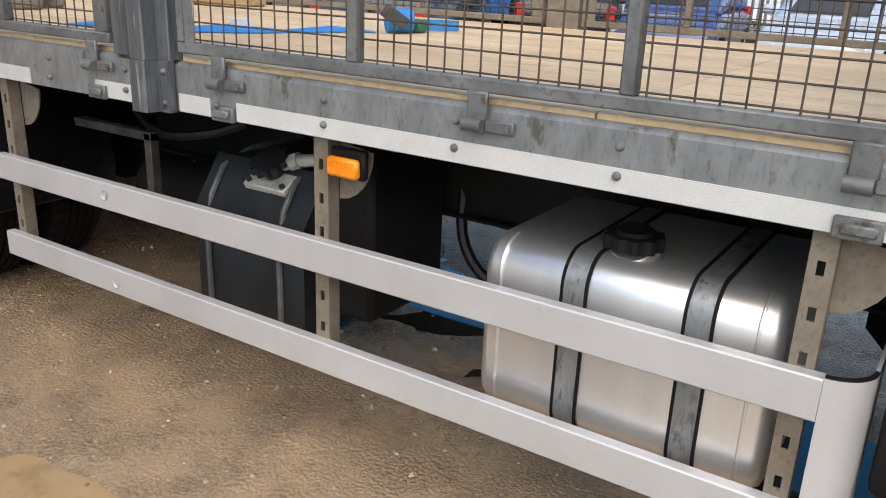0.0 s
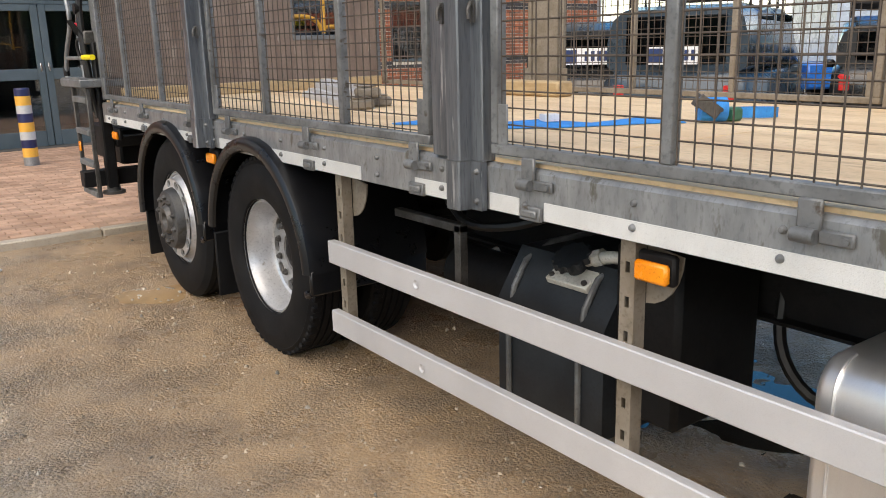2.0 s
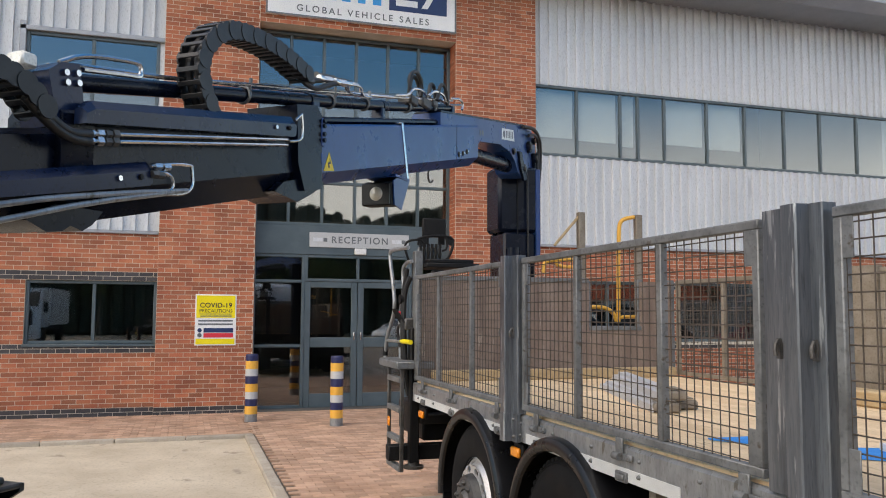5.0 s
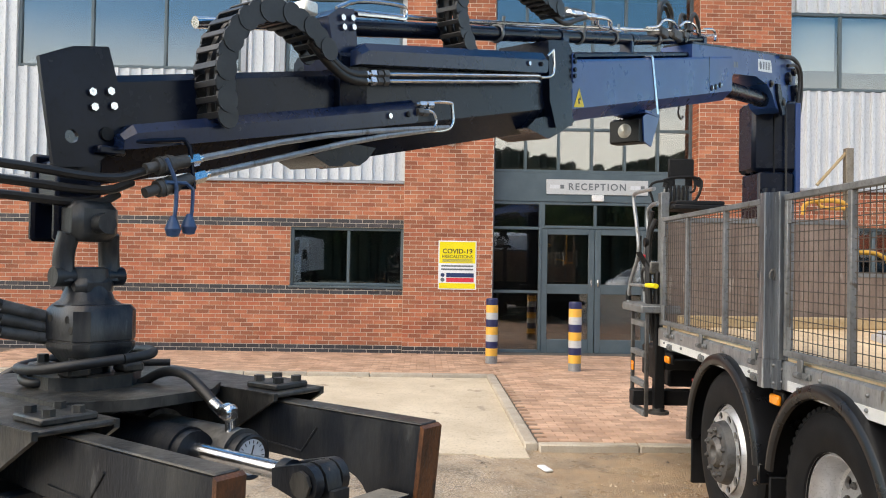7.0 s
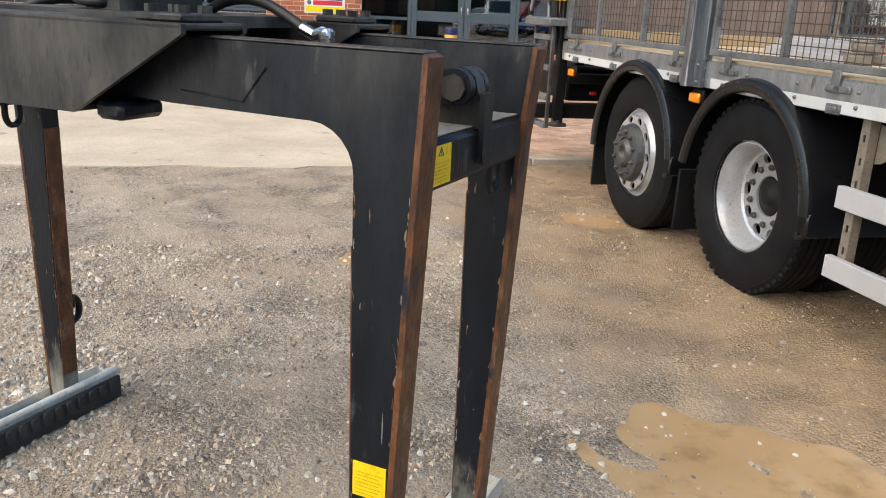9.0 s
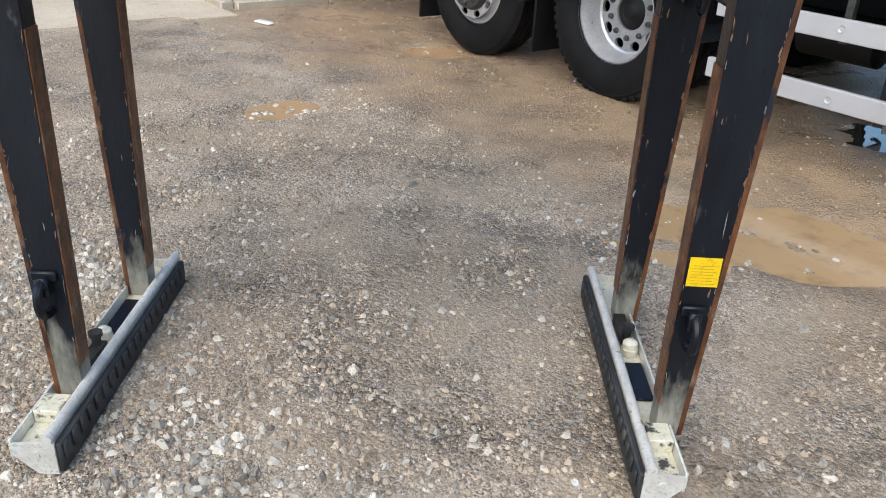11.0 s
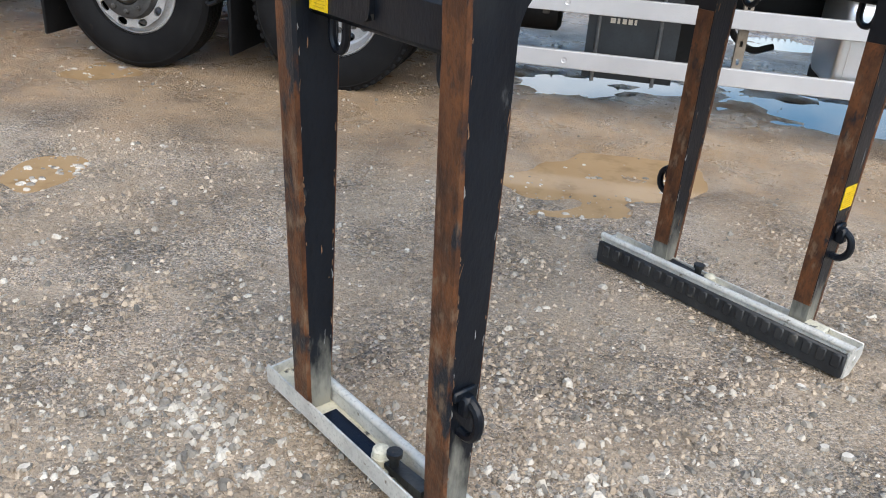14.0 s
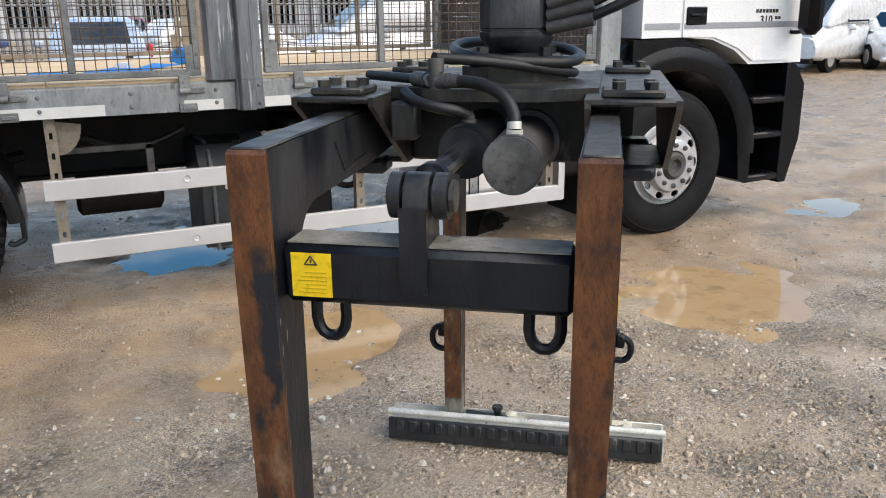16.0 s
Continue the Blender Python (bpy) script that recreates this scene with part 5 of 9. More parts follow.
part("elbow", Shape().tube([(0.03, 0.03, 0.03), (0.10, 0.05, 0.05), (0.20, 0.06, 0.06), (0.30, 0.10, 0.0)], 0.022, 10, 2).cyl((0.06, 0.04, 0.04), (0.10, 0.05, 0.05), 0.03, n=8), PAD_ALU, ot, "brass hose elbow", m=m_cap)
lt = Shape()
for k, (a, b) in enumerate(((-2.08, -2.05), (-2.04, -2.025), (-2.01, -1.985), (-1.975, -1.95), (-1.94, -1.925))):
    lt.box(a + 0.09, b + 0.09, 0.297, 0.30, 0.535, 0.565)
part("label_bars", lt, CREAM_MARK, ot, "pale maker's mark", smooth=False)
part("battery_box", Shape().box(-1.60, -1.33, 0.36, 0.80, 0.30, 0.90, 0.02), BLACK, truck)
part("air_tank", Shape().cyl((-2.75, 0.62, 0.52), (-2.32, 0.62, 0.52), 0.12, n=24).cyl((-2.77, 0.62, 0.52), (-2.75, 0.62, 0.52), 0.09, 0.12, n=24).cyl((-2.32, 0.62, 0.52), (-2.30, 0.62, 0.52), 0.12, 0.09, n=24), BLACK, truck)
part("propshaft", Shape().cyl((-3.6, 1.25, 0.55), (0.6, 1.25, 0.62), 0.05, n=12).cyl((-1.9, 1.25, 0.58), (-1.6, 1.25, 0.585), 0.09, n=12), BLACK, truck)
part("engine_sump", Shape().box(0.1, 1.9, 0.92, 1.58, 0.42, 1.0, 0.06), BLACK, truck)
part("axle", Shape().cyl((-3.642, 0.35, 0.50), (-3.642, 2.15, 0.50), 0.075, n=14).cyl((-3.642, 1.05, 0.50), (-3.642, 1.45, 0.50), 0.20, n=18), BLACK, truck)
part("axle", Shape().cyl((-4.98, 0.25, 0.50), (-4.98, 2.25, 0.50), 0.065, n=14), BLACK, truck)
part("axle", Shape().cyl((1.03, 0.25, 0.45), (1.03, 2.25, 0.45), 0.06, n=14), BLACK, truck)
for yc in (0.83, 1.67):
    part("leaf_spring", Shape().tube([(-4.3, yc, 0.74), (-3.64, yc, 0.60), (-3.0, yc, 0.74)], 0.035, 6, 2), BLACK, truck)
    part("leaf_spring", Shape().tube([(0.3, yc, 0.72), (1.03, yc, 0.55), (1.8, yc, 0.72)], 0.035, 6, 2), BLACK, truck)
part("hose_loop", Shape().tube([(-1.28, 0.85, 0.72), (-1.26, 0.80, 0.5), (-1.1, 0.78, 0.36), (-0.95, 0.85, 0.4)], 0.022, 8, 2), HOSE, truck)
part("hose_loop", Shape().tube([(-2.7, 0.5, 0.86), (-2.5, 0.45, 0.78), (-2.3, 0.55, 0.80), (-2.15, 0.6, 0.86)], 0.02, 8, 2), HOSE, truck)
part("support_arm", Shape().box(-2.84, -2.36, 0.30, 0.34, 0.80, 0.835, 0.003).box(-2.40, -2.36, 0.30, 0.34, 0.55, 0.83, 0.003), HUB, truck)


# wheels
def tyre(c, y0, w, lugs):
    """Lathed tyre with side walls and tread grooves; y0: its outer side, w: width."""
    R, r = 0.515, 0.293
    p = [(r, 0.045), (r + 0.012, 0.022), (0.345, 0.008), (0.40, 0.0), (0.445, 0.004), (0.478, 0.018), (0.482, 0.016), (0.488, 0.020), (0.505, 0.040)]
    tread = [(R, 0.048)]
    for k in range(1, 5):
        g = 0.048 + (w - 0.096) * k / 5
        tread += [(R, g - 0.006), (R - 0.014, g - 0.004), (R - 0.014, g + 0.004), (R, g + 0.006)]
    tread += [(R, w - 0.048)]
    prof = p + tread + [(a, w - b) for a, b in p[::-1]]
    s = Shape().lathe([(a, y0 + b) for a, b in prof], (c[0], 0, c[1]), "y", 72)
    if lugs:
        for k in range(56):
            a = 2 * math.pi * k / 56
            m = Matrix.Translation((c[0], 0, c[1])) @ Matrix.Rotation(-a, 4, "Y")
            s.box(0.490, 0.5175, y0 + 0.026, y0 + 0.075, -0.018, 0.018, 0.006, m)
    return s


def nuts(c, y, r, size, n=10):
    out = []
    for k in range(n):
        a = 2 * math.pi * (k + 0.5) / n
        out.append((c[0] + r * math.cos(a), y, c[1] + r * math.sin(a)))
    return out


nut_mesh = Shape().lathe([(0.0, -0.024), (0.009, -0.023), (0.011, -0.016), (0.017, -0.014), (0.019, 0.0)], (0, 0, 0), "y", 6).mesh("wheel_nut", True, 20)


def wheel(xc, zc, y, d, kind, label):
    """kind: 'dish' (deep, twin tyres) or 'crown' (bulging disc)."""
    w = new("wheel")
    w.parent, w.matrix_basis = truck, pose(xc, y, zc)
    w.matrix_parent_inverse = truck.matrix_basis.inverted()
    tagged(w, label)
    turn = Matrix.Translation((xc, y, zc)) @ (Matrix.Rotation(math.pi, 4, "Z") if d < 0 else Matrix.Identity(4))
    c = (0.0, 0.0)
    part("tyre", tyre(c, 0.0, 0.295, kind == "dish"), RUBBER, w, m=turn, angle=30)
    if kind == "dish":
        part("tyre", tyre(c, 0.345, 0.295, True), RUBBER, w, m=turn, angle=30)
        s = Shape().lathe([(0.296, 0.030), (0.300, 0.036), (0.296, 0.044), (0.283, 0.040), (0.276, 0.060), (0.262, 0.090), (0.258, 0.150), (0.250, 0.172), (0.236, 0.180)], (0, 0, 0), "y", 56)
        v = Shape()
        v.holed((0, 0, 0), 0.170, 0.240, 10, 0.206, 0.0365, 0.180, 0.200, 0.80)
        part("vent_ring", v, RIM_DULL, w, "dull silver wheel disc with oval vents", m=turn)
        part("disc", Shape().lathe([(0.172, 0.180), (0.168, 0.176), (0.110, 0.176), (0.106, 0.200)], (0, 0, 0), "y", 40), RIM_DULL, w, "dull silver bolted wheel centre", m=turn)
        part("rim", s, RIM, w, "silver deep dish steel rim", m=turn)
        part("hub", Shape().lathe([(0.0, 0.150), (0.034, 0.150), (0.046, 0.156), (0.058, 0.170), (0.086, 0.176), (0.102, 0.184), (0.110, 0.198)], (0, 0, 0), "y", 32), BLACK, w, "black greasy wheel hub", m=turn)
        yn = 0.172
    else:
        s = Shape().lathe([(0.296, 0.030), (0.300, 0.036), (0.296, 0.044), (0.283, 0.040), (0.278, 0.056), (0.268, 0.050), (0.252, 0.010)], (0, 0, 0), "y", 56)
        s.holed((0, 0, 0), 0.196, 0.254, 10, 0.226, 0.034, 0.0, 0.015, 0.72)
        part("disc", Shape().lathe([(0.199, 0.002), (0.190, -0.030), (0.182, -0.048), (0.168, -0.054), (0.105, -0.054), (0.100, -0.03)], (0, 0, 0), "y", 48), RIM if xc > 0 else DISC, w, "silver bulging wheel centre" if xc > 0 else "dull bulging wheel centre", m=turn)
        part("rim", s, RIM, w, "silver steel rim with round vents", m=turn)
        part("hub", Shape().lathe([(0.0, -0.040), (0.030, -0.042), (0.040, -0.052), (0.048, -0.072), (0.075, -0.076), (0.090, -0.060), (0.104, -0.030)], (0, 0, 0), "y", 28), HUB, w, "dark stepped wheel hub", m=turn)
        yn = -0.054
    for px, py, pz in nuts(c, yn, 0.156 if kind == "dish" else 0.142, 0.02):
        place("wheel_nut", nut_mesh, HUB if kind == "dish" or xc > 0 else GALV_DULL, w, m=turn @ pose(px, py, pz))
    return w


for y, d in ((0.0, 1), (WIDE, -1)):
    wheel(-3.642, 0.500, y, d, "dish", "twin drive wheel with a muddy black tyre")
    wheel(-4.965, 0.500, y, d, "crown", "single trailing wheel with a muddy black tyre")
    wheel(1.03, 0.458, y, d, "crown", "front wheel with a muddy black tyre")


def mudguard(xc, zc, y, d, deg0, deg1, drop):
    R = 0.605
    s = Shape()
    w = 0.60
    prof = [(R - 0.062, -0.030), (R - 0.056, -0.046), (R - 0.034, -0.056), (R - 0.010, -0.054), (R + 0.008, -0.040), (R + 0.014, -0.014), (R + 0.014, w), (R - 0.004, w), (R - 0.004, -0.012), (R - 0.024, -0.034), (R - 0.050, -0.028), (R - 0.062, -0.030)]
    n = 30
    q = Shape().lathe([(a, d * b) for a, b in prof], (xc, y, zc), "y", n, deg0, deg1)
    m = len(prof)
    q.f += [tuple(range(m - 1)), tuple(range(len(q.v) - m, len(q.v) - 1))]
    if drop:
        a = radians(deg0)
        x1, z1 = xc + R * math.cos(a), zc + R * math.sin(a)
        y0, y1 = sorted((y - d * 0.038, y + d * w))
        q.box(x1 - 0.012, x1 + 0.012, y0, y1, z1 - drop, z1 + 0.02, 0.008)
        q.tube([(x1, y - d * 0.03, z1 - drop + 0.01), (x1 - 0.05, y - d * 0.03, z1 - drop - 0.015), (x1 - 0.07, y - d * 0.02, z1 - drop + 0.0)], 0.014, 8, 2)
    g = part("mudguard", q, MUDGUARD, truck, "black plastic mudguard over the wheel")
    return g


for y, d in ((0.0, 1), (WIDE, -1)):
    mudguard(-3.642, 0.50, y, d, 4, 172, 0.10)
    mudguard(-4.965, 0.50, y, d, 6, 184, 0.10)
    for xf in (-4.30, -5.60):
        a, b = sorted((y + d * 0.0, y + d * 0.58))
        part("mud_flap", Shape().box(xf - 0.012, xf + 0.012, a, b, 0.14, 0.52, 0.006), RUBBER, truck, "hanging black rubber mud flap")

# cab
def cab_side(y, d):
    o = lambda a, b: sorted((y + d * a, y + d * b))
    arch = Shape()
    prof = [(0.60, -0.005), (0.60, 0.36), (0.615, 0.36), (0.76, 0.30), (0.795, 0.05), (0.775, 0.005), (0.70, -0.02), (0.62, -0.02)]
    arch.lathe([(a, d * b) for a, b in prof + prof[:1]], (1.06, y, 0.50), "y", 26, -2, 150)
    m = len(prof) + 1
    arch.f += [tuple(range(m - 1)), tuple(range(len(arch.v) - m, len(arch.v) - 1))]
    part("wheel_arch", arch, BLACK_GLOSS, truck, "black plastic cab wheel arch")
    part("arch_panel", Shape().prism([(0.66, 1.02), (0.66, 1.31), (1.00, 1.31), (1.10, 1.305), (1.32, 1.22), (1.10, 1.19), (0.86, 1.16)], "y", *o(0.0, 0.05)), BLACK_GLOSS, truck)
    st = new("cab_step")
    st.parent, st.matrix_basis = truck, pose(1.9, y, 0.3)
    st.matrix_parent_inverse = truck.matrix_basis.inverted()
    tagged(st, "black cab entry steps")
    part("step_side", Shape().prism([(1.66, 0.60), (1.70, 0.28), (1.76, 0.25), (1.80, 0.25), (1.80, 0.72), (1.72, 0.80)], "y", *o(0.0, 0.32)).box(2.10, 2.14, *o(0.0, 0.34), 0.24, 1.12, 0.006).box(1.66, 2.12, *o(0.30, 0.34), 0.25, 1.13, 0.004), BLACK_GLOSS, st)
    for z in (0.30, 0.62, 0.88):
        t = Shape().box(1.78, 2.11, *o(0.0, 0.30), z - 0.05, z, 0.012)
        for k in range(9):
            t.box(1.80 + k * 0.034, 1.818 + k * 0.034, *o(0.02, 0.26), z, z + 0.006)
        part("step_tread", t, MUDGUARD, st)
    part("bumper_corner", Shape().prism([(2.13, 0.22), (2.13, 1.12), (2.20, 1.10), (2.30, 0.96), (2.30, 0.55), (2.20, 0.22)], "y", *o(0.01, 0.42)), BLACK_GLOSS, truck, "black bumper corner with a head lamp")
    hl = part("headlight", Shape().box(2.22, 2.315, *o(0.02, 0.36), 0.80, 0.97, 0.03), STEEL, truck, "clear headlight in the bumper")


for y, d in ((0.0, 1), (WIDE, -1)):
    cab_side(y, d)
body = Shape().prism([(0.74, 1.32), (0.74, 2.72), (0.90, 2.84), (1.75, 2.86), (2.02, 2.60), (2.22, 1.75), (2.24, 1.12), (1.72, 1.12), (1.58, 1.22), (1.36, 1.30), (1.08, 1.32)], "y", 0.02, WIDE - 0.02)
cb = part("cab_body", body, CAB_WHITE, truck, "white painted steel cab")
part("stripe", Shape().box(0.76, 1.06, 0.015, 0.019, 1.375, 1.415).box(1.09, 2.20, 0.004, 0.0075, 1.375, 1.415), EAVE, cb, "grey stripe along the cab", smooth=False)
door = part("cab_door", Shape().prism([(1.08, 1.325), (1.08, 2.62), (1.78, 2.66), (2.06, 1.92), (2.12, 1.14), (1.74, 1.145), (1.60, 1.235), (1.37, 1.315)], "y", 0.008, 0.05), CAB_WHITE, truck, "white cab door, closed")
part("handle", Shape().box(1.10, 1.28, -0.004, 0.012, 1.40, 1.52, 0.02).box(1.12, 1.26, -0.022, -0.004, 1.455, 1.475, 0.006), BLACK_GLOSS, door, "black recessed door handle")
part("window", Shape().prism([(1.20, 1.95), (1.20, 2.52), (1.72, 2.56), (1.98, 1.92)], "y", 0.004, 0.03), CAR_GLASS, door)
text_mesh("lettering", "310", 0.075, INK, Matrix.Translation((1.84, 0.0065, 1.425)) @ Matrix.Rotation(radians(90), 4, "X"), door, 1.1, 0.002, 0.001)
mk = Shape()
for k in range(7):
    mk.box(1.735 + k * 0.032, 1.757 + k * 0.032, 0.004, 0.008, 1.475, 1.50)
for k in range(2):
    mk.box(1.925 + k * 0.03, 1.947 + k * 0.03, 0.004, 0.008, 1.43, 1.45)
part("name_bars", mk, INK, door, "dark raised badge bars", smooth=False)
part("windscreen", Shape().prism([(2.02, 2.56), (2.215, 1.78), (2.235, 1.78), (2.05, 2.58)], "y", 0.15, WIDE - 0.15), CAR_GLASS, truck)
part("grille", Shape().box(2.24, 2.30, 0.3, WIDE - 0.3, 0.60, 1.62, 0.03), BLACK_GLOSS, truck)
part("bumper", Shape().box(2.16, 2.34, 0.42, WIDE - 0.42, 0.25, 0.75, 0.03), BLACK_GLOSS, truck)
for y, d in ((-0.16, 1), (WIDE + 0.16, -1)):
    mr = part("mirror", Shape().box(2.02, 2.16, y - 0.09, y + 0.09, 1.32, 2.25, 0.05), BLACK_GLOSS, truck, "tall black door mirror")
    part("mirror_arm", Shape().tube([(2.1, y, 2.2), (2.08, y + d * 0.12, 2.28), (2.05, y + d * 0.2, 2.26)], 0.015, 8, 1).tube([(2.1, y, 1.36), (2.1, y + d * 0.14, 1.33), (2.1, y + d * 0.2, 1.35)], 0.015, 8, 1), BLACK_GLOSS, mr)
part("front_flap", Shape().box(0.36, 0.38, 0.02, 0.52, 0.14, 0.62, 0.005), RUBBER, truck, "black front mud flap")
fm = Shape()
for k in range(5):
    fm.box(0.358, 0.360, 0.10 + k * 0.05, 0.13 + k * 0.05, 0.20, 0.235)
part("catwalk", Shape().box(0.58, 0.72, 0.2, WIDE - 0.2, 0.98, 1.02, 0.005), GALV_DULL, truck)
part("inner_arch", Shape().prism([(0.42, 1.0), (0.42, 1.06), (0.66, 1.28), (0.74, 1.28), (0.70, 1.0)], "y", 0.06, 0.5), BLACK_GLOSS, truck)
part("blue_filler_cap", Shape().cyl((0.36, 0.12, 0.80), (0.36, 0.10, 0.85), 0.05, n=18), STRAP, truck, "blue filler cap by the cab")
part("adblue_tank", rounded_tank(0.22, 0.40, 0.10, 0.55, 0.42, 0.80, 0.05, 0.02), BLACK, truck)
part("marker_lamp", Shape().cyl((0.43, 0.03, 0.70), (0.43, 0.055, 0.70), 0.03, n=18), AMBER, truck, "round amber side lamp by the cab")

# ---- load on the deck ----
st = thing("ratchet_strap", (-2.2, 1.2, Z_DECK), "blue webbing ratchet strap lying on the deck", "strap")
wb = Shape()
ribbon = [(-2.98, 0.40, 0.02, 70), (-2.80, 0.60, 0.10, 62), (-2.55, 0.66, 0.13, 60), (-2.38, 0.80, 0.10, 68), (-2.26, 0.98, 0.065, 75), (-2.16, 1.16, 0.045, 70), (-2.05, 1.28, 0.03, 50)]
for k, (x, y, w, turn) in enumerate(ribbon):
    cx, cy = -math.sin(radians(turn)) * w, math.cos(radians(turn)) * w
    lift = 0.004 + 0.018 * (k % 2)
    wb.v += [(x + cx, y + cy, Z_DECK + lift), (x - cx, y - cy, Z_DECK + 0.004), (x - cx, y - cy, Z_DECK + 0.007), (x + cx, y + cy, Z_DECK + lift + 0.003)]
for k in range(len(ribbon) - 1):
    wb.f += [(4 * k + i, 4 * k + (i + 1) % 4, 4 * k + 4 + (i + 1) % 4, 4 * k + 4 + i) for i in range(4)]
wb.f += [(0, 1, 2, 3), tuple(range(len(wb.v) - 4, len(wb.v)))]
part("webbing", wb, STRAP, st)
part("torn_tag", Shape().prism([(-2.46, 0.82), (-2.40, 0.80), (-2.37, 0.86), (-2.42, 0.88)], "z", Z_DECK + 0.02, Z_DECK + 0.05), SIGN_WHITE, st, "torn white strap tag", smooth=False)
rl = Shape()
for k in range(24):
    a0 = 2 * math.pi * k / 24
    for q, h in ((1.0, 0.004), (1.0, 0.048), (0.94, 0.048), (0.94, 0.004)):
        u, v = 0.095 * q * math.cos(a0), 0.040 * q * math.sin(a0)
        rl.v.append((-1.965 + u * 0.75 + v * 0.66, 1.665 + u * 0.66 - v * 0.75, Z_DECK + h))
for k in range(24):
    j = (k + 1) % 24
    rl.f += [(4 * k + i, 4 * k + (i + 1) % 4, 4 * j + (i + 1) % 4, 4 * j + i) for i in range(4)]
part("webbing_coil", rl, STRAP, st, "loose loop of blue webbing")
part("ratchet_reel", Shape().cyl((-2.02, 1.33, Z_DECK + 0.055), (-1.95, 1.42, Z_DECK + 0.055), 0.052, n=18), STRAP, st)
m = pose(-1.98, 1.33, Z_DECK + 0.07, 0, 35, 50)
part("ratchet_handle", Shape().box(-0.055, 0.055, -0.036, -0.030, -0.025, 0.03, 0.004, m), HUB, st)
part("ratchet_handle", Shape().box(-0.055, 0.055, 0.030, 0.036, -0.025, 0.03, 0.004, m), HUB, st)
part("handle_bar", Shape().cyl(m @ Vector((0.05, -0.036, 0.02)), m @ Vector((0.05, 0.036, 0.02)), 0.010, n=10), HUB, st)
part("ratchet_body", Shape().box(-1.99, -1.92, 1.44, 1.51, Z_DECK + 0.002, Z_DECK + 0.06, 0.01), material("green_plastic", (0.02, 0.10, 0.05), (0.03, 0.14, 0.08), 10, 0.5), st)


def stanchion(x, y, z, turn, L, label):
    """A pressed channel lying on its open side, with a bent bracket on its end."""
    s = Shape()
    m = pose(x, y, z, 0, 0, turn)
    s.prism([(-0.080, 0.0), (-0.074, 0.0), (-0.066, 0.030), (-0.030, 0.034), (-0.024, 0.052), (0.024, 0.052), (0.030, 0.034), (0.066, 0.030), (0.074, 0.0), (0.080, 0.0), (0.072, 0.038), (0.036, 0.042), (0.030, 0.060), (-0.030, 0.060), (-0.036, 0.042), (-0.072, 0.038)], "x", -L / 2, L / 2)
    s.v = [tuple(m @ Vector(p)) for p in s.v]
    t = tagged(part("steel_stanchion", s, RAIL, None, angle=20), label, "stanchion", "stanchions on the deck")
    e = Shape()
    e.box(L / 2 - 0.16, L / 2 + 0.02, -0.050, 0.050, 0.060, 0.068, 0.002, m).box(L / 2 - 0.03, L / 2 + 0.03, -0.075, 0.075, 0.0, 0.055, 0.012, m)
    part("end_bracket", e, GALV_BROWN, t, "dirty bent end bracket")


for x, y, z, t in ((-4.62, 1.00, 0.0, -17), (-4.74, 1.18, 0.0, -16), (-4.66, 1.10, 0.061, -19)):
    stanchion(x, y, Z_DECK + 0.003 + z, t, 1.50, "galvanised spare side post lying on the deck")
tagged(part("timber_bearer", Shape().box(-4.75, -3.70, 2.12, 2.27, Z_DECK + 0.003, Z_DECK + 0.10, 0.012), TIMBER), "sawn timber bearer lying along the deck", "timber")
tagged(part("timber_bearer", Shape().box(-6.35, -6.25, 0.12, 2.40, Z_DECK + 0.003, Z_DECK + 0.09, 0.008), TIMBER), "sawn timber bearer against the tail board", "timber")

# ---- brick grab ----
G0 = Matrix.Translation((-1.915, -2.695, 0.0)) @ Matrix.Rotation(math.atan2(0.793, 0.61), 4, "Z")
grab = thing("brick_grab", G0, "worn black hydraulic brick grab standing on the yard", "grab")


def gp(name, s, mat, parent=grab, label="", angle=38, smooth=True):
    return part(name, s, mat, parent, label, m=G0, angle=angle, smooth=smooth)


LEG_TOP = {-1: (0.828, 1.306), 1: (0.824, 1.316)}
LEG_OUT = {-1: [(0.814, 1.10), (0.804, 0.82), (0.786, 0.26), (0.779, 0.07)], 1: [(0.814, 1.12), (0.798, 0.80), (0.785, 0.53), (0.762, 0.07)]}
LEG_IN = {-1: [(0.7224, 0.07), (0.7195, 0.26), (0.7115, 0.82), (0.709, 0.98)], 1: [(0.7065, 0.07), (0.7035, 0.53), (0.7015, 0.80), (0.700, 0.98)]}
LEG_Y = {-1: ((-0.283, -0.225), (0.230, 0.290)), 1: ((-0.320, -0.262), (0.215, 0.276))}


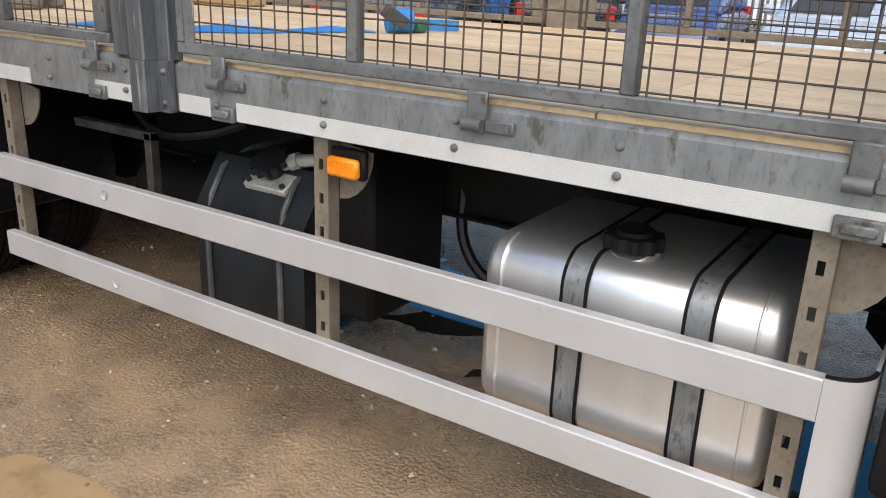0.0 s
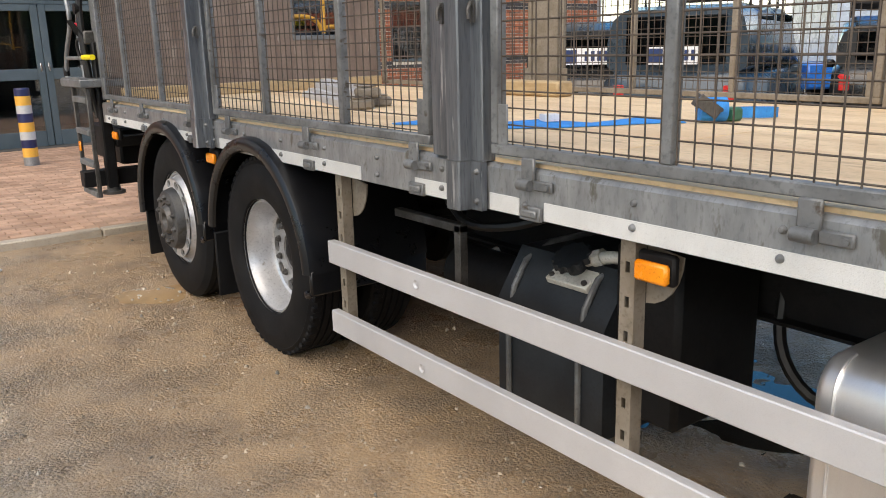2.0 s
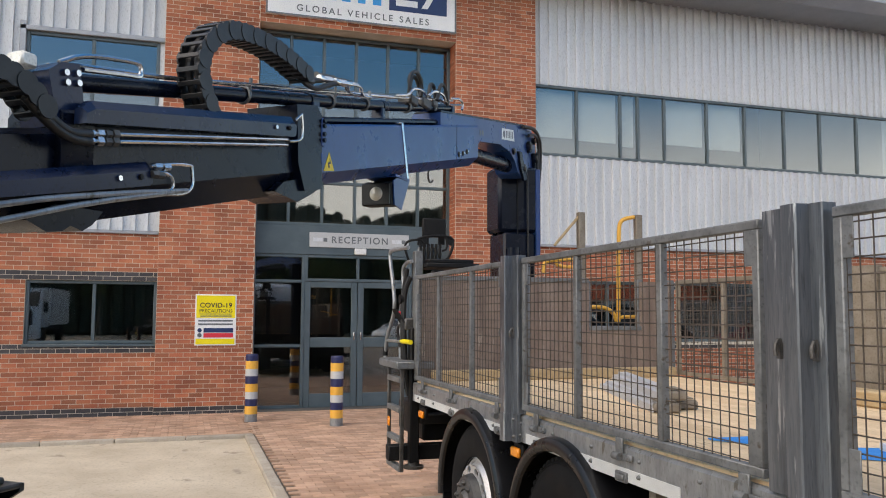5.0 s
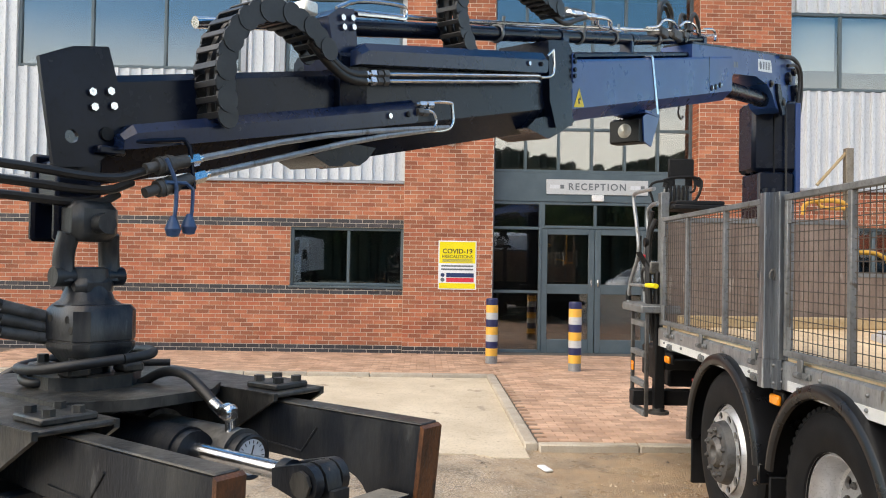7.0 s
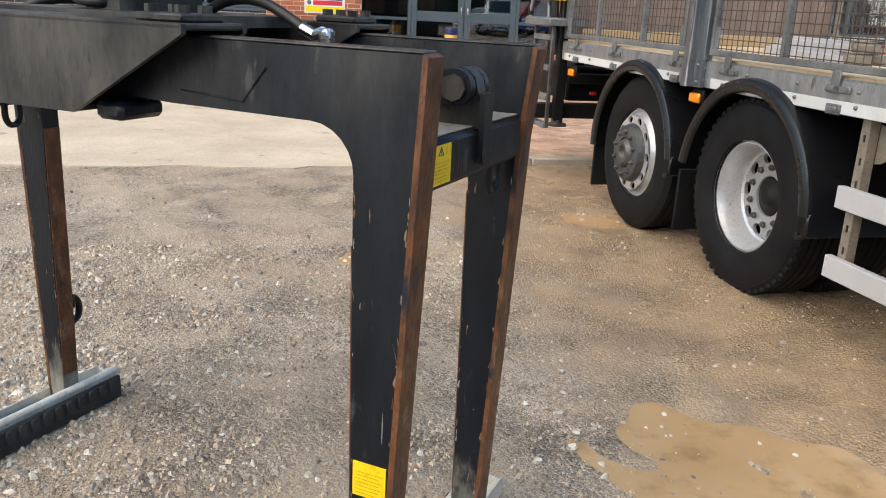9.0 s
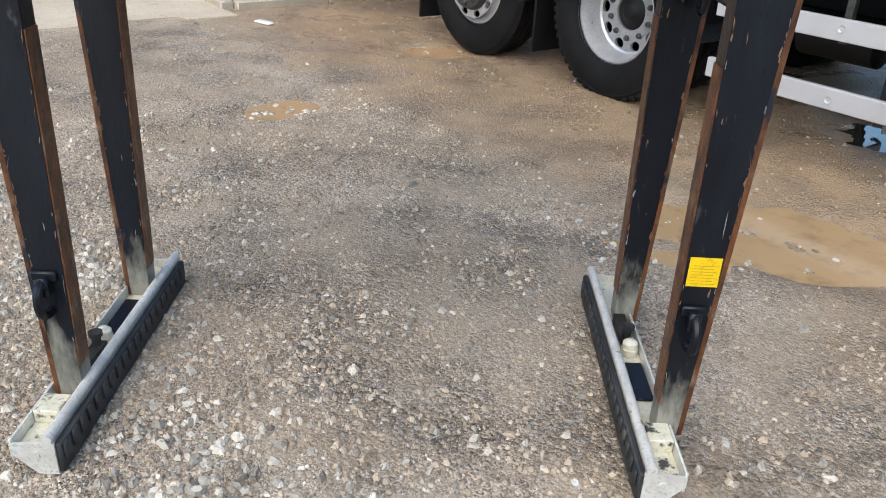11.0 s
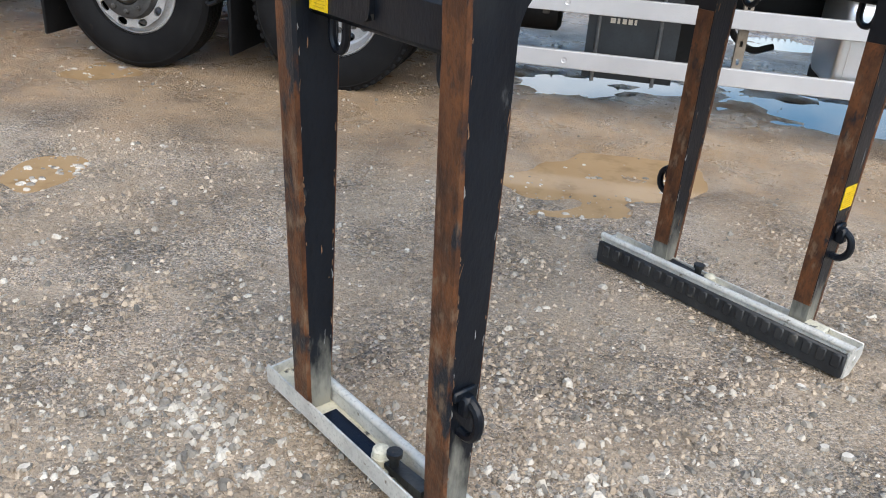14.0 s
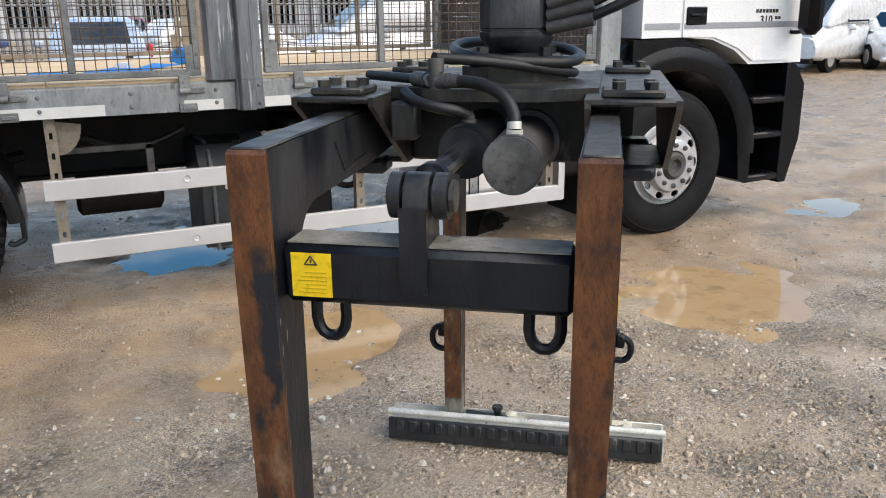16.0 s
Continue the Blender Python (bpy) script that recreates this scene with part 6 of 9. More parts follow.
def grab_leg(sx, y0, y1):
    """One side of a clamp arm: beam, knee and leaning leg, cut from thick plate, with a rusty outer wear face."""
    lean = 0.0 if y0 < 0 else -0.011 * sx
    out_, in_ = ([(a + lean, b) for a, b in side[sx]] for side in (LEG_OUT, LEG_IN))
    tx, GZ = LEG_TOP[sx]
    kx = in_[-1][0]
    pts = [(0.10, GZ), (tx, GZ)] + out_ + in_
    knee = [(kx - 0.088 + 0.088 * math.cos(radians(a)), 1.104 + 0.088 * math.sin(radians(a))) for a in range(0, 91, 15)]
    pts = pts + knee + [(0.30, 1.195), (0.10, 1.205)]
    s = Shape().prism([(sx * a, b) for a, b in pts], "y", y0, y1)
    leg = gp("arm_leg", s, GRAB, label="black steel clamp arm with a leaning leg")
    w = Shape()
    face = [(tx, GZ + 0.002), (tx + 0.010, GZ - 0.004)] + [(a + 0.011, b) for a, b in out_] + [(a - 0.001, b) for a, b in out_[::-1]]
    w.prism([(sx * a, b) for a, b in face], "y", y0 - 0.001, y1 + 0.001)
    gp("wear_face", w, RUST, leg, "rusty worn outer leg face")
    low = [(a, max(b, 0.16)) for a, b in in_]
    inner = Shape().prism([(sx * (a - 0.004), b) for a, b in low] + [(sx * (a + 0.001), b) for a, b in low[::-1]], "y", y0 + 0.002, y1 - 0.002)
    gp("inner_wear_face", inner, RUST, leg, "rusty worn inner leg face")
    top = Shape().box(*sorted((sx * 0.30, sx * tx)), y0 + 0.002, y1 - 0.002, GZ, GZ + 0.006, 0.003)
    gp("wear_strip", top, GRAB_DUST, leg, "dusty worn top strip")
    # bare flakes and scratches, most of them along the plate's edges
    for mt_, seed, count in ((CHIP, 1, 46), (CHIP_PALE, 2, 15)):
        rc, chips = random.Random(seed * 17 + int(1000 * (y0 + 2)) + 5 * sx), Shape()
        for k in range(count):
            z = 0.16 + 0.95 * rc.random()
            xo = out_[-1][0] + (out_[0][0] - out_[-1][0]) * (z - 0.07) / 1.04
            xi = in_[0][0] + (in_[-1][0] - in_[0][0]) * (z - 0.07) / 0.92
            u = rc.choice((0.012, 0.035, 0.955, 0.985, rc.uniform(0.1, 0.9)))
            x, hw, hh = xi + (xo - xi) * u, rc.uniform(0.0006, 0.0018), rc.uniform(0.002, 0.014) * (1 + 2.5 * (rc.random() > 0.88))
            x = min(max(x, xi + 0.003), xo - 0.003)
            tilt = rc.uniform(-0.25, 0.25) * hh
            ring = [(sx * (x - hw + tilt), z - hh * 0.5), (sx * (x + hw * 0.4), z - hh), (sx * (x + hw), z + hh * 0.2), (sx * (x + hw * 0.3 - tilt), z + hh), (sx * (x - hw * 0.8), z + hh * 0.4)]
            ya, yb = ((y0 - 0.0007, y0 + 0.0005), (y1 - 0.0005, y1 + 0.0007))[k % 2]
            chips.prism(ring, "y", ya, yb)
        tagged(gp("paint_chips", chips, mt_, leg, "bare scratches through the black paint", smooth=False), kind="stuff")
    gp("weld_bead", Shape().tube([(sx * 0.33, y0 - 0.0005, 1.22), (sx * 0.47, y0 - 0.0005, 1.213), (sx * 0.52, y0 - 0.0005, 1.275)], 0.003, 6), GRAB, leg)
    return leg


def eye_ring(c, out, label="black steel lashing eye"):
    """A D shaped eye plate standing out from a leg along out (x, y)."""
    s = Shape()
    n = 14
    o = Vector((out[0], out[1], 0)).normalized()
    side = Vector((-o.y, o.x, 0))
    path = [(0.0, 0.042), (0.026, 0.044), (0.047, 0.029), (0.054, 0.0), (0.047, -0.029), (0.026, -0.044), (0.0, -0.042)]
    s.tube([Vector(c) + o * a + Vector((0, 0, b)) for a, b in path], 0.0115, 8, 1)
    return s


ARM_AT = {-1: (0.0285, 0.033, -0.013), 1: (-0.0165, -0.006, 0.0)}


def ga(name, s, mat, parent=grab, label="", angle=38, smooth=True):
    """A part of the clamp arm on side sx."""
    return part(name, s, mat, parent, label, m=G0 @ Matrix.Translation(ARM_AT[sx]), angle=angle, smooth=smooth)


legs = {}
for sx in (-1, 1):
    dy = ARM_AT[sx][1]
    (yn0, yn1), (yf0, yf1) = [(a - dy, b - dy) for a, b in LEG_Y[sx]]
    for k, (y0, y1) in enumerate(LEG_Y[sx]):
        legs[sx, k] = grab_leg(sx, y0, y1)
    bar = Shape().box(*sorted((sx * 0.735, sx * 0.828)), yn1 - 0.002, yf0 + 0.002, 1.074, 1.170, 0.012)
    cb_ = ga("cross_bar", bar, GRAB, label="black steel cross bar between the legs")
    ga("bar_top", Shape().box(*sorted((sx * 0.745, sx * 0.818)), yn1 + 0.008, yf0 - 0.008, 1.1705, 1.1725), PALE_DUST, cb_, smooth=False)
    lug = Shape()
    pts = [(sx * 0.735, 1.165), (sx * 0.742, 1.22)] + [(sx * (0.785 + 0.037 * math.cos(radians(a))), 1.245 + 0.037 * math.sin(radians(a))) for a in range(180, -30, -30)] + [(sx * 0.832, 1.20), (sx * 0.836, 1.11), (sx * 0.829, 1.10), (sx * 0.829, 1.168)]
    lug.prism(pts, "y", -0.037, 0.001)
    lg_ = ga("lug", lug, GRAB_DUST, cb_, "rounded lug for the cylinder rod")
    ga("lug_plate", Shape().prism([(-0.039, 1.118), (-0.034, 1.103), (-0.026, 1.097), (-0.010, 1.097), (-0.002, 1.103), (0.003, 1.118), (0.003, 1.235), (-0.039, 1.235)], "x", *sorted((sx * 0.829, sx * 0.841))), GRAB, cb_)
    ga("lug_foot", Shape().prism([(sx * 0.70, 1.1705), (sx * 0.742, 1.1705), (sx * 0.742, 1.215)], "y", -0.030, -0.006), GRAB, lg_)
    fk = Shape()
    for q0, q1 in ((-0.064, -0.043), (0.007, 0.026)):
        fk.prism([(sx * 0.70, 1.228)] + [(sx * (0.785 + 0.036 * math.cos(radians(a))), 1.245 + 0.036 * math.sin(radians(a))) for a in range(-100, 101, 20)] + [(sx * 0.70, 1.262)], "y", q0, q1)
    ga("rod_fork", fk, GRAB, cb_, "dark fork of the cylinder rod")
    ga("pin", Shape().cyl((sx * 0.785, -0.070, 1.245), (sx * 0.785, 0.032, 1.245), 0.019, n=16).cyl((sx * 0.785, -0.074, 1.245), (sx * 0.785, -0.066, 1.245), 0.026, n=8), GRAB_DUST, cb_)
    # label plates on the bar and lower leg
    xl = sx * 0.8285
    ly = (0.115, 0.180) if sx < 0 else (-0.250, -0.163)
    lab = Shape().box(*sorted((xl, xl + sx * 0.002)), ly[0], ly[1], 1.087, 1.158)
    lb = ga("label_plate", lab, YELLOW, cb_, "yellow warning label plate", smooth=False)
    ink, sign = Shape(), Shape()
    x2 = sorted((xl + sx * 0.002, xl + sx * 0.003))
    for k in range(6):
        ink.box(*x2, ly[0] + 0.008, ly[1] - 0.010 - 0.006 * (k % 3), 1.094 + k * 0.0065, 1.0945 + k * 0.0065)
    yc = (ly[0] + ly[1]) / 2
    for p, q in (((-0.010, 1.140), (0.010, 1.140)), ((-0.010, 1.140), (0.0, 1.154)), ((0.010, 1.140), (0.0, 1.154)), ((0.0, 1.143), (0.0, 1.149))):
        sign.cyl((x2[0], yc + p[0], p[1]), (x2[0], yc + q[0], q[1]), 0.0011, n=5)
    ga("label_print", ink, FAINT, cb_, "faint printed bars", smooth=False)
    ga("label_sign", sign, INK, cb_, "small dark warning sign", smooth=False)
    # hanging eyes under the bar
    for yy in (yn1 + 0.045, yf0 - 0.065):
        e = Shape().tube([(sx * 0.79, yy - 0.024, 1.07), (sx * 0.79, yy - 0.025, 1.03), (sx * 0.79, yy - 0.012, 1.008), (sx * 0.79, yy + 0.012, 1.008), (sx * 0.79, yy + 0.025, 1.03), (sx * 0.79, yy + 0.024, 1.07)], 0.0095, 8, 1)
        ga("hanging_eye", e, GRAB, cb_, "black steel hanging eye")
    # eyes low on the legs
    ex = 0.79 if sx < 0 else 0.757
    for k, (yo, out) in enumerate(((yn0, -1), (yf1, 1))):
        ga("lashing_eye", eye_ring((sx * ex, yo, 0.375), (0.0, out)), GRAB, legs[sx, k], "black steel lashing eye")
        ga("eye_clip", Shape().box(*sorted((sx * ex - 0.03, sx * ex + 0.03)), *sorted((yo, yo + out * 0.012)), 0.415, 0.44, 0.004).box(sx * ex - 0.015, sx * ex + 0.015, *sorted((yo, yo + out * 0.03)), 0.38, 0.43, 0.006), GRAB, legs[sx, k])
    # lower label
    if sx > 0:
        yl = yn0
        ga("label_plate", Shape().box(0.7265, 0.7975, yl - 0.002, yl, 0.489, 0.561), YELLOW, legs[1, 0], "yellow warning label plate", smooth=False)
        ink = Shape()
        for k in range(7):
            ink.box(0.7335, 0.7895 - 0.006 * (k % 2), yl - 0.003, yl - 0.002, 0.496 + k * 0.0075, 0.4965 + k * 0.0075)
        ga("label_print", ink, FAINT, legs[1, 0], smooth=False)
    # clamp shoe: channel, white top rail and ribbed rubber
    r0, r1 = (0.702, 0.727) if sx < 0 else (0.648, 0.672)
    e1, ya_, yb_ = (0.804, -0.494, 0.437) if sx < 0 else (0.744, -0.496, 0.478)
    pad = Shape().box(*sorted((sx * (r1 - 0.004), sx * (e1 - 0.005))), ya_ + 0.008, yb_ - 0.01, 0.05, 0.068, 0.003)
    gp_pad = gp("clamp_shoe", pad, PAD_DIRT, label="cream stained clamp shoe channel at the foot of the legs")
    gp("outer_lip", Shape().box(*sorted((sx * (e1 - 0.006), sx * e1)), ya_, yb_ - 0.004, 0.044, 0.100, 0.002), PAD_ALU, gp_pad, "pale worn outer lip of the shoe")
    gp("top_rail", Shape().tube([(sx * (r0 + 0.012), ya_ - 0.004, 0.106), (sx * (r0 + 0.012), yb_, 0.106)], 0.0125, 14).box(*sorted((sx * (r0 + 0.004), sx * (r1 - 0.004))), ya_ + 0.002, yb_ - 0.004, 0.05, 0.104, 0.003), PAD_ALU, gp_pad, "white round shoe rail")
    gp("shoe_base", Shape().prism([(sx * (r0 + 0.004), 0.004), (sx * (r1 + 0.012), 0.004), (sx * (e1 - 0.004), 0.046), (sx * (r0 + 0.004), 0.049)], "y", ya_ + 0.012, yb_ - 0.012), GRAB_DUST, gp_pad)
    for q0, q1 in ((ya_ - 0.001, ya_ + 0.006), (yb_ - 0.010, yb_ - 0.003)):
        gp("end_plate", Shape().prism([(sx * (r0 - 0.002), 0.006), (sx * (r1 + 0.02), 0.006), (sx * e1, 0.06), (sx * e1, 0.088), (sx * (r0 - 0.002), 0.096)], "y", q0, q1).cyl((sx * (r1 + 0.02), q0 - 0.003, 0.06), (sx * (r1 + 0.02), q1 + 0.003, 0.06), 0.011, n=12), PAD_ALU, gp_pad)
    gp("rubber_pad", Shape().box(*sorted((sx * (r0 - 0.014), sx * (r0 + 0.003))), ya_ + 0.004, yb_ - 0.004, 0.006, 0.090, 0.005), PAD_RUBBER, gp_pad, "ribbed black rubber gripping pad")
    for k in range(20):
        yy = ya_ + 0.014 + k * (yb_ - ya_ - 0.03) / 20
        gp("rubber_rib", Shape().box(*sorted((sx * (r0 - 0.021), sx * (r0 - 0.012))), yy, yy + 0.030, 0.040, 0.086, 0.004), PAD_RUBBER, gp_pad)
    xm = (r1 + e1) / 2
    # a swinging link from the far leg to the pivot bolt, its pale lock nut and the glossy seat plate
    yb = 0.085 * sx
    gp("pivot_link", Shape().prism([(sx * 0.20, 0.070), (sx * 0.20, 0.104), (yb - sx * 0.02, 0.094), (yb - sx * 0.02, 0.082)], "x", *sorted((sx * (xm - 0.020), sx * (xm + 0.014)))), GRAB_DUST, gp_pad, "dark swinging pivot link")
    gp("pivot_plate", Shape().box(*sorted((sx * (xm - 0.024), sx * (xm + 0.026))), *((-0.03, 0.19) if sx < 0 else (-0.19, -0.02)), 0.069, 0.078, 0.003), CRANE_BLACK, gp_pad, "glossy black pivot plate")
    gp("pivot_bolt", Shape().cyl((sx * xm, yb, 0.068), (sx * xm, yb, 0.128), 0.0125, n=14).cyl((sx * xm, yb, 0.122), (sx * xm, yb, 0.134), 0.019, n=16), GRAB_DUST, gp_pad)
    gp("lock_nut", Shape().lathe([(0.0, 0.118), (0.013, 0.116), (0.021, 0.108), (0.022, 0.092), (0.024, 0.090), (0.024, 0.068)], (sx * xm, yb - sx * 0.05, 0), "z", 18), PAD_DIRT, gp_pad, "cream stained lock nut")
    gp("foot_block", Shape().box(*sorted((sx * (r1 + 0.004), sx * (e1 - 0.008))), yn0 - 0.075, yn0 - 0.004, 0.068, 0.104, 0.003), PAD_DIRT, gp_pad, "cream worn foot block")

# centre: two sleeves, deck plates, cylinders
for sgn, y0, y1 in ((-1, -0.393, -0.216), (1, 0.188, 0.357)):
    t = 0.012
    cut = [(-0.40, 1.342), (0.40, 1.342), (0.40, 1.325), (0.13, 1.168), (-0.13, 1.168), (-0.40, 1.325)]
    s = Shape().prism(cut, "y", y0, y0 + t).prism(cut, "y", y1 - t, y1)
    s.box(-0.40, 0.40, y0, y1, 1.330, 1.3425, 0.004).box(-0.13, 0.13, y0 + t, y1 - t, 1.168, 1.180, 0.003)
    sl = gp("sleeve", s, GRAB_DUST, label="dusty black sliding sleeve")
    for xx in (-0.32, 0.32):
        bp = gp("bolt_plate", Shape().box(xx - 0.055, xx + 0.055, y0 + 0.03, y1 - 0.03, 1.3425, 1.358, 0.004), GRAB_DUST, sl)
        for a in (-0.035, 0.035):
            for b in (0.055, 0.115):
                gp("bolt", Shape().cyl((xx + a, y0 + b, 1.358), (xx + a, y0 + b, 1.372), 0.013, n=6), GRAB_DUST, sl)
    for xw in (0.15, -0.22):
        gp("wedge", Shape().box(xw, xw + 0.07, y0 + 0.03, y1 - 0.03, 1.155, 1.19, 0.01), GRAB, sl)
dk = Shape().prism([(-0.26, -0.24), (0.20, -0.24), (0.28, -0.10), (0.28, 0.10), (0.20, 0.19), (-0.26, 0.19), (-0.32, 0.08), (-0.32, -0.12)], "z", 1.328, 1.352)
gp("deck_plate", dk, GRAB_DUST, label="dusty top plate under the rotator")
gp("centre_box", Shape().box(-0.10, 0.10, -0.235, 0.187, 1.17, 1.327, 0.006), GRAB)
for sx, yc in ((-1, 0.014), (1, -0.022)):
    y2 = yc
    s = Shape().cyl((sx * -0.05, y2, 1.235), (sx * 0.36, y2, 1.235), 0.056, n=26)
    cy = gp("clamp_cylinder", s, GRAB, label="dusty hydraulic clamp cylinder")
    gp("gland", Shape().cyl((sx * 0.36, y2, 1.235), (sx * 0.385, y2, 1.235), 0.050, n=26), GRAB, cy)
    gp("rod", Shape().cyl((sx * 0.385, y2, 1.242), (sx * 0.73, y2, 1.242), 0.019, n=16), STEEL, cy, "bright chromed piston rod")
    gp("rod_end", Shape().cyl((sx * 0.665, yc, 1.240), (sx * 0.69, yc, 1.240), 0.030, n=18), GRAB, cy)
for sx, yc in ((-1, -0.088), (1, 0.072)):
    s = Shape().cyl((0.0, yc, 1.222), (sx * 0.43, yc, 1.222), 0.058, n=28).cyl((sx * 0.10, yc, 1.222), (sx * 0.13, yc, 1.222), 0.07, n=28)
    ac = gp("accumulator", s, BARREL, label="round ended hydraulic cylinder barrel")
    if sx > 0:
        gp("gauge", Shape().cyl((0.43, yc, 1.222), (0.455, yc, 1.222), 0.050, n=26).lathe([(0.050, 0.462), (0.046, 0.464), (0.040, 0.458), (0.038, 0.430)], (0, yc, 1.222), "x", 26), GRAB, ac)
        gp("gauge_face", Shape().cyl((0.456, yc, 1.222), (0.458, yc, 1.222), 0.040, n=26), SIGN_WHITE, ac, "white pressure gauge face")
        gd = Shape()
        for k in range(15):
            a = radians(-60 + k * 20)
            p0 = (0.459, yc + 0.030 * math.cos(a), 1.222 + 0.030 * math.sin(a))
            p1 = (0.459, yc + 0.037 * math.cos(a), 1.222 + 0.037 * math.sin(a))
            gd.cyl(p0, p1, 0.001, n=4)
        gd.cyl((0.4595, yc - 0.004, 1.214), (0.4595, yc + 0.006, 1.248), 0.0018, n=5)
        gp("gauge_needle", gd, INK, ac)
    gp("end_cap", Shape().cyl((sx * 0.43, yc, 1.222), (sx * 0.436, yc, 1.222), 0.054, n=28) if sx < 0 else Shape().cyl((0.425, yc, 1.222), (0.43, yc, 1.222), 0.06, n=28), BARREL, ac)


def hose(name, pts, r, parent, mat=HOSE, m=None):
    return part(name, Shape().tube(pts, r, 10, 2), mat, parent, "black rubber hydraulic hose", m=m)


hose("hose", [(0.035, 0.005, 1.336), (0.06, 0.05, 1.345), (0.12, 0.075, 1.385), (0.21, 0.075, 1.388), (0.29, 0.068, 1.355), (0.345, 0.062, 1.325)], 0.0125, grab, m=G0)
hose("hose", [(-0.30, 0.075, 1.365), (-0.33, -0.004, 1.369), (-0.37, -0.060, 1.350), (-0.395, -0.086, 1.318), (-0.405, -0.088, 1.285)], 0.0125, grab, m=G0)
hose("hose", [(-0.30, 0.150, 1.345), (-0.345, 0.120, 1.330), (-0.365, 0.075, 1.322), (-0.355, 0.030, 1.314), (-0.335, 0.012, 1.30)], 0.0115, grab, m=G0)
hose("hose", [(-0.29, 0.09, 1.412), (-0.20, 0.017, 1.402), (-0.17, -0.077, 1.390), (-0.12, -0.15, 1.376), (-0.05, -0.187, 1.367), (0.0, -0.162, 1.366), (-0.02, -0.11, 1.367)], 0.0115, grab, m=G0)
hose("hose", [(-0.13, 0.275, 1.366), (-0.24, 0.137, 1.366), (-0.29, 0.09, 1.366)], 0.0105, grab, m=G0)
for pts, mt_ in (([(0.045, -0.02, 1.332), (0.035, 0.005, 1.336), (0.05, 0.035, 1.342)], STEEL), ([(0.335, 0.063, 1.33), (0.375, 0.059, 1.315), (0.396, 0.056, 1.322)], STEEL),
                 ([(-0.402, -0.087, 1.30), (-0.405, -0.088, 1.286), (-0.405, -0.088, 1.270)], PAD_ALU), ([(-0.34, 0.015, 1.304), (-0.335, 0.012, 1.295), (-0.335, 0.012, 1.280)], HUB),
                 ([(-0.30, 0.084, 1.352), (-0.30, 0.084, 1.385), (-0.30, 0.084, 1.412)], HUB), ([(-0.295, 0.095, 1.366), (-0.27, 0.108, 1.366), (-0.235, 0.142, 1.366)], HUB), ([(-0.318, 0.035, 1.369), (-0.312, 0.055, 1.368), (-0.302, 0.080, 1.366)], HUB)):
    gp("hose_fitting", Shape().cyl(pts[0], pts[1], 0.014, n=12).cyl(pts[1], pts[2], 0.0165, n=12), mt_, label="bright hose end fitting" if mt_ is STEEL else "dirty hose end fitting")
gp("valve_block", Shape().box(-0.335, -0.275, 0.12, 0.175, 1.25, 1.327, 0.006).cyl((-0.336, 0.148, 1.285), (-0.340, 0.148, 1.285), 0.009, n=12), GRAB_DUST, label="small dirty valve block under the plate")
gp("elbow", Shape().box(0.385, 0.418, 0.040, 0.072, 1.298, 1.334, 0.007).cyl((0.402, 0.058, 1.270), (0.402, 0.058, 1.300), 0.012, n=12), STEEL, label="bright hydraulic elbow on the barrel")

# rotator
RC = (-0.015, -0.048)
rot = thing("rotator", G0 @ pose(RC[0], RC[1], 1.352), "black hydraulic rotator linking the crane to the grab", "rotator")


def rp(name, s, mat, label="", parent=rot):
    return part(name, s, mat, parent, label, m=G0)


rp("base_flange", Shape().prism([(RC[0] + 0.13 * math.cos(radians(a)), RC[1] + 0.13 * math.sin(radians(a))) for a in range(22, 382, 45)], "z", 1.352, 1.382), GRAB_DUST)
for k in range(4):
    a = radians(45 + 90 * k)
    fb = Shape().box(RC[0] + 0.10 * math.cos(a) - 0.028, RC[0] + 0.10 * math.cos(a) + 0.028, RC[1] + 0.10 * math.sin(a) - 0.028, RC[1] + 0.10 * math.sin(a) + 0.028, 1.382, 1.405, 0.006)
    fb.cyl((RC[0] + 0.10 * math.cos(a), RC[1] + 0.10 * math.sin(a), 1.405), (RC[0] + 0.10 * math.cos(a), RC[1] + 0.10 * math.sin(a), 1.425), 0.014, n=6)
    rp("clamp_lug", fb, GRAB_DUST)



def ring8(hx, hy, c, z):
    """An oblong with cut corners round the rotator's axis at height z."""
    return [(RC[0] + 0.02 + x, RC[1] + y, z) for x, y in ((hx, hy - c), (hx - c, hy), (-hx + c, hy), (-hx, hy - c), (-hx, -hy + c), (-hx + c, -hy), (hx - c, -hy), (hx, -hy + c))]


def stack8(levels):
    s = Shape()
    for lv in levels:
        s.v += ring8(*lv)
    m = len(levels)
    s.f = [(8 * a + i, 8 * a + (i + 1) % 8, 8 * a + 8 + (i + 1) % 8, 8 * a + 8 + i) for a in range(m - 1) for i in range(8)]
    s.f += [tuple(range(8))[::-1], tuple(range(8 * m - 8, 8 * m))]
    return s


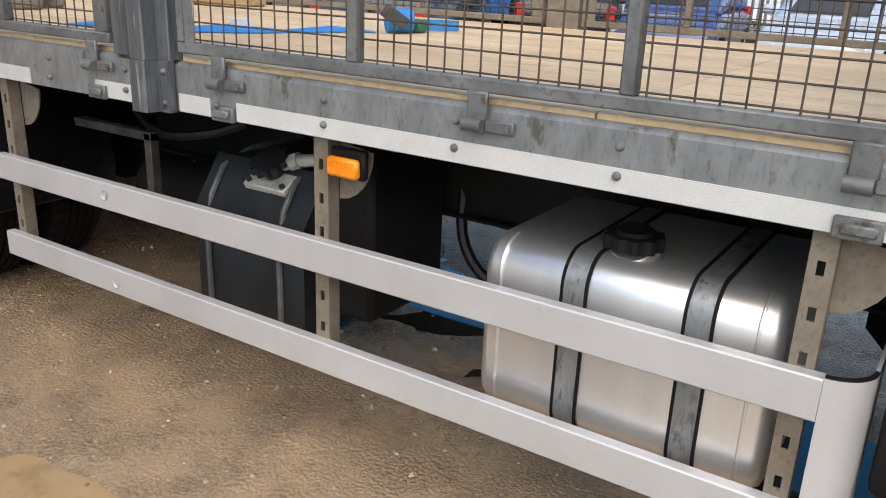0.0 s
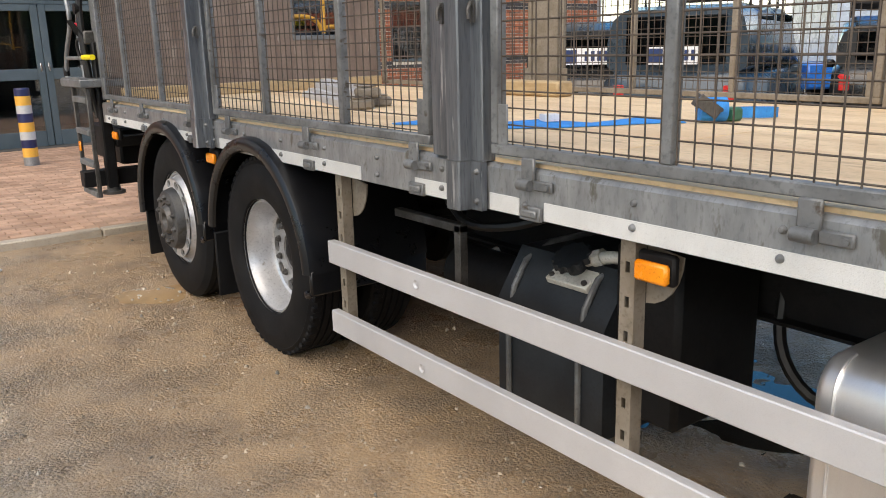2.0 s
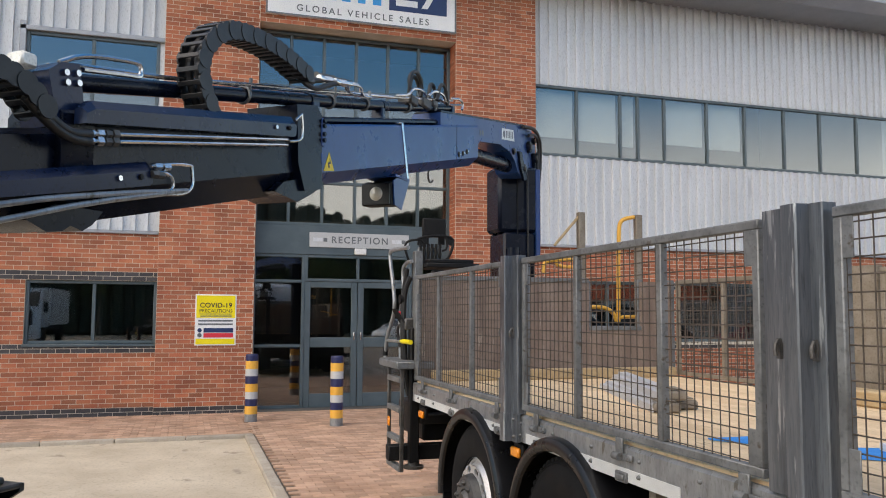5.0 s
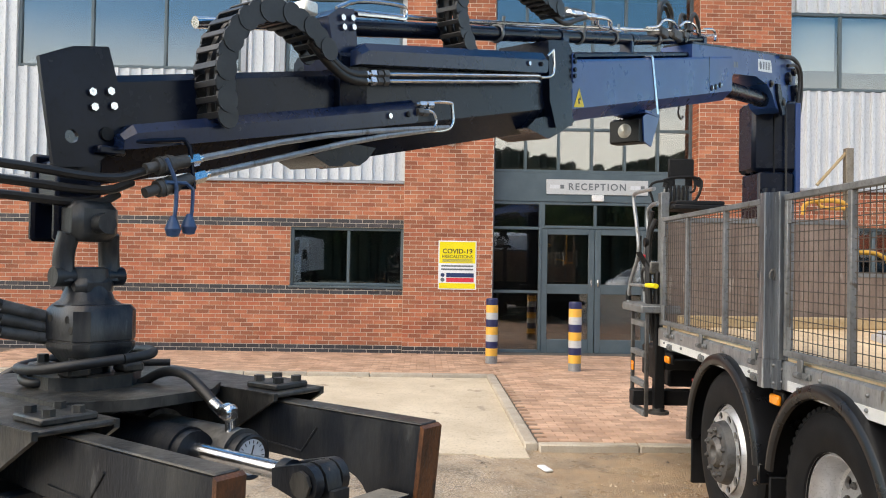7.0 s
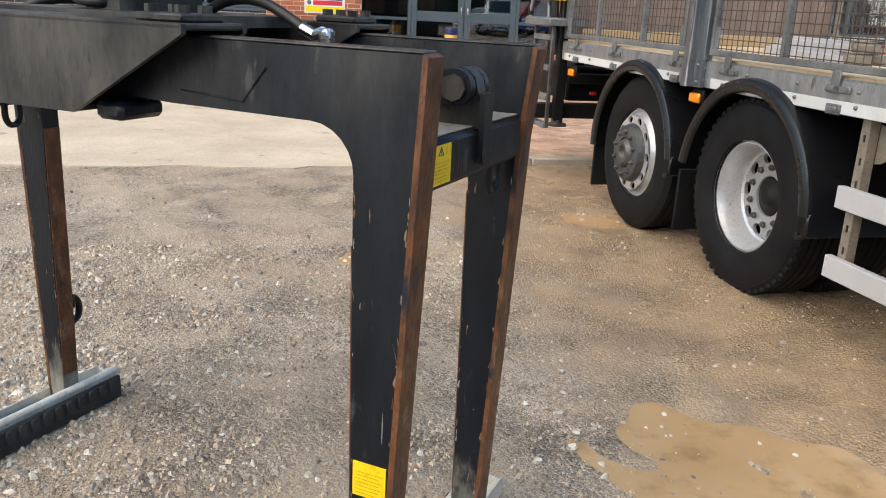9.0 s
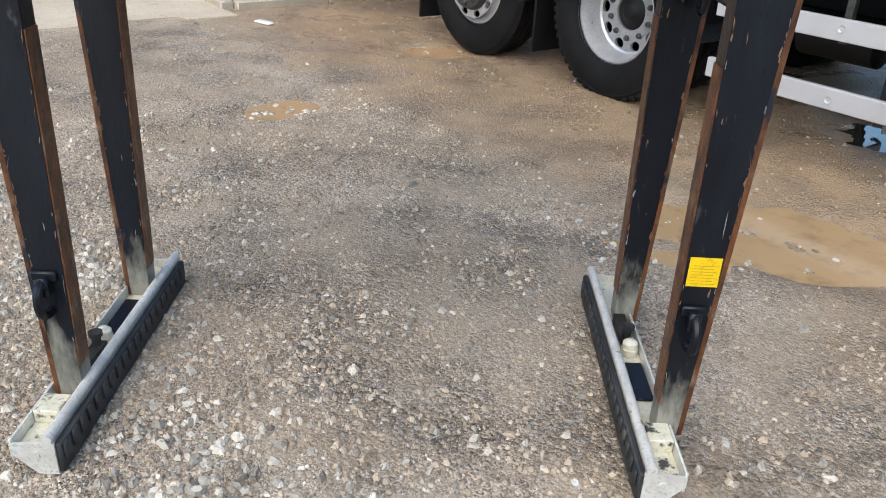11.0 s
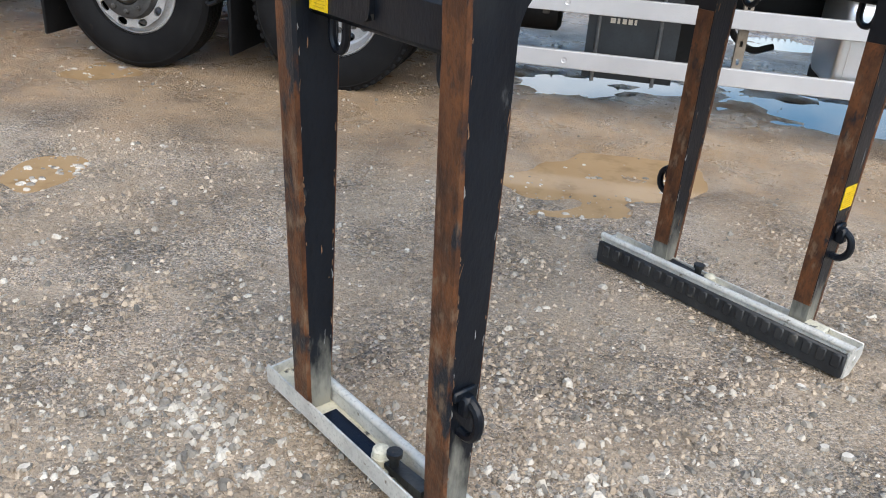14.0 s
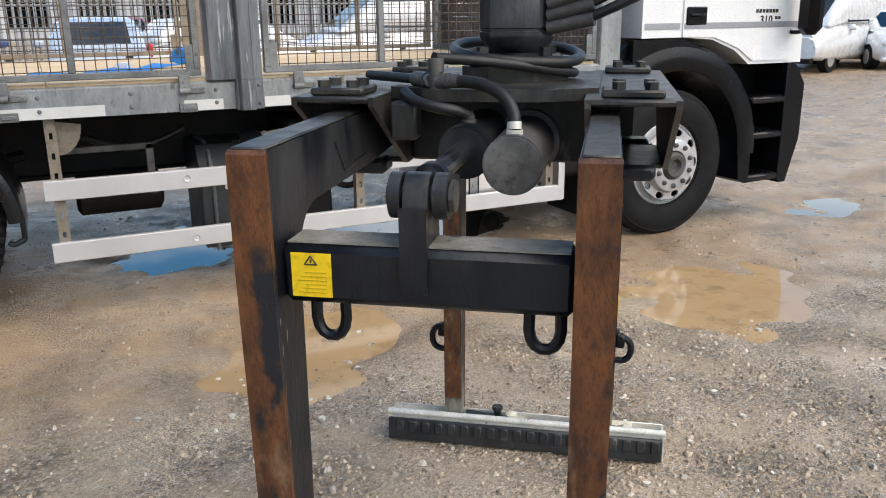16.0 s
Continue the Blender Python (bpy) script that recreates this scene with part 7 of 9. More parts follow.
body = rp("body", stack8([(0.052, 0.050, 0.02, 1.400), (0.086, 0.080, 0.028, 1.440), (0.088, 0.082, 0.028, 1.450), (0.088, 0.082, 0.028, 1.457), (0.085, 0.079, 0.027, 1.459), (0.085, 0.079, 0.027, 1.463), (0.088, 0.082, 0.028, 1.465), (0.088, 0.082, 0.028, 1.535), (0.078, 0.072, 0.024, 1.548)]), GRAB, "black cast rotator body with cut corners")
rp("rotor_shaft", Shape().cyl((RC[0], RC[1], 1.37), (RC[0], RC[1], 1.41), 0.055, n=24), GRAB, parent=body)
for a, b in ((-0.04, 1.515), (0.035, 1.515), (0.052, 1.49)):
    rp("plug", Shape().cyl((RC[0] + 0.02 + a, RC[1] - 0.083, b), (RC[0] + 0.02 + a, RC[1] - 0.076, b), 0.009, n=12), GRAB_DUST, parent=body)
neck = Shape().lathe([(0.0, 1.545), (0.080, 1.547), (0.062, 1.56), (0.048, 1.60), (0.046, 1.635)], (RC[0], RC[1], 0), "z", 24).box(RC[0] - 0.05, RC[0] + 0.05, RC[1] - 0.05, RC[1] + 0.05, 1.56, 1.62, 0.02)
rp("neck", neck, GRAB)
lk = Shape()
for dy in (-0.058, 0.058):
    lk.tube([(RC[0] + 0.0, RC[1] + dy, 1.60), (RC[0] - 0.012, RC[1] + dy * 1.05, 1.66), (RC[0], RC[1] + dy * 0.9, 1.72)], 0.026, 10, 2)
lk.cyl((RC[0], RC[1] - 0.09, 1.615), (RC[0], RC[1] + 0.09, 1.615), 0.024, n=14)
lk.box(RC[0] - 0.045, RC[0] + 0.045, RC[1] - 0.06, RC[1] + 0.06, 1.70, 1.80, 0.02)
lk.cyl((RC[0] - 0.08, RC[1], 1.745), (RC[0] + 0.08, RC[1], 1.745), 0.024, n=14)
rp("link", lk, GRAB, "black forged swivel link")
hose("hose_ring", [(RC[0] + (0.158 + 0.012 * math.sin(3 * a)) * math.cos(a), RC[1] + (0.155 + 0.010 * math.cos(2 * a)) * math.sin(a), 1.412 + 0.018 * math.sin(a + 0.8)) for a in [2 * math.pi * k / 18 for k in range(19)]], 0.0125, rot, m=G0)

# ---- loader crane ----
CX, CY = -7.0, 1.2
TIP = Vector((-1.98, -2.78, 0.0))
AD = (Vector((CX, CY, 0)) - TIP).normalized()
# the arm's own frame: x runs from the tip back to the column; shapes are written with y towards the lorry and turned over
C0 = Matrix.Translation(TIP) @ Matrix.Rotation(math.atan2(AD.y, AD.x), 4, "Z")
crane = thing("loader_crane", (CX, CY, 0.5), "navy and black loader crane mounted at the lorry's tail", "crane")


def cp(name, s, mat, parent=crane, label="", angle=38, smooth=True):
    s.v = [(a, -b, c) for a, b, c in s.v]
    return part(name, s, mat, parent, label, m=C0, angle=angle, smooth=smooth)


def slope(s):
    """The arm's centre height at s metres from its tip."""
    return 2.02 + 0.216 * s


def boom(x0, x1, half, top0, bot0, top1, bot1):
    """A six sided box section with a keeled underside."""
    sec = lambda t, b: [(-half, t - 0.02), (-half + 0.02, t), (half - 0.02, t), (half, t - 0.02), (half, b + (t - b) * 0.30), (half * 0.35, b), (-half * 0.35, b), (-half, b + (t - b) * 0.30)]
    s = Shape()
    n = 8
    s.v = [(x0, y, z) for y, z in sec(top0, bot0)] + [(x1, y, z) for y, z in sec(top1, bot1)]
    s.f = [(i, (i + 1) % n, n + (i + 1) % n, n + i) for i in range(n)] + [tuple(range(n)), tuple(range(n, 2 * n))]
    return s


# base section, knuckle and extensions
def side_section(x0, x1, half, top0, bot0, top1, bot1, chin=0.20):
    """A box section with flat sides, a narrow top and a keeled underside."""
    sec = lambda t, b: [(-half, t - 0.012), (-half + 0.012, t), (half - 0.012, t), (half, t - 0.012), (half, b + (t - b) * chin), (half * 0.42, b), (-half * 0.42, b), (-half, b + (t - b) * chin)]
    s = Shape()
    s.v = [(x0, y, z) for y, z in sec(top0, bot0)] + [(x1, y, z) for y, z in sec(top1, bot1)]
    s.f = [(i, (i + 1) % 8, 8 + (i + 1) % 8, 8 + i) for i in range(8)] + [tuple(range(8)), tuple(range(8, 16))]
    return s


ob_ = cp("outer_boom", side_section(2.30, 4.78, 0.12, 2.640, 2.338, 3.182, 2.872), NAVY, label="navy painted outer boom", angle=20)
cp("boom_top", side_section(2.34, 4.10, 0.085, 2.690, 2.640, 3.075, 3.025, 0.5), CRANE_BLACK, ob_)
cp("seam_plate", Shape().prism([(4.30, 3.078), (4.306, 3.078), (4.306, 2.83), (4.30, 2.83)], "y", 0.120, 0.1215), CRANE_BLACK, ob_)
head = cp("boom_head", Shape().prism([(4.02, 3.00), (4.02, 3.106), (6.20, 3.487), (6.42, 3.500), (6.56, 3.440), (6.60, 3.36), (6.52, 3.12), (6.36, 3.02), (6.12, 2.99), (5.97, 3.01), (5.86, 3.10), (5.70, 3.155), (5.40, 3.160), (4.86, 3.075), (4.76, 2.98)], "y", -0.105, 0.105), NAVY, label="navy boom head by the knuckle", angle=15)
cp("head_edge", Shape().prism([(4.02, 3.106), (6.20, 3.487), (6.42, 3.500), (6.42, 3.512), (6.19, 3.500), (4.02, 3.120)], "y", -0.09, 0.109), CRANE_BLACK, head)
cp("fold_cylinder", Shape().cyl((4.60, 0, 2.965), (5.95, 0, 3.085), 0.062, n=22).cyl((5.95, 0, 3.085), (6.22, 0, 3.11), 0.040, n=16).cyl((5.84, 0, 3.075), (5.95, 0, 3.085), 0.068, n=22), CRANE_BLACK, label="black boom folding cylinder")
for sx_, sz_, rr_, out_y in ((6.30, 3.31, 0.055, 0.135), (6.12, 3.07, 0.045, 0.13), (5.80, 3.175, 0.030, 0.12), (6.50, 3.24, 0.050, 0.14), (6.47, 3.40, 0.035, 0.13)):
    pin_ = cp("knuckle_pin", Shape().cyl((sx_, -out_y, sz_), (sx_, out_y, sz_), rr_, n=18), CRANE_BLACK)
    cp("pin_cap", Shape().cyl((sx_, out_y, sz_), (sx_, out_y + 0.012, sz_), rr_ * 0.55, n=12), HUB, pin_)
cp("knuckle_link", Shape().prism([(5.93, 3.20), (6.02, 3.21), (6.10, 3.10), (6.22, 2.99), (6.10, 2.96), (5.98, 3.07)], "y", 0.105, 0.128).prism([(6.42, 3.27), (6.55, 3.30), (6.62, 3.05), (6.56, 2.86), (6.47, 2.90), (6.50, 3.05)], "y", 0.105, 0.13), CRANE_BLACK, head)
cp("knuckle_hose", Shape().tube([(6.05, 0.13, 3.45), (6.35, 0.15, 3.50), (6.55, 0.16, 3.44), (6.62, 0.15, 3.25), (6.58, 0.14, 3.00), (6.52, 0.13, 2.85)], 0.018, 8, 2).tube([(6.20, 0.14, 3.40), (6.40, 0.16, 3.45), (6.52, 0.16, 3.36), (6.50, 0.15, 3.12)], 0.014, 8, 2), HOSE, head)
for x0, x1, hw, h in ((0.80, 2.32, 0.105, 0.135), (-0.05, 0.86, 0.085, 0.104)):
    c0, c1 = slope(x0), slope(x1)
    cp("boom_extension", boom(x0, x1, hw, c0 + h, c0 - h - 0.07, c1 + h, c1 - h - 0.07), CRANE_BLACK, label="black telescopic boom extension", angle=20)
cl = cp("boom_collar", Shape().prism([(2.12, 2.690), (2.30, 2.728), (2.35, 2.690), (2.36, 2.330), (2.20, 2.300), (2.14, 2.42)], "y", -0.135, 0.135), CRANE_BLACK)
cp("collar_wedge", Shape().prism([(1.98, 2.268), (2.17, 2.245), (2.30, 2.30), (2.42, 2.365), (2.36, 2.40), (2.05, 2.32)], "y", -0.11, 0.115), CRANE_BLACK, cl)
cp("collar_plate", Shape().box(2.345, 2.372, -0.14, 0.14, 2.54, 2.68, 0.004).box(2.345, 2.368, 0.02, 0.138, 2.45, 2.51, 0.006), NAVY, cl, "navy bolted collar plate")
for a, b in ((2.358, 2.570), (2.358, 2.600), (2.358, 2.640), (2.358, 2.665)):
    cp("bolt", Shape().cyl((a, 0.14, b), (a, 0.152, b), 0.011, n=6), CRANE_BLACK, cl)
cl2 = cp("boom_collar", boom(0.80, 0.93, 0.112, 2.36, 2.02, 2.385, 2.045), CRANE_BLACK)
cp("collar_wedge", Shape().prism([(0.70, 2.00), (0.775, 1.972), (0.835, 1.980), (0.865, 2.0), (0.915, 1.988), (0.955, 2.012), (1.0, 2.06), (0.80, 2.06)], "y", -0.09, 0.095), CRANE_BLACK, cl2)
# side covers over the extension cylinders
for x0, x1, z00, z01, z10, z11, y0, far in ((0.838, 2.06, 2.312, 2.392, 2.520, 2.612, 0.12, 0.028), (0.007, 1.165, 1.931, 2.000, 2.165, 2.250, 0.10, 0.19)):
    s = Shape()
    ends = []
    for xx, za, zb in ((x0, z00, z01 - 0.03), (x0 + 0.035, z00 + 0.006, z01), (x1 - 0.015, z10, z11), (x1, z10 + 0.012, z11 - 0.012)):
        ends.append(len(s.v))
        s.v += [(xx, y0, za), (xx, y0 + 0.05, za), (xx, y0 + 0.052, za + (zb - za) * 0.62), (xx, y0 + 0.030, zb), (xx, y0, zb)]
    for a_, b_ in zip(ends, ends[1:]):
        s.f += [(a_ + i, a_ + (i + 1) % 5, b_ + (i + 1) % 5, b_ + i) for i in range(5)]
    s.f += [tuple(range(5)), tuple(range(len(s.v) - 5, len(s.v)))]
    cv = cp("cylinder_cover", s, NAVY_DEEP, label="dark navy channel cover along the boom", angle=12)
    for t, mt_ in ((0.86, STEEL), (0.945, BLACK)):
        xx = x0 + (x1 - x0) * t
        zz = (z00 + z01) / 2 * (1 - t) + (z10 + z11) / 2 * t
        cp("bolt", Shape().cyl((xx, y0 + 0.048, zz - 0.006), (xx, y0 + 0.060, zz - 0.006), 0.010, n=6), mt_, cv)
    lp = Shape().tube([(x1 - 0.02, y0 + 0.055, z11 - 0.018), (x1 + far * 0.55, y0 + 0.06, z11 + 0.012), (x1 + far, y0 + 0.06, z11 + 0.020), (x1 + far, y0 + 0.06, z11 + 0.012), (x1 + far + 0.012, y0 + 0.06, z10 + 0.022), (x1 + far * 0.75, y0 + 0.055, z10 - 0.012), (x1 - 0.06, y0 + 0.05, z10 - 0.030)], 0.0062, 8, 2)
    cp("pipe_loop", lp, STEEL, cv, "bright bent steel hydraulic pipe")
    if x0 > 0.5:
        for dz in (-0.031, -0.055):
            cp("pipe", Shape().tube([(x0 + 0.02, y0 + 0.04, z00 + dz + 0.003), (x1 - 0.06, y0 + 0.04, z10 + dz + 0.008)], 0.0075, 8), STEEL, cv, "bright hydraulic pipe along the cover")
            for q, r_, mt_ in ((0.015, 0.012, STEEL), (0.05, 0.016, STEEL), (0.085, 0.014, HUB), (0.115, 0.017, HUB)):
                cp("pipe_fitting", Shape().cyl((x0 + q, y0 + 0.04, z00 + dz + q * 0.18), (x0 + q + 0.025, y0 + 0.04, z00 + dz + (q + 0.025) * 0.18), r_, n=6), mt_, cv)
    else:
        cp("pipe_elbow", Shape().tube([(x1 + 0.01, y0 + 0.055, z10 + 0.05), (x1 + 0.055, y0 + 0.06, z10 + 0.055), (x1 + 0.085, y0 + 0.06, z10 + 0.045), (x1 + 0.095, y0 + 0.06, z10 + 0.01), (x1 + 0.06, y0 + 0.055, z10 - 0.018), (x1 - 0.06, y0 + 0.05, z10 - 0.04)], 0.0062, 8, 2), STEEL, cv)
        for a, b in ((0.015, 0.068), (0.06, 0.074), (0.005, 0.04), (0.03, 0.04)):
            cp("pipe_fitting", Shape().cyl((x1 + a - 0.02, y0 + 0.055, z10 + b), (x1 + a + 0.012, y0 + 0.056, z10 + b + 0.006), 0.014, n=6), STEEL if b > 0.05 else HUB, cv)
# end plates
near_plate = [(-0.184, 2.133), (-0.104, 2.172), (-0.010, 2.191), (0.030, 2.06), (0.020, 1.942), (-0.047, 1.885), (-0.143, 1.874)]
hole = [(-0.101 + 0.017 * math.cos(radians(a)), 1.954 + 0.017 * math.sin(radians(a))) for a in range(-90, 271, 24)]
ep = Shape().prism(near_plate[:6] + [(-0.101, 1.879)] + hole + [(-0.1011, 1.879)] + near_plate[6:], "y", 0.085, 0.10)
ep.prism([(-0.06, 2.14), (-0.02, 2.17), (0.05, 1.92), (-0.04, 1.90), (-0.06, 1.88)], "y", -0.10, -0.085).box(-0.06, -0.02, -0.085, 0.085, 1.90, 2.10, 0.01)
en = cp("end_plate", ep, CRANE_BLACK, label="black end plate of the boom")
cp("end_boss", Shape().cyl((-0.012, 0.08, 1.971), (-0.012, 0.108, 1.971), 0.017, n=16), BLACK, en)
cp("end_flange", Shape().box(-0.045, 0.03, 0.06, 0.125, 1.918, 1.940, 0.005), CRANE_BLACK, en)
for a, b in ((-0.054, 2.069), (-0.006, 2.079), (-0.048, 2.033), (0.003, 2.043)):
    cp("bolt", Shape().cyl((a, 0.10, b), (a, 0.110, b), 0.0105, n=6), STEEL, en)
cp("tip_fork", Shape().box(-0.12, 0.0, -0.07, -0.045, 1.70, 1.92, 0.008).box(-0.12, 0.0, 0.045, 0.07, 1.70, 1.92, 0.008).box(-0.11, 0.0, -0.045, 0.045, 1.79, 1.90, 0.01), CRANE_BLACK, en)
blk = cp("valve_block", Shape().prism([(0.752, 2.463), (0.800, 2.500), (0.872, 2.515), (0.905, 2.325), (0.795, 2.300)], "y", -0.05, 0.10), NAVY_DEEP, label="dark navy block clamping the cylinder")
for a, b in ((0.812, 2.470), (0.858, 2.480), (0.818, 2.440), (0.864, 2.450)):
    cp("bolt", Shape().cyl((a, 0.10, b), (a, 0.112, b), 0.011, n=6), STEEL, blk)
cp("extension_cylinder", Shape().cyl((0.86, 0.02, 2.463), (3.26, 0.02, 2.972), 0.031, n=24).cyl((3.20, 0.02, 2.955), (4.45, 0.02, 3.245), 0.030, n=24).cyl((2.40, 0.02, 2.790), (2.46, 0.02, 2.803), 0.036, n=24).cyl((3.24, 0.02, 2.966), (3.28, 0.02, 2.976), 0.034, n=24), CRANE_BLACK, label="black extension cylinders above the boom")
for x0, x1, z0, z1 in ((2.40, 2.47, 2.66, 2.80), (4.38, 4.44, 3.10, 3.25), (3.20, 3.24, 2.82, 2.95)):
    cp("cylinder_post", Shape().box(x0, x1, -0.02, 0.055, z0, z1, 0.006), NAVY_DEEP)
cp("cylinder_rod", Shape().cyl((0.30, 0.02, 2.342), (0.86, 0.02, 2.463), 0.0175, n=18), STEEL, label="bright chromed extension rod")
cp("rod_end", Shape().box(0.70, 0.76, -0.02, 0.05, 2.47, 2.515, 0.008), PAD_ALU)
tp = cp("top_pipe", Shape().tube([(0.86, 0.06, 2.515), (1.30, 0.06, 2.595), (2.30, 0.055, 2.815), (3.25, 0.055, 3.022), (4.40, 0.05, 3.285)], 0.0085, 8).tube([(0.86, -0.02, 2.520), (2.30, -0.02, 2.815), (4.40, -0.01, 3.290)], 0.0085, 8), STEEL, label="bright steel pipes along the boom")
cp("pipe_loop", Shape().tube([(0.80, 0.09, 2.500), (0.885, 0.10, 2.549), (1.10, 0.10, 2.590), (1.145, 0.10, 2.590), (1.145, 0.10, 2.545), (1.10, 0.10, 2.540), (0.885, 0.10, 2.500)], 0.0085, 8, 2), STEEL, tp, "bright bent steel hydraulic pipe")
for x in (1.86, 2.62, 3.02, 3.62, 4.05):
    z = 2.463 + (x - 0.86) * 0.2135
    cp("pipe_clamp", Shape().lathe([(0.034, -0.008), (0.041, -0.008), (0.041, 0.008), (0.034, 0.008), (0.034, -0.008)], (x, 0.02, z), "x", 20).cyl((x, 0.055, z + 0.02), (x, 0.06, z + 0.07), 0.008, n=8), GALV_DULL, label="dull pipe clamp")
for k, (x, z, y) in enumerate(((2.46, 2.905, 0.08), (2.50, 2.935, 0.04), (2.60, 2.925, 0.09), (2.66, 2.955, 0.05))):
    hf = cp("hose_fitting", Shape().cyl((x, y, z), (x + 0.06, y, z + 0.013), 0.020, n=6).cyl((x + 0.06, y, z + 0.013), (x + 0.13, y, z + 0.028), 0.014, n=12).cyl((x - 0.05, y, z - 0.005), (x, y, z), 0.017, n=12), HUB if k % 2 else STEEL, label="hydraulic hose end fitting")
    cp("fitting_pipe", Shape().tube([(x + 0.12, y, z + 0.025), (x + 0.26, y, z + 0.05), (x + 0.30, y - 0.02, z + 0.01), (x + 0.42, y - 0.02, z + 0.03)], 0.0075, 8, 2), STEEL, hf)
vb = cp("valve_cluster", Shape().box(3.60, 3.72, -0.03, 0.07, 3.07, 3.13, 0.01).box(3.80, 3.95, -0.03, 0.07, 3.10, 3.17, 0.01).box(4.0, 4.10, -0.02, 0.06, 3.15, 3.21, 0.01), HUB, label="dull hydraulic valve blocks on the boom")
cp("valve_pipe", Shape().tube([(3.38, 0.07, 3.06), (3.56, 0.07, 3.11), (3.62, 0.07, 3.17), (3.78, 0.07, 3.20), (3.86, 0.07, 3.17)], 0.009, 8, 2).tube([(3.86, 0.08, 3.18), (3.98, 0.08, 3.25), (4.16, 0.08, 3.26), (4.20, 0.08, 3.20), (4.55, 0.06, 3.29)], 0.009, 8, 2).tube([(4.36, 0.06, 3.29), (4.56, 0.06, 3.335), (4.60, 0.06, 3.30), (4.58, 0.06, 3.26)], 0.009, 8, 2), STEEL, vb, "bright bent valve pipes")
cp("hose", Shape().tube([(3.62, 0.05, 3.14), (3.60, 0.05, 3.25), (3.72, 0.05, 3.32), (3.82, 0.05, 3.26), (3.80, 0.05, 3.16)], 0.014, 8, 2).tube([(3.66, 0.02, 3.12), (3.70, 0.02, 3.27), (3.80, 0.02, 3.30), (3.88, 0.02, 3.18)], 0.014, 8, 2).tube([(4.02, 0.08, 3.19), (4.08, 0.08, 3.33), (4.18, 0.08, 3.32), (4.22, 0.08, 3.20)], 0.013, 8, 2).tube([(3.96, 0.04, 3.17), (3.98, 0.04, 3.30), (4.06, 0.04, 3.31), (4.10, 0.04, 3.19)], 0.013, 8, 2), HOSE, label="looped black hydraulic hoses")


# hose chains
def hose_chain(corners, count, tall, wide, yc):
    """A chain of overlapping side plates and cross bars along a rounded line of (along, up) corners."""
    pts = [Vector((a, b)) for a, b in corners]
    for _ in range(3):
        out = [pts[0]]
        for p, q in zip(pts, pts[1:]):
            out += [p * 0.75 + q * 0.25, p * 0.25 + q * 0.75]
        pts = out + [pts[-1]]
    run = [0.0]
    for p, q in zip(pts, pts[1:]):
        run.append(run[-1] + (q - p).length)
    pitch = run[-1] / count
    core = cp("hose_chain", Shape().tube([(p.x, yc - 0.02, p.y) for p in pts], tall * 0.20, 8).tube([(p.x, yc + 0.02, p.y) for p in pts], tall * 0.20, 8), HOSE, label="black plastic hose chain looping over the boom")
    for k in range(count + 1):
        d = min(pitch * k, run[-1] - 1e-5)
        i = max(j for j in range(len(run) - 1) if run[j] <= d)
        f = (d - run[i]) / max(1e-6, run[i + 1] - run[i])
        p, w = pts[i].lerp(pts[i + 1], f), (pts[i + 1] - pts[i]).normalized()
        a = math.atan2(w.y, w.x)
        link = Shape()
        plate = [(pitch * 0.85 * math.cos(radians(g)), tall * 0.5 * math.sin(radians(g))) for g in range(0, 360, 30)]
        step = 0.003 * (k % 2)
        link.prism(plate, "y", wide / 2 - 0.008 + step, wide / 2 + step).prism(plate, "y", -wide / 2 - step, -wide / 2 + 0.008 - step)
        link.box(-pitch * 0.22, pitch * 0.22, -wide / 2, wide / 2, tall * 0.40, tall * 0.50, 0.002).box(-pitch * 0.22, pitch * 0.22, -wide / 2, wide / 2, -tall * 0.50, -tall * 0.40, 0.002)
        part("chain_link", link, CHAIN, core, m=C0 @ Matrix.Translation((p.x, -yc, p.y)) @ Matrix.Rotation(-a, 4, "Y"), angle=25)
    return core


hose_chain([(1.50, 2.50), (1.42, 2.62), (1.43, 2.74), (1.56, 2.86), (1.76, 2.895), (1.98, 2.895), (2.20, 2.855)], 25, 0.078, 0.10, 0.10)
cp("hose", Shape().tube([(2.12, 0.07, 2.875), (2.26, 0.07, 2.845), (2.36, 0.08, 2.87), (2.46, 0.08, 2.905)], 0.013, 8, 2).tube([(2.12, 0.12, 2.865), (2.28, 0.11, 2.83), (2.42, 0.05, 2.90), (2.50, 0.04, 2.935)], 0.013, 8, 2).tube([(2.14, 0.10, 2.85), (2.32, 0.10, 2.81), (2.48, 0.09, 2.88), (2.60, 0.09, 2.925)], 0.013, 8, 2), HOSE, label="black hydraulic hoses leaving the chain")
hose_chain([(0.30, 2.06), (0.28, 2.22), (0.36, 2.36), (0.50, 2.405), (0.62, 2.375), (0.68, 2.325)], 15, 0.070, 0.10, 0.13)
for k in range(2):
    cp("hose", Shape().tube([(0.62, 0.16, 2.36 - 0.02 * k), (0.70, 0.16, 2.305 - 0.02 * k), (0.78, 0.16, 2.268 - 0.015 * k), (0.865, 0.16, 2.284 - 0.024 * k)], 0.0155, 10, 2), HOSE, label="black hydraulic hose bending to the boom pipe")
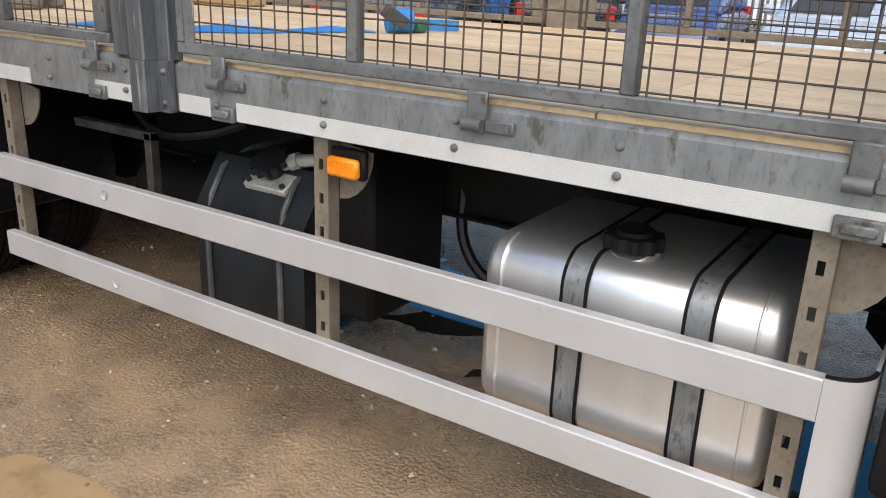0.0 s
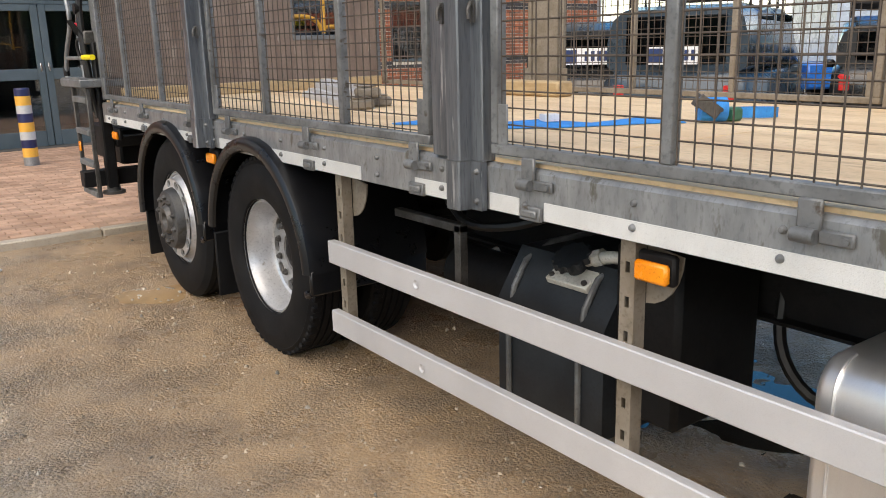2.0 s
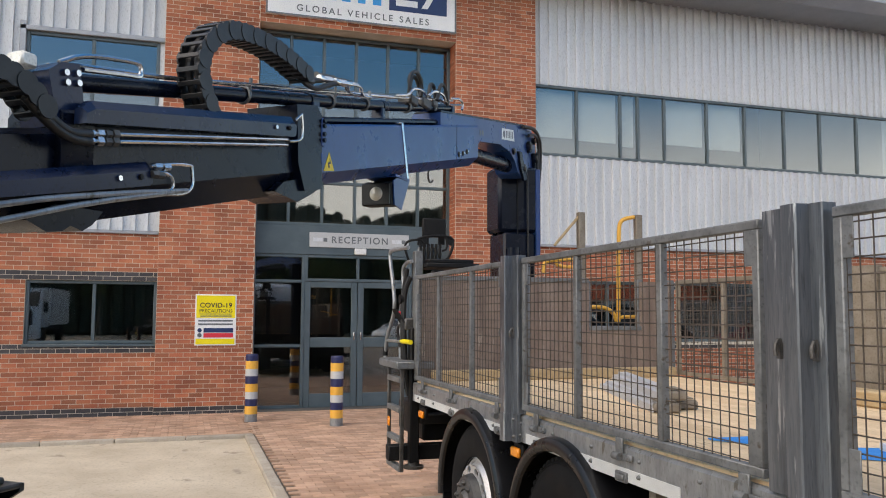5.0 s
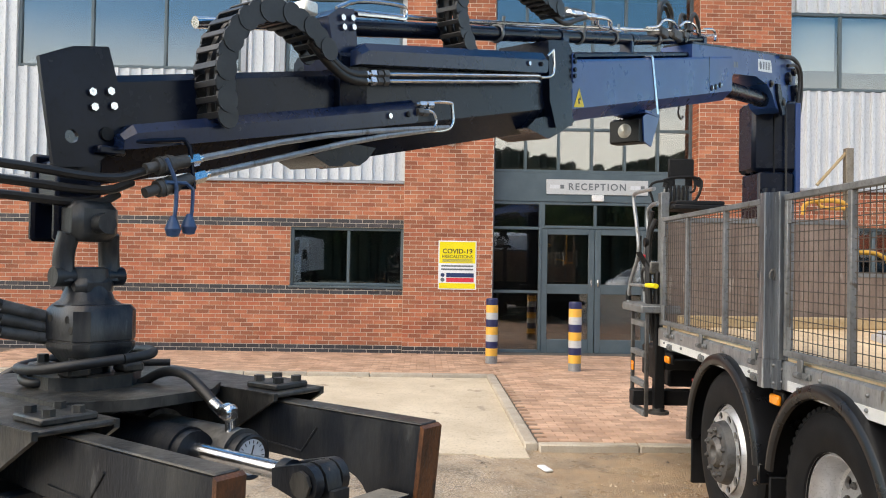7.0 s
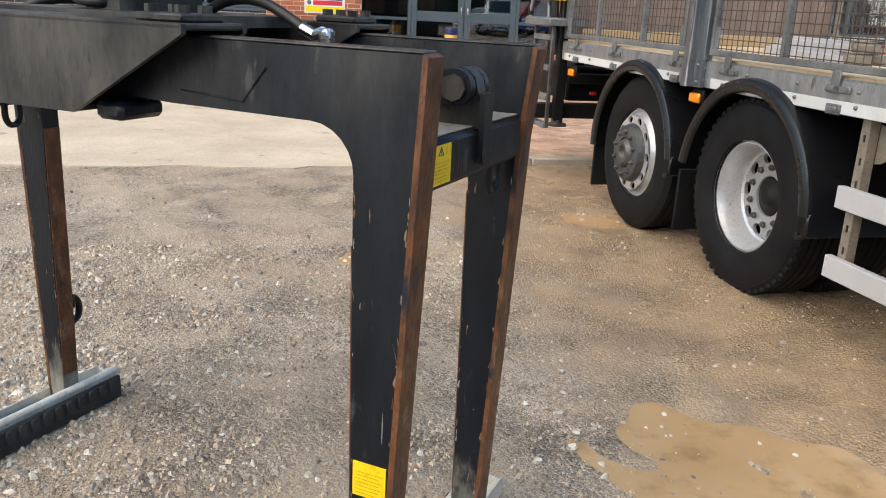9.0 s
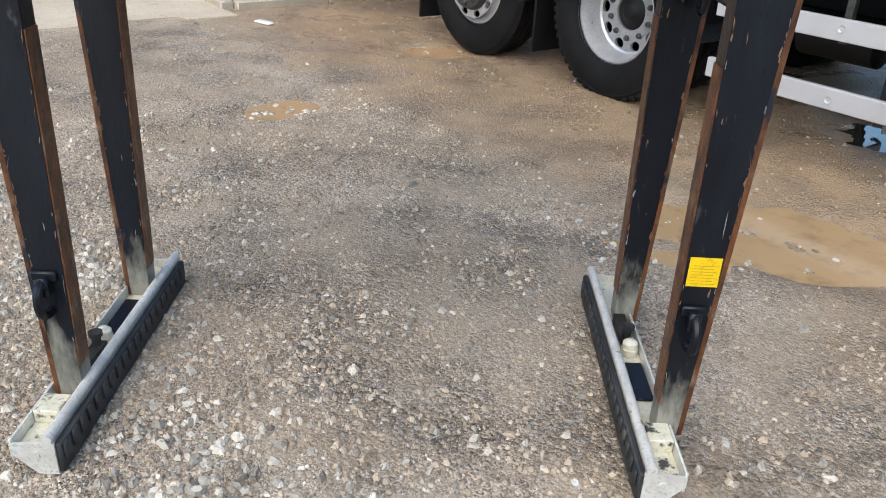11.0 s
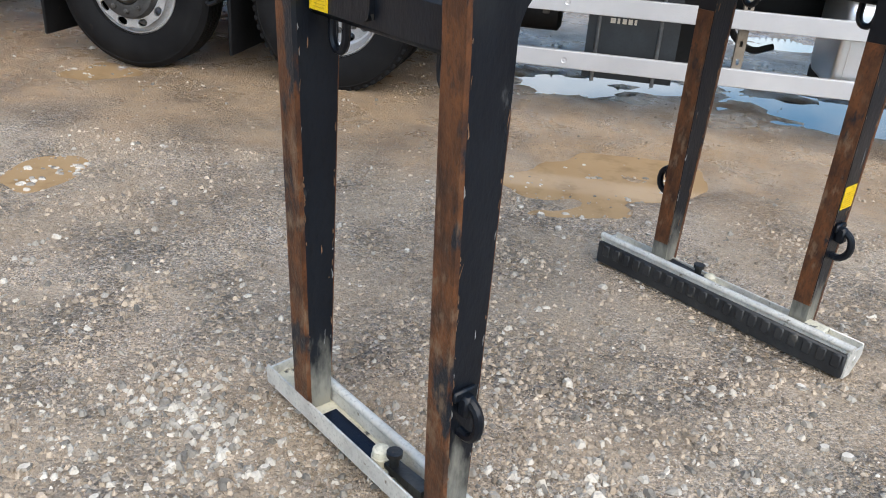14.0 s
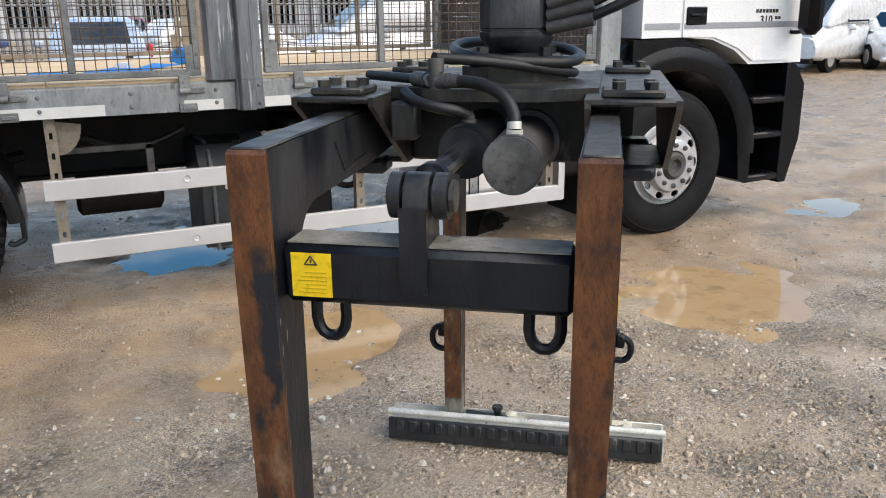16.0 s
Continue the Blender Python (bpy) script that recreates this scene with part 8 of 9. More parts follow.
# band, warning plate, lamp
cp("boom_band", Shape().prism([(3.325, 2.875), (3.350, 2.878), (3.440, 2.555), (3.412, 2.552)], "y", 0.1195, 0.1245).box(3.325, 3.352, -0.1245, 0.1245, 2.870, 2.880, 0.002), STEEL, label="bright metal band round the boom")
wp = cp("warning_plate", Shape().prism([(2.398, 2.428), (2.503, 2.445), (2.450, 2.530)], "y", 0.1205, 0.1225), YELLOW, label="yellow warning triangle")
cp("warning_mark", Shape().prism([(2.443, 2.452), (2.460, 2.455), (2.450, 2.470), (2.468, 2.476), (2.455, 2.502), (2.455, 2.482), (2.438, 2.476)], "y", 0.1225, 0.1235), INK, wp, smooth=False)
bdg = cp("badge_plate", Shape().prism([(5.46, 3.215), (5.46, 3.310), (5.81, 3.368), (5.845, 3.272)], "y", 0.1055, 0.107), SIGN_WHITE, label="white maker's plate with dark bars")
nm = Shape()
for k in range(5):
    nm.prism([(5.585 + k * 0.045, 3.25 + k * 0.0075), (5.605 + k * 0.045, 3.254 + k * 0.0075), (5.60 + k * 0.045, 3.315 + k * 0.0075), (5.58 + k * 0.045, 3.311 + k * 0.0075)], "y", 0.107, 0.108)
nm.cyl((5.52, 0.107, 3.27), (5.52, 0.108, 3.27), 0.032, n=12)
cp("badge_bars", nm, SIGN_GREY, bdg, smooth=False)
nb = Shape()
for k in range(2):
    nb.box(4.86 + k * 0.06, 4.90 + k * 0.06, 0.1055, 0.107, 3.125 + k * 0.012, 3.165 + k * 0.012)
cp("badge_bars", nb, SIGN_GREY, head, smooth=False)
for a, b in ((4.344, 2.875), (4.428, 2.897), (4.515, 2.925)):
    bh = cp("bolt_hole", Shape().cyl((a, 0.12, b), (a, 0.126, b), 0.019, n=12), BLACK, ob_)
    cp("bolt", Shape().cyl((a + 0.022, 0.12, b + 0.008), (a + 0.022, 0.128, b + 0.008), 0.012, n=6), STEEL, ob_)
wlamp = cp("work_lamp", Shape().prism([(3.30, 2.520), (3.44, 2.545), (3.42, 2.40), (3.36, 2.375), (3.265, 2.375), (3.262, 2.50)], "y", -0.10, 0.085), BLACK, label="black work lamp under the boom")
cp("lamp_rim", Shape().prism([(-0.098, 2.380), (0.083, 2.380), (0.083, 2.502), (-0.098, 2.502)], "x", 3.252, 3.268), BLACK_GLOSS, wlamp)
cp("lamp_lens", Shape().lathe([(0.0, 3.240), (0.028, 3.243), (0.042, 3.252)], (0, -0.005, 2.442), "x", 24), LENS, wlamp, "clear round lamp lens")
cp("lamp_bracket", Shape().prism([(3.28, 2.52), (3.46, 2.60), (3.52, 2.56), (3.40, 2.36), (3.30, 2.38)], "y", 0.088, 0.096).box(3.30, 3.48, -0.10, 0.10, 2.545, 2.565, 0.004), NAVY, wlamp)
cp("lamp_hook", Shape().tube([(3.95, 0.05, 2.70), (3.93, 0.05, 2.64), (3.98, 0.05, 2.61), (4.02, 0.05, 2.64)], 0.007, 6, 2), HOSE, ob_)
# two couplings by the tip, pipes up the boom, caps hanging on cords
for k, (x0, z0, x1, z1, px) in enumerate(((0.06, 1.888, 0.215, 1.930, [(0.61, 2.041), (1.0, 2.118), (1.34, 2.175)]), (0.06, 1.827, 0.235, 1.888, [(0.52, 1.969), (0.87, 2.07), (1.25, 2.155)]))):
    at = lambda t: (x0 + (x1 - x0) * t, 0.16, z0 + (z1 - z0) * t)
    qc = cp("quick_coupling", Shape().cyl(at(0.0), at(0.22), 0.014, n=14).cyl(at(0.20), at(0.52), 0.0225, n=18).cyl(at(0.27), at(0.31), 0.025, n=18).cyl(at(0.40), at(0.46), 0.025, n=18).cyl(at(0.52), at(0.80), 0.018, n=18), HUB, label="dark steel hydraulic quick coupling")
    cp("coupling_nut", Shape().cyl(at(0.78), at(1.0), 0.019, n=6).cyl(at(0.98), at(1.1), 0.011, n=12), STEEL, qc, "bright hexagon nut")
    cp("boom_pipe", Shape().tube([at(1.05)] + [(a, 0.155, b) for a, b in px], 0.0095, 8, 1), GALV, label="bright steel pipe along the boom's side")
    cp("cap_cord", Shape().tube([(x0 + 0.045, 0.183, z0 + 0.03), (x0 + 0.075 + 0.05 * k, 0.186, 1.86), (x0 + 0.075 + 0.05 * k, 0.186, 1.80), (x0 + 0.07 + 0.05 * k, 0.184, 1.755)], 0.0055, 6, 1), BLUE_CAP)
    cp("dust_cap", Shape().lathe([(0.0, 1.717 + 0.008 * k), (0.015, 1.720 + 0.008 * k), (0.021, 1.738 + 0.008 * k), (0.014, 1.756 + 0.008 * k), (0.006, 1.772 + 0.008 * k), (0.0, 1.773 + 0.008 * k)], (x0 + 0.068 + 0.048 * k, 0.184, 0), "z", 14), BLUE_CAP, label="dark blue rubber dust cap")
cp("coupling_bracket", Shape().tube([(0.04, 0.145, 1.955), (0.17, 0.165, 1.975), (0.185, 0.17, 1.955), (0.20, 0.17, 1.852), (0.09, 0.16, 1.842)], 0.007, 8, 0), CRANE_BLACK, label="black bent bar bracket")
for k in range(3):
    cp("hose", Shape().tube([(0.07 - 0.02 * k, 0.15 - 0.03 * k, 1.885 - 0.03 * k), (-0.03, 0.155 - 0.03 * k, 1.85 - 0.03 * k), (-0.25, 0.13 - 0.05 * k, 1.87 - 0.03 * k), (-0.50, 0.08 - 0.04 * k, 1.88 - 0.035 * k), (-0.64, 0.02 - 0.03 * k, 1.80 - 0.035 * k), (-0.48, -0.01, 1.70 - 0.042 * k), (-0.22, 0.02, 1.545 - 0.03 * k), (-0.14, 0.04, 1.52 - 0.025 * k)], 0.0112, 8, 2), HOSE, label="black hydraulic hose looping to the rotator")
fsw = Shape()
for k in range(3):
    fsw.cyl((-0.22, 0.02, 1.545 - 0.03 * k), (-0.12, 0.04, 1.515 - 0.025 * k), 0.016, n=10)
cp("hose_fitting", fsw, HUB)

# column and base behind the deck
KX = -7.0
col = part("column", Shape().box(KX - 0.20, KX + 0.17, 0.965, 1.285, 0.95, 2.50, 0.02).box(KX - 0.18, KX + 0.16, 0.92, 1.335, 2.50, 3.12, 0.03), CRANE_BLACK, crane, "black crane column")
part("column_strip", Shape().box(KX + 0.05, KX + 0.172, 1.287, 1.335, 2.28, 3.10, 0.006), NAVY, col, "navy strip up the column's edge")
part("column_seam", Shape().box(KX + 0.160, KX + 0.168, 1.10, 1.112, 2.28, 3.05), BLACK, col)
part("stroke_cylinder", Shape().cyl((KX + 0.22, 1.05, 1.3), (KX + 0.19, 1.05, 2.35), 0.06, n=18), CRANE_BLACK, crane)
part("column_pipe", Shape().tube([(KX + 0.19, 1.20, 2.1), (KX + 0.19, 1.20, 3.0), (KX + 0.18, 1.18, 3.1)], 0.010, 8, 1), HOSE, crane)
part("crane_base", Shape().box(-7.45, -6.62, 0.14, 2.36, 0.66, 0.95, 0.02).box(-7.30, -6.70, 0.75, 1.75, 0.95, 1.10, 0.02), BLACK, crane, "black crane base beam")
part("rear_crossbeam", Shape().box(-6.68, -6.56, -0.17, 2.67, 0.515, 0.640, 0.006), BLACK, crane, "black cross beam behind the rear wheels")
part("tail_beam", Shape().box(-6.60, -6.46, 0.08, 2.42, 0.82, 0.90, 0.006), BLACK, crane)
for ya, yb_ in ((-0.03, 0.10), (2.40, 2.53)):
    ol = part("outrigger_leg", Shape().box(-6.57, -6.48, ya + 0.02, yb_ - 0.03, 0.50, 1.62, 0.01), BLACK, crane, "black outrigger leg")
    yc_ = (ya + yb_) / 2
    part("outrigger_foot", Shape().cyl((-6.53, yc_, 0.475), (-6.53, yc_, 0.52), 0.05, n=14).cyl((-6.53, yc_, 0.455), (-6.53, yc_, 0.478), 0.085, n=22), HUB, ol)
lad = part("ladder", Shape().box(-6.865, -6.835, -0.115, -0.085, 0.45, 1.28, 0.004).box(-6.43, -6.40, -0.115, -0.085, 0.45, 1.28, 0.004), HUB, crane, "dark steel access ladder")
for z in (0.47, 0.70, 0.945, 1.19):
    part("rung", Shape().box(-6.835, -6.43, -0.125, -0.075, z - 0.022, z + 0.022, 0.005), GALV_DULL, lad)
part("platform", Shape().box(-7.0, -6.36, -0.16, 0.16, 1.285, 1.345, 0.008).box(-6.98, -6.38, -0.150, 0.15, 1.345, 1.352), GALV_DULL, crane, "dull steel chequer platform")
part("ladder_lamp", Shape().box(-6.80, -6.74, -0.128, -0.116, 0.78, 0.86, 0.006), AMBER, lad, "small orange reflector")
gr = part("grab_rail", Shape().tube([(-6.40, -0.06, 2.29), (-6.84, -0.08, 2.30), (-6.97, -0.08, 2.29), (-6.94, -0.08, 2.20), (-6.84, -0.08, 2.01), (-6.74, -0.08, 1.77), (-7.02, -0.08, 1.55), (-7.10, -0.08, 1.40), (-7.09, -0.08, 1.34)], 0.017, 10, 2), GALV, crane, "bent galvanised grab rail")
part("grab_rail", Shape().tube([(-6.43, -0.02, 2.175), (-6.58, -0.02, 2.18), (-6.75, -0.02, 2.13), (-6.68, -0.02, 1.93), (-6.82, -0.02, 1.75), (-6.80, -0.02, 1.49), (-6.78, -0.02, 1.35)], 0.016, 10, 2), GALV, crane, "bent galvanised grab rail")
part("rail_bar", Shape().cyl((-7.06, -0.08, 1.50), (-6.62, -0.04, 1.50), 0.014, n=10), GALV, gr)
part("rail_knob", Shape().cyl((-7.10, -0.08, 1.36), (-7.10, -0.08, 1.44), 0.024, n=10), BLACK, gr)
for pts, r in (([(-6.66, -0.02, 1.10), (-6.60, -0.05, 1.5), (-6.66, -0.04, 1.85), (-6.58, -0.02, 2.12)], 0.020), ([(-6.58, 0.0, 1.05), (-6.55, -0.05, 1.45), (-6.60, -0.05, 1.90), (-6.55, 0.0, 2.05)], 0.024), ([(-6.72, -0.04, 1.45), (-6.76, -0.06, 1.60), (-6.64, -0.06, 1.66), (-6.58, -0.04, 1.55)], 0.013)):
    part("hose", Shape().tube(pts, r, 8, 2), HOSE, crane)
lv = part("lever_bank", Shape().box(-6.70, -6.52, -0.05, 0.14, 1.60, 1.70, 0.01), HUB, crane, "dark control valve with levers")
part("dial", Shape().cyl((-6.60, -0.05, 1.86), (-6.60, -0.08, 1.86), 0.040, n=16), BLACK, crane, "small dark round dial")
for k in range(4):
    part("lever", Shape().cyl((-6.68 + 0.045 * k, -0.05, 1.66), (-6.70 + 0.045 * k, -0.12, 1.78), 0.007, n=8), BLACK, lv)
part("yellow_lever", Shape().cyl((-6.58, -0.06, 1.505), (-6.34, -0.05, 1.505), 0.020, n=10), SIGN_YELLOW, crane, "yellow control lever")
part("red_button", Shape().cyl((-6.62, -0.06, 1.74), (-6.62, -0.085, 1.74), 0.020, n=14), SIGN_RED, lv, "red stop button")
# the operator's stand: back panel, guard frame and lever slots
seat = part("operator_seat", Shape().box(-6.74, -6.36, 0.09, 0.56, 2.125, 2.165, 0.008).box(-6.80, -6.40, 0.12, 0.52, 2.165, 2.20, 0.008), BLACK, crane, "black operator seat high on the crane")
part("seat_back", Shape().box(-6.872, -6.840, 0.19, 0.41, 2.425, 2.595, 0.008), BLACK, seat, "flat black back panel")
part("seat_stem", Shape().box(-6.865, -6.845, 0.21, 0.25, 2.36, 2.43, 0.004).box(-6.865, -6.845, 0.34, 0.40, 2.36, 2.43, 0.004), BLACK, seat)
for k in range(6):
    part("seat_lever", Shape().box(-6.76, -6.74, 0.135 + k * 0.036, 0.155 + k * 0.036, 2.20, 2.335, 0.005).cyl((-6.75, 0.145 + k * 0.036, 2.325), (-6.75, 0.145 + k * 0.036, 2.355), 0.014, n=8), BLACK, seat)
part("lever_box", Shape().box(-6.80, -6.765, 0.13, 0.35, 2.20, 2.33, 0.01), GALV_DULL, seat)
part("seat_guard", Shape().tube([(-6.80, 0.05, 2.21), (-6.80, 0.01, 2.33), (-6.80, 0.045, 2.385), (-6.80, 0.16, 2.40), (-6.80, 0.20, 2.35)], 0.011, 8, 1).tube([(-6.80, 0.13, 2.40), (-6.80, 0.22, 2.43), (-6.80, 0.43, 2.435), (-6.80, 0.475, 2.39), (-6.80, 0.43, 2.25), (-6.80, 0.38, 2.21)], 0.012, 8, 1).tube([(-6.80, 0.40, 2.42), (-6.80, 0.41, 2.32), (-6.80, 0.36, 2.30)], 0.010, 8, 1), BLACK, seat, "black bent guard frame")
for pad in ([(0.14, 2.40), (0.20, 2.43), (0.23, 2.38), (0.17, 2.33), (0.13, 2.35)], [(0.38, 2.43), (0.46, 2.40), (0.47, 2.34), (0.42, 2.36)]):
    part("seat_side", Shape().prism(pad, "x", -6.815, -6.795), BLACK, seat)
part("seat_post", Shape().box(-6.56, -6.47, 0.02, 0.09, 1.19, 2.27, 0.006), GALV_DULL, crane)
part("seat_post", Shape().box(-6.95, -6.85, 0.30, 0.40, 0.95, 2.13, 0.01), BLACK, crane)
yb = Shape().tube([(-6.75, 2.10, 1.66), (-6.75, 2.11, 2.55), (-6.75, 2.14, 2.65), (-6.75, 2.28, 2.68)], 0.020, 10, 2).tube([(-6.75, 1.80, 1.81), (-6.75, 1.95, 1.81), (-6.75, 2.05, 1.76), (-6.75, 2.08, 1.68)], 0.020, 10, 2).tube([(-6.75, 2.08, 1.68), (-6.75, 2.12, 1.72), (-6.75, 2.28, 1.72)], 0.018, 8, 1)
part("yellow_guard_pipe", yb, PAINT_AMBER, crane, "yellow bent guard pipes")
part("yellow_guard_pipe", Shape().tube([(-6.70, 1.30, 2.12), (-6.70, 1.31, 2.22), (-6.70, 1.42, 2.245), (-6.70, 1.62, 2.245), (-6.70, 1.68, 2.20)], 0.020, 10, 2).tube([(-6.70, 1.42, 2.245), (-6.70, 1.45, 2.18), (-6.70, 1.66, 2.18)], 0.016, 8, 1), PAINT_AMBER, crane, "yellow bent guard pipes")
part("yellow_brace", Shape().tube([(-6.75, 1.44, 2.38), (-6.75, 1.70, 2.67)], 0.014, 8), TIMBER, crane, "ochre diagonal brace")
for ya in (1.68, 2.29):
    part("guard_post", Shape().box(-6.78, -6.72, ya, ya + 0.065, 1.0, 2.70, 0.004), GALV_BROWN, crane)
part("rear_lamp", Shape().box(-6.455, -6.44, 0.28, 0.34, 0.73, 0.76, 0.006), RED, crane, "red rear lamp")

# ---- parked vehicles and the far side of the yard ----
def paint(name, a, b):
    return material(name, a, b, 2.0, 0.28, 0.1, 0.01, 80.0, coat=0.4)


CAR_BLUE = paint("blue_car_paint", (0.05, 0.09, 0.22), (0.07, 0.12, 0.28))
CAR_SILVER = paint("pale_blue_silver_car_paint", (0.45, 0.52, 0.60), (0.52, 0.59, 0.67))
CAR_WHITE = paint("white_car_paint", (0.72, 0.73, 0.74), (0.78, 0.79, 0.80))
CAR_BLACK = paint("black_car_paint", (0.012, 0.014, 0.016), (0.02, 0.022, 0.025))
CAR_TEAL = paint("dark_teal_car_paint", (0.02, 0.035, 0.05), (0.03, 0.05, 0.07))
CAR_RED = paint("red_car_paint", (0.42, 0.02, 0.02), (0.5, 0.03, 0.03))
LORRY_BLUE = paint("bright_blue_lorry_paint", (0.01, 0.13, 0.48), (0.015, 0.17, 0.55))
LAMP_CLEAR = material("clear_lamp", (0.7, 0.72, 0.74), (0.78, 0.8, 0.82), 8.0, 0.12, 0.3, 0.0, 60.0)
PLATE_Y = material("yellow_plate", (0.75, 0.55, 0.02), (0.8, 0.6, 0.03), 8.0, 0.4, 0.0, 0.0, 60.0)


def loft(stations):
    """stations: (x, half width below, half width above, z below, z above); a rounded section at each."""
    s = Shape()
    n = None
    for x, wb, wt, z0, z1 in stations:
        h = z1 - z0
        ring = [(x, -wb * 0.86, z0), (x, -wb, z0 + 0.12 * h), (x, -wb * 1.0, z0 + 0.5 * h), (x, -(wb * 0.3 + wt * 0.7), z0 + 0.85 * h), (x, -wt * 0.84, z1), (x, wt * 0.84, z1), (x, wb * 0.3 + wt * 0.7, z0 + 0.85 * h), (x, wb, z0 + 0.5 * h), (x, wb, z0 + 0.12 * h), (x, wb * 0.86, z0)]
        n = len(ring)
        s.v += ring
    for k in range(len(stations) - 1):
        s.f += [(k * n + i, k * n + (i + 1) % n, (k + 1) * n + (i + 1) % n, (k + 1) * n + i) for i in range(n)]
    s.f += [tuple(range(n)), tuple(range(len(s.v) - n, len(s.v)))]
    return s


CARS = {
    "hatchback": dict(lower=[(-1.98, 0.70, 0.66, 0.40, 0.80), (-1.9, 0.84, 0.80, 0.26, 0.92), (-1.2, 0.87, 0.83, 0.20, 0.95), (0.8, 0.87, 0.83, 0.20, 0.96), (1.4, 0.86, 0.80, 0.22, 0.90), (1.85, 0.82, 0.72, 0.25, 0.78), (1.98, 0.70, 0.60, 0.34, 0.62)],
                       upper=[(-1.85, 0.74, 0.60, 0.90, 1.05), (-1.5, 0.76, 0.62, 0.92, 1.42), (-0.4, 0.78, 0.64, 0.94, 1.49), (0.35, 0.78, 0.62, 0.95, 1.44), (1.15, 0.77, 0.68, 0.92, 0.98)], wheel=0.31, axles=(-1.25, 1.27)),
    "off_roader": dict(lower=[(-2.2, 0.80, 0.80, 0.50, 0.98), (-2.1, 0.90, 0.88, 0.42, 1.08), (0.8, 0.92, 0.90, 0.40, 1.12), (1.7, 0.90, 0.86, 0.42, 1.08), (2.15, 0.86, 0.80, 0.46, 1.0), (2.25, 0.78, 0.72, 0.52, 0.86)],
                       upper=[(-2.1, 0.84, 0.74, 1.05, 1.66), (-1.6, 0.85, 0.75, 1.06, 1.80), (0.2, 0.85, 0.75, 1.08, 1.82), (0.9, 0.84, 0.74, 1.10, 1.20)], wheel=0.38, axles=(-1.4, 1.42)),
    "van": dict(lower=[(-2.45, 0.86, 0.86, 0.40, 1.05), (-2.4, 0.94, 0.93, 0.30, 1.12), (1.3, 0.95, 0.93, 0.28, 1.14), (2.0, 0.93, 0.86, 0.30, 1.04), (2.35, 0.86, 0.78, 0.36, 0.84)],
                upper=[(-2.4, 0.90, 0.80, 1.10, 1.90), (-1.9, 0.91, 0.82, 1.11, 1.96), (0.7, 0.91, 0.82, 1.12, 1.94), (1.75, 0.88, 0.80, 1.06, 1.14)], wheel=0.33, axles=(-1.55, 1.45)),
}


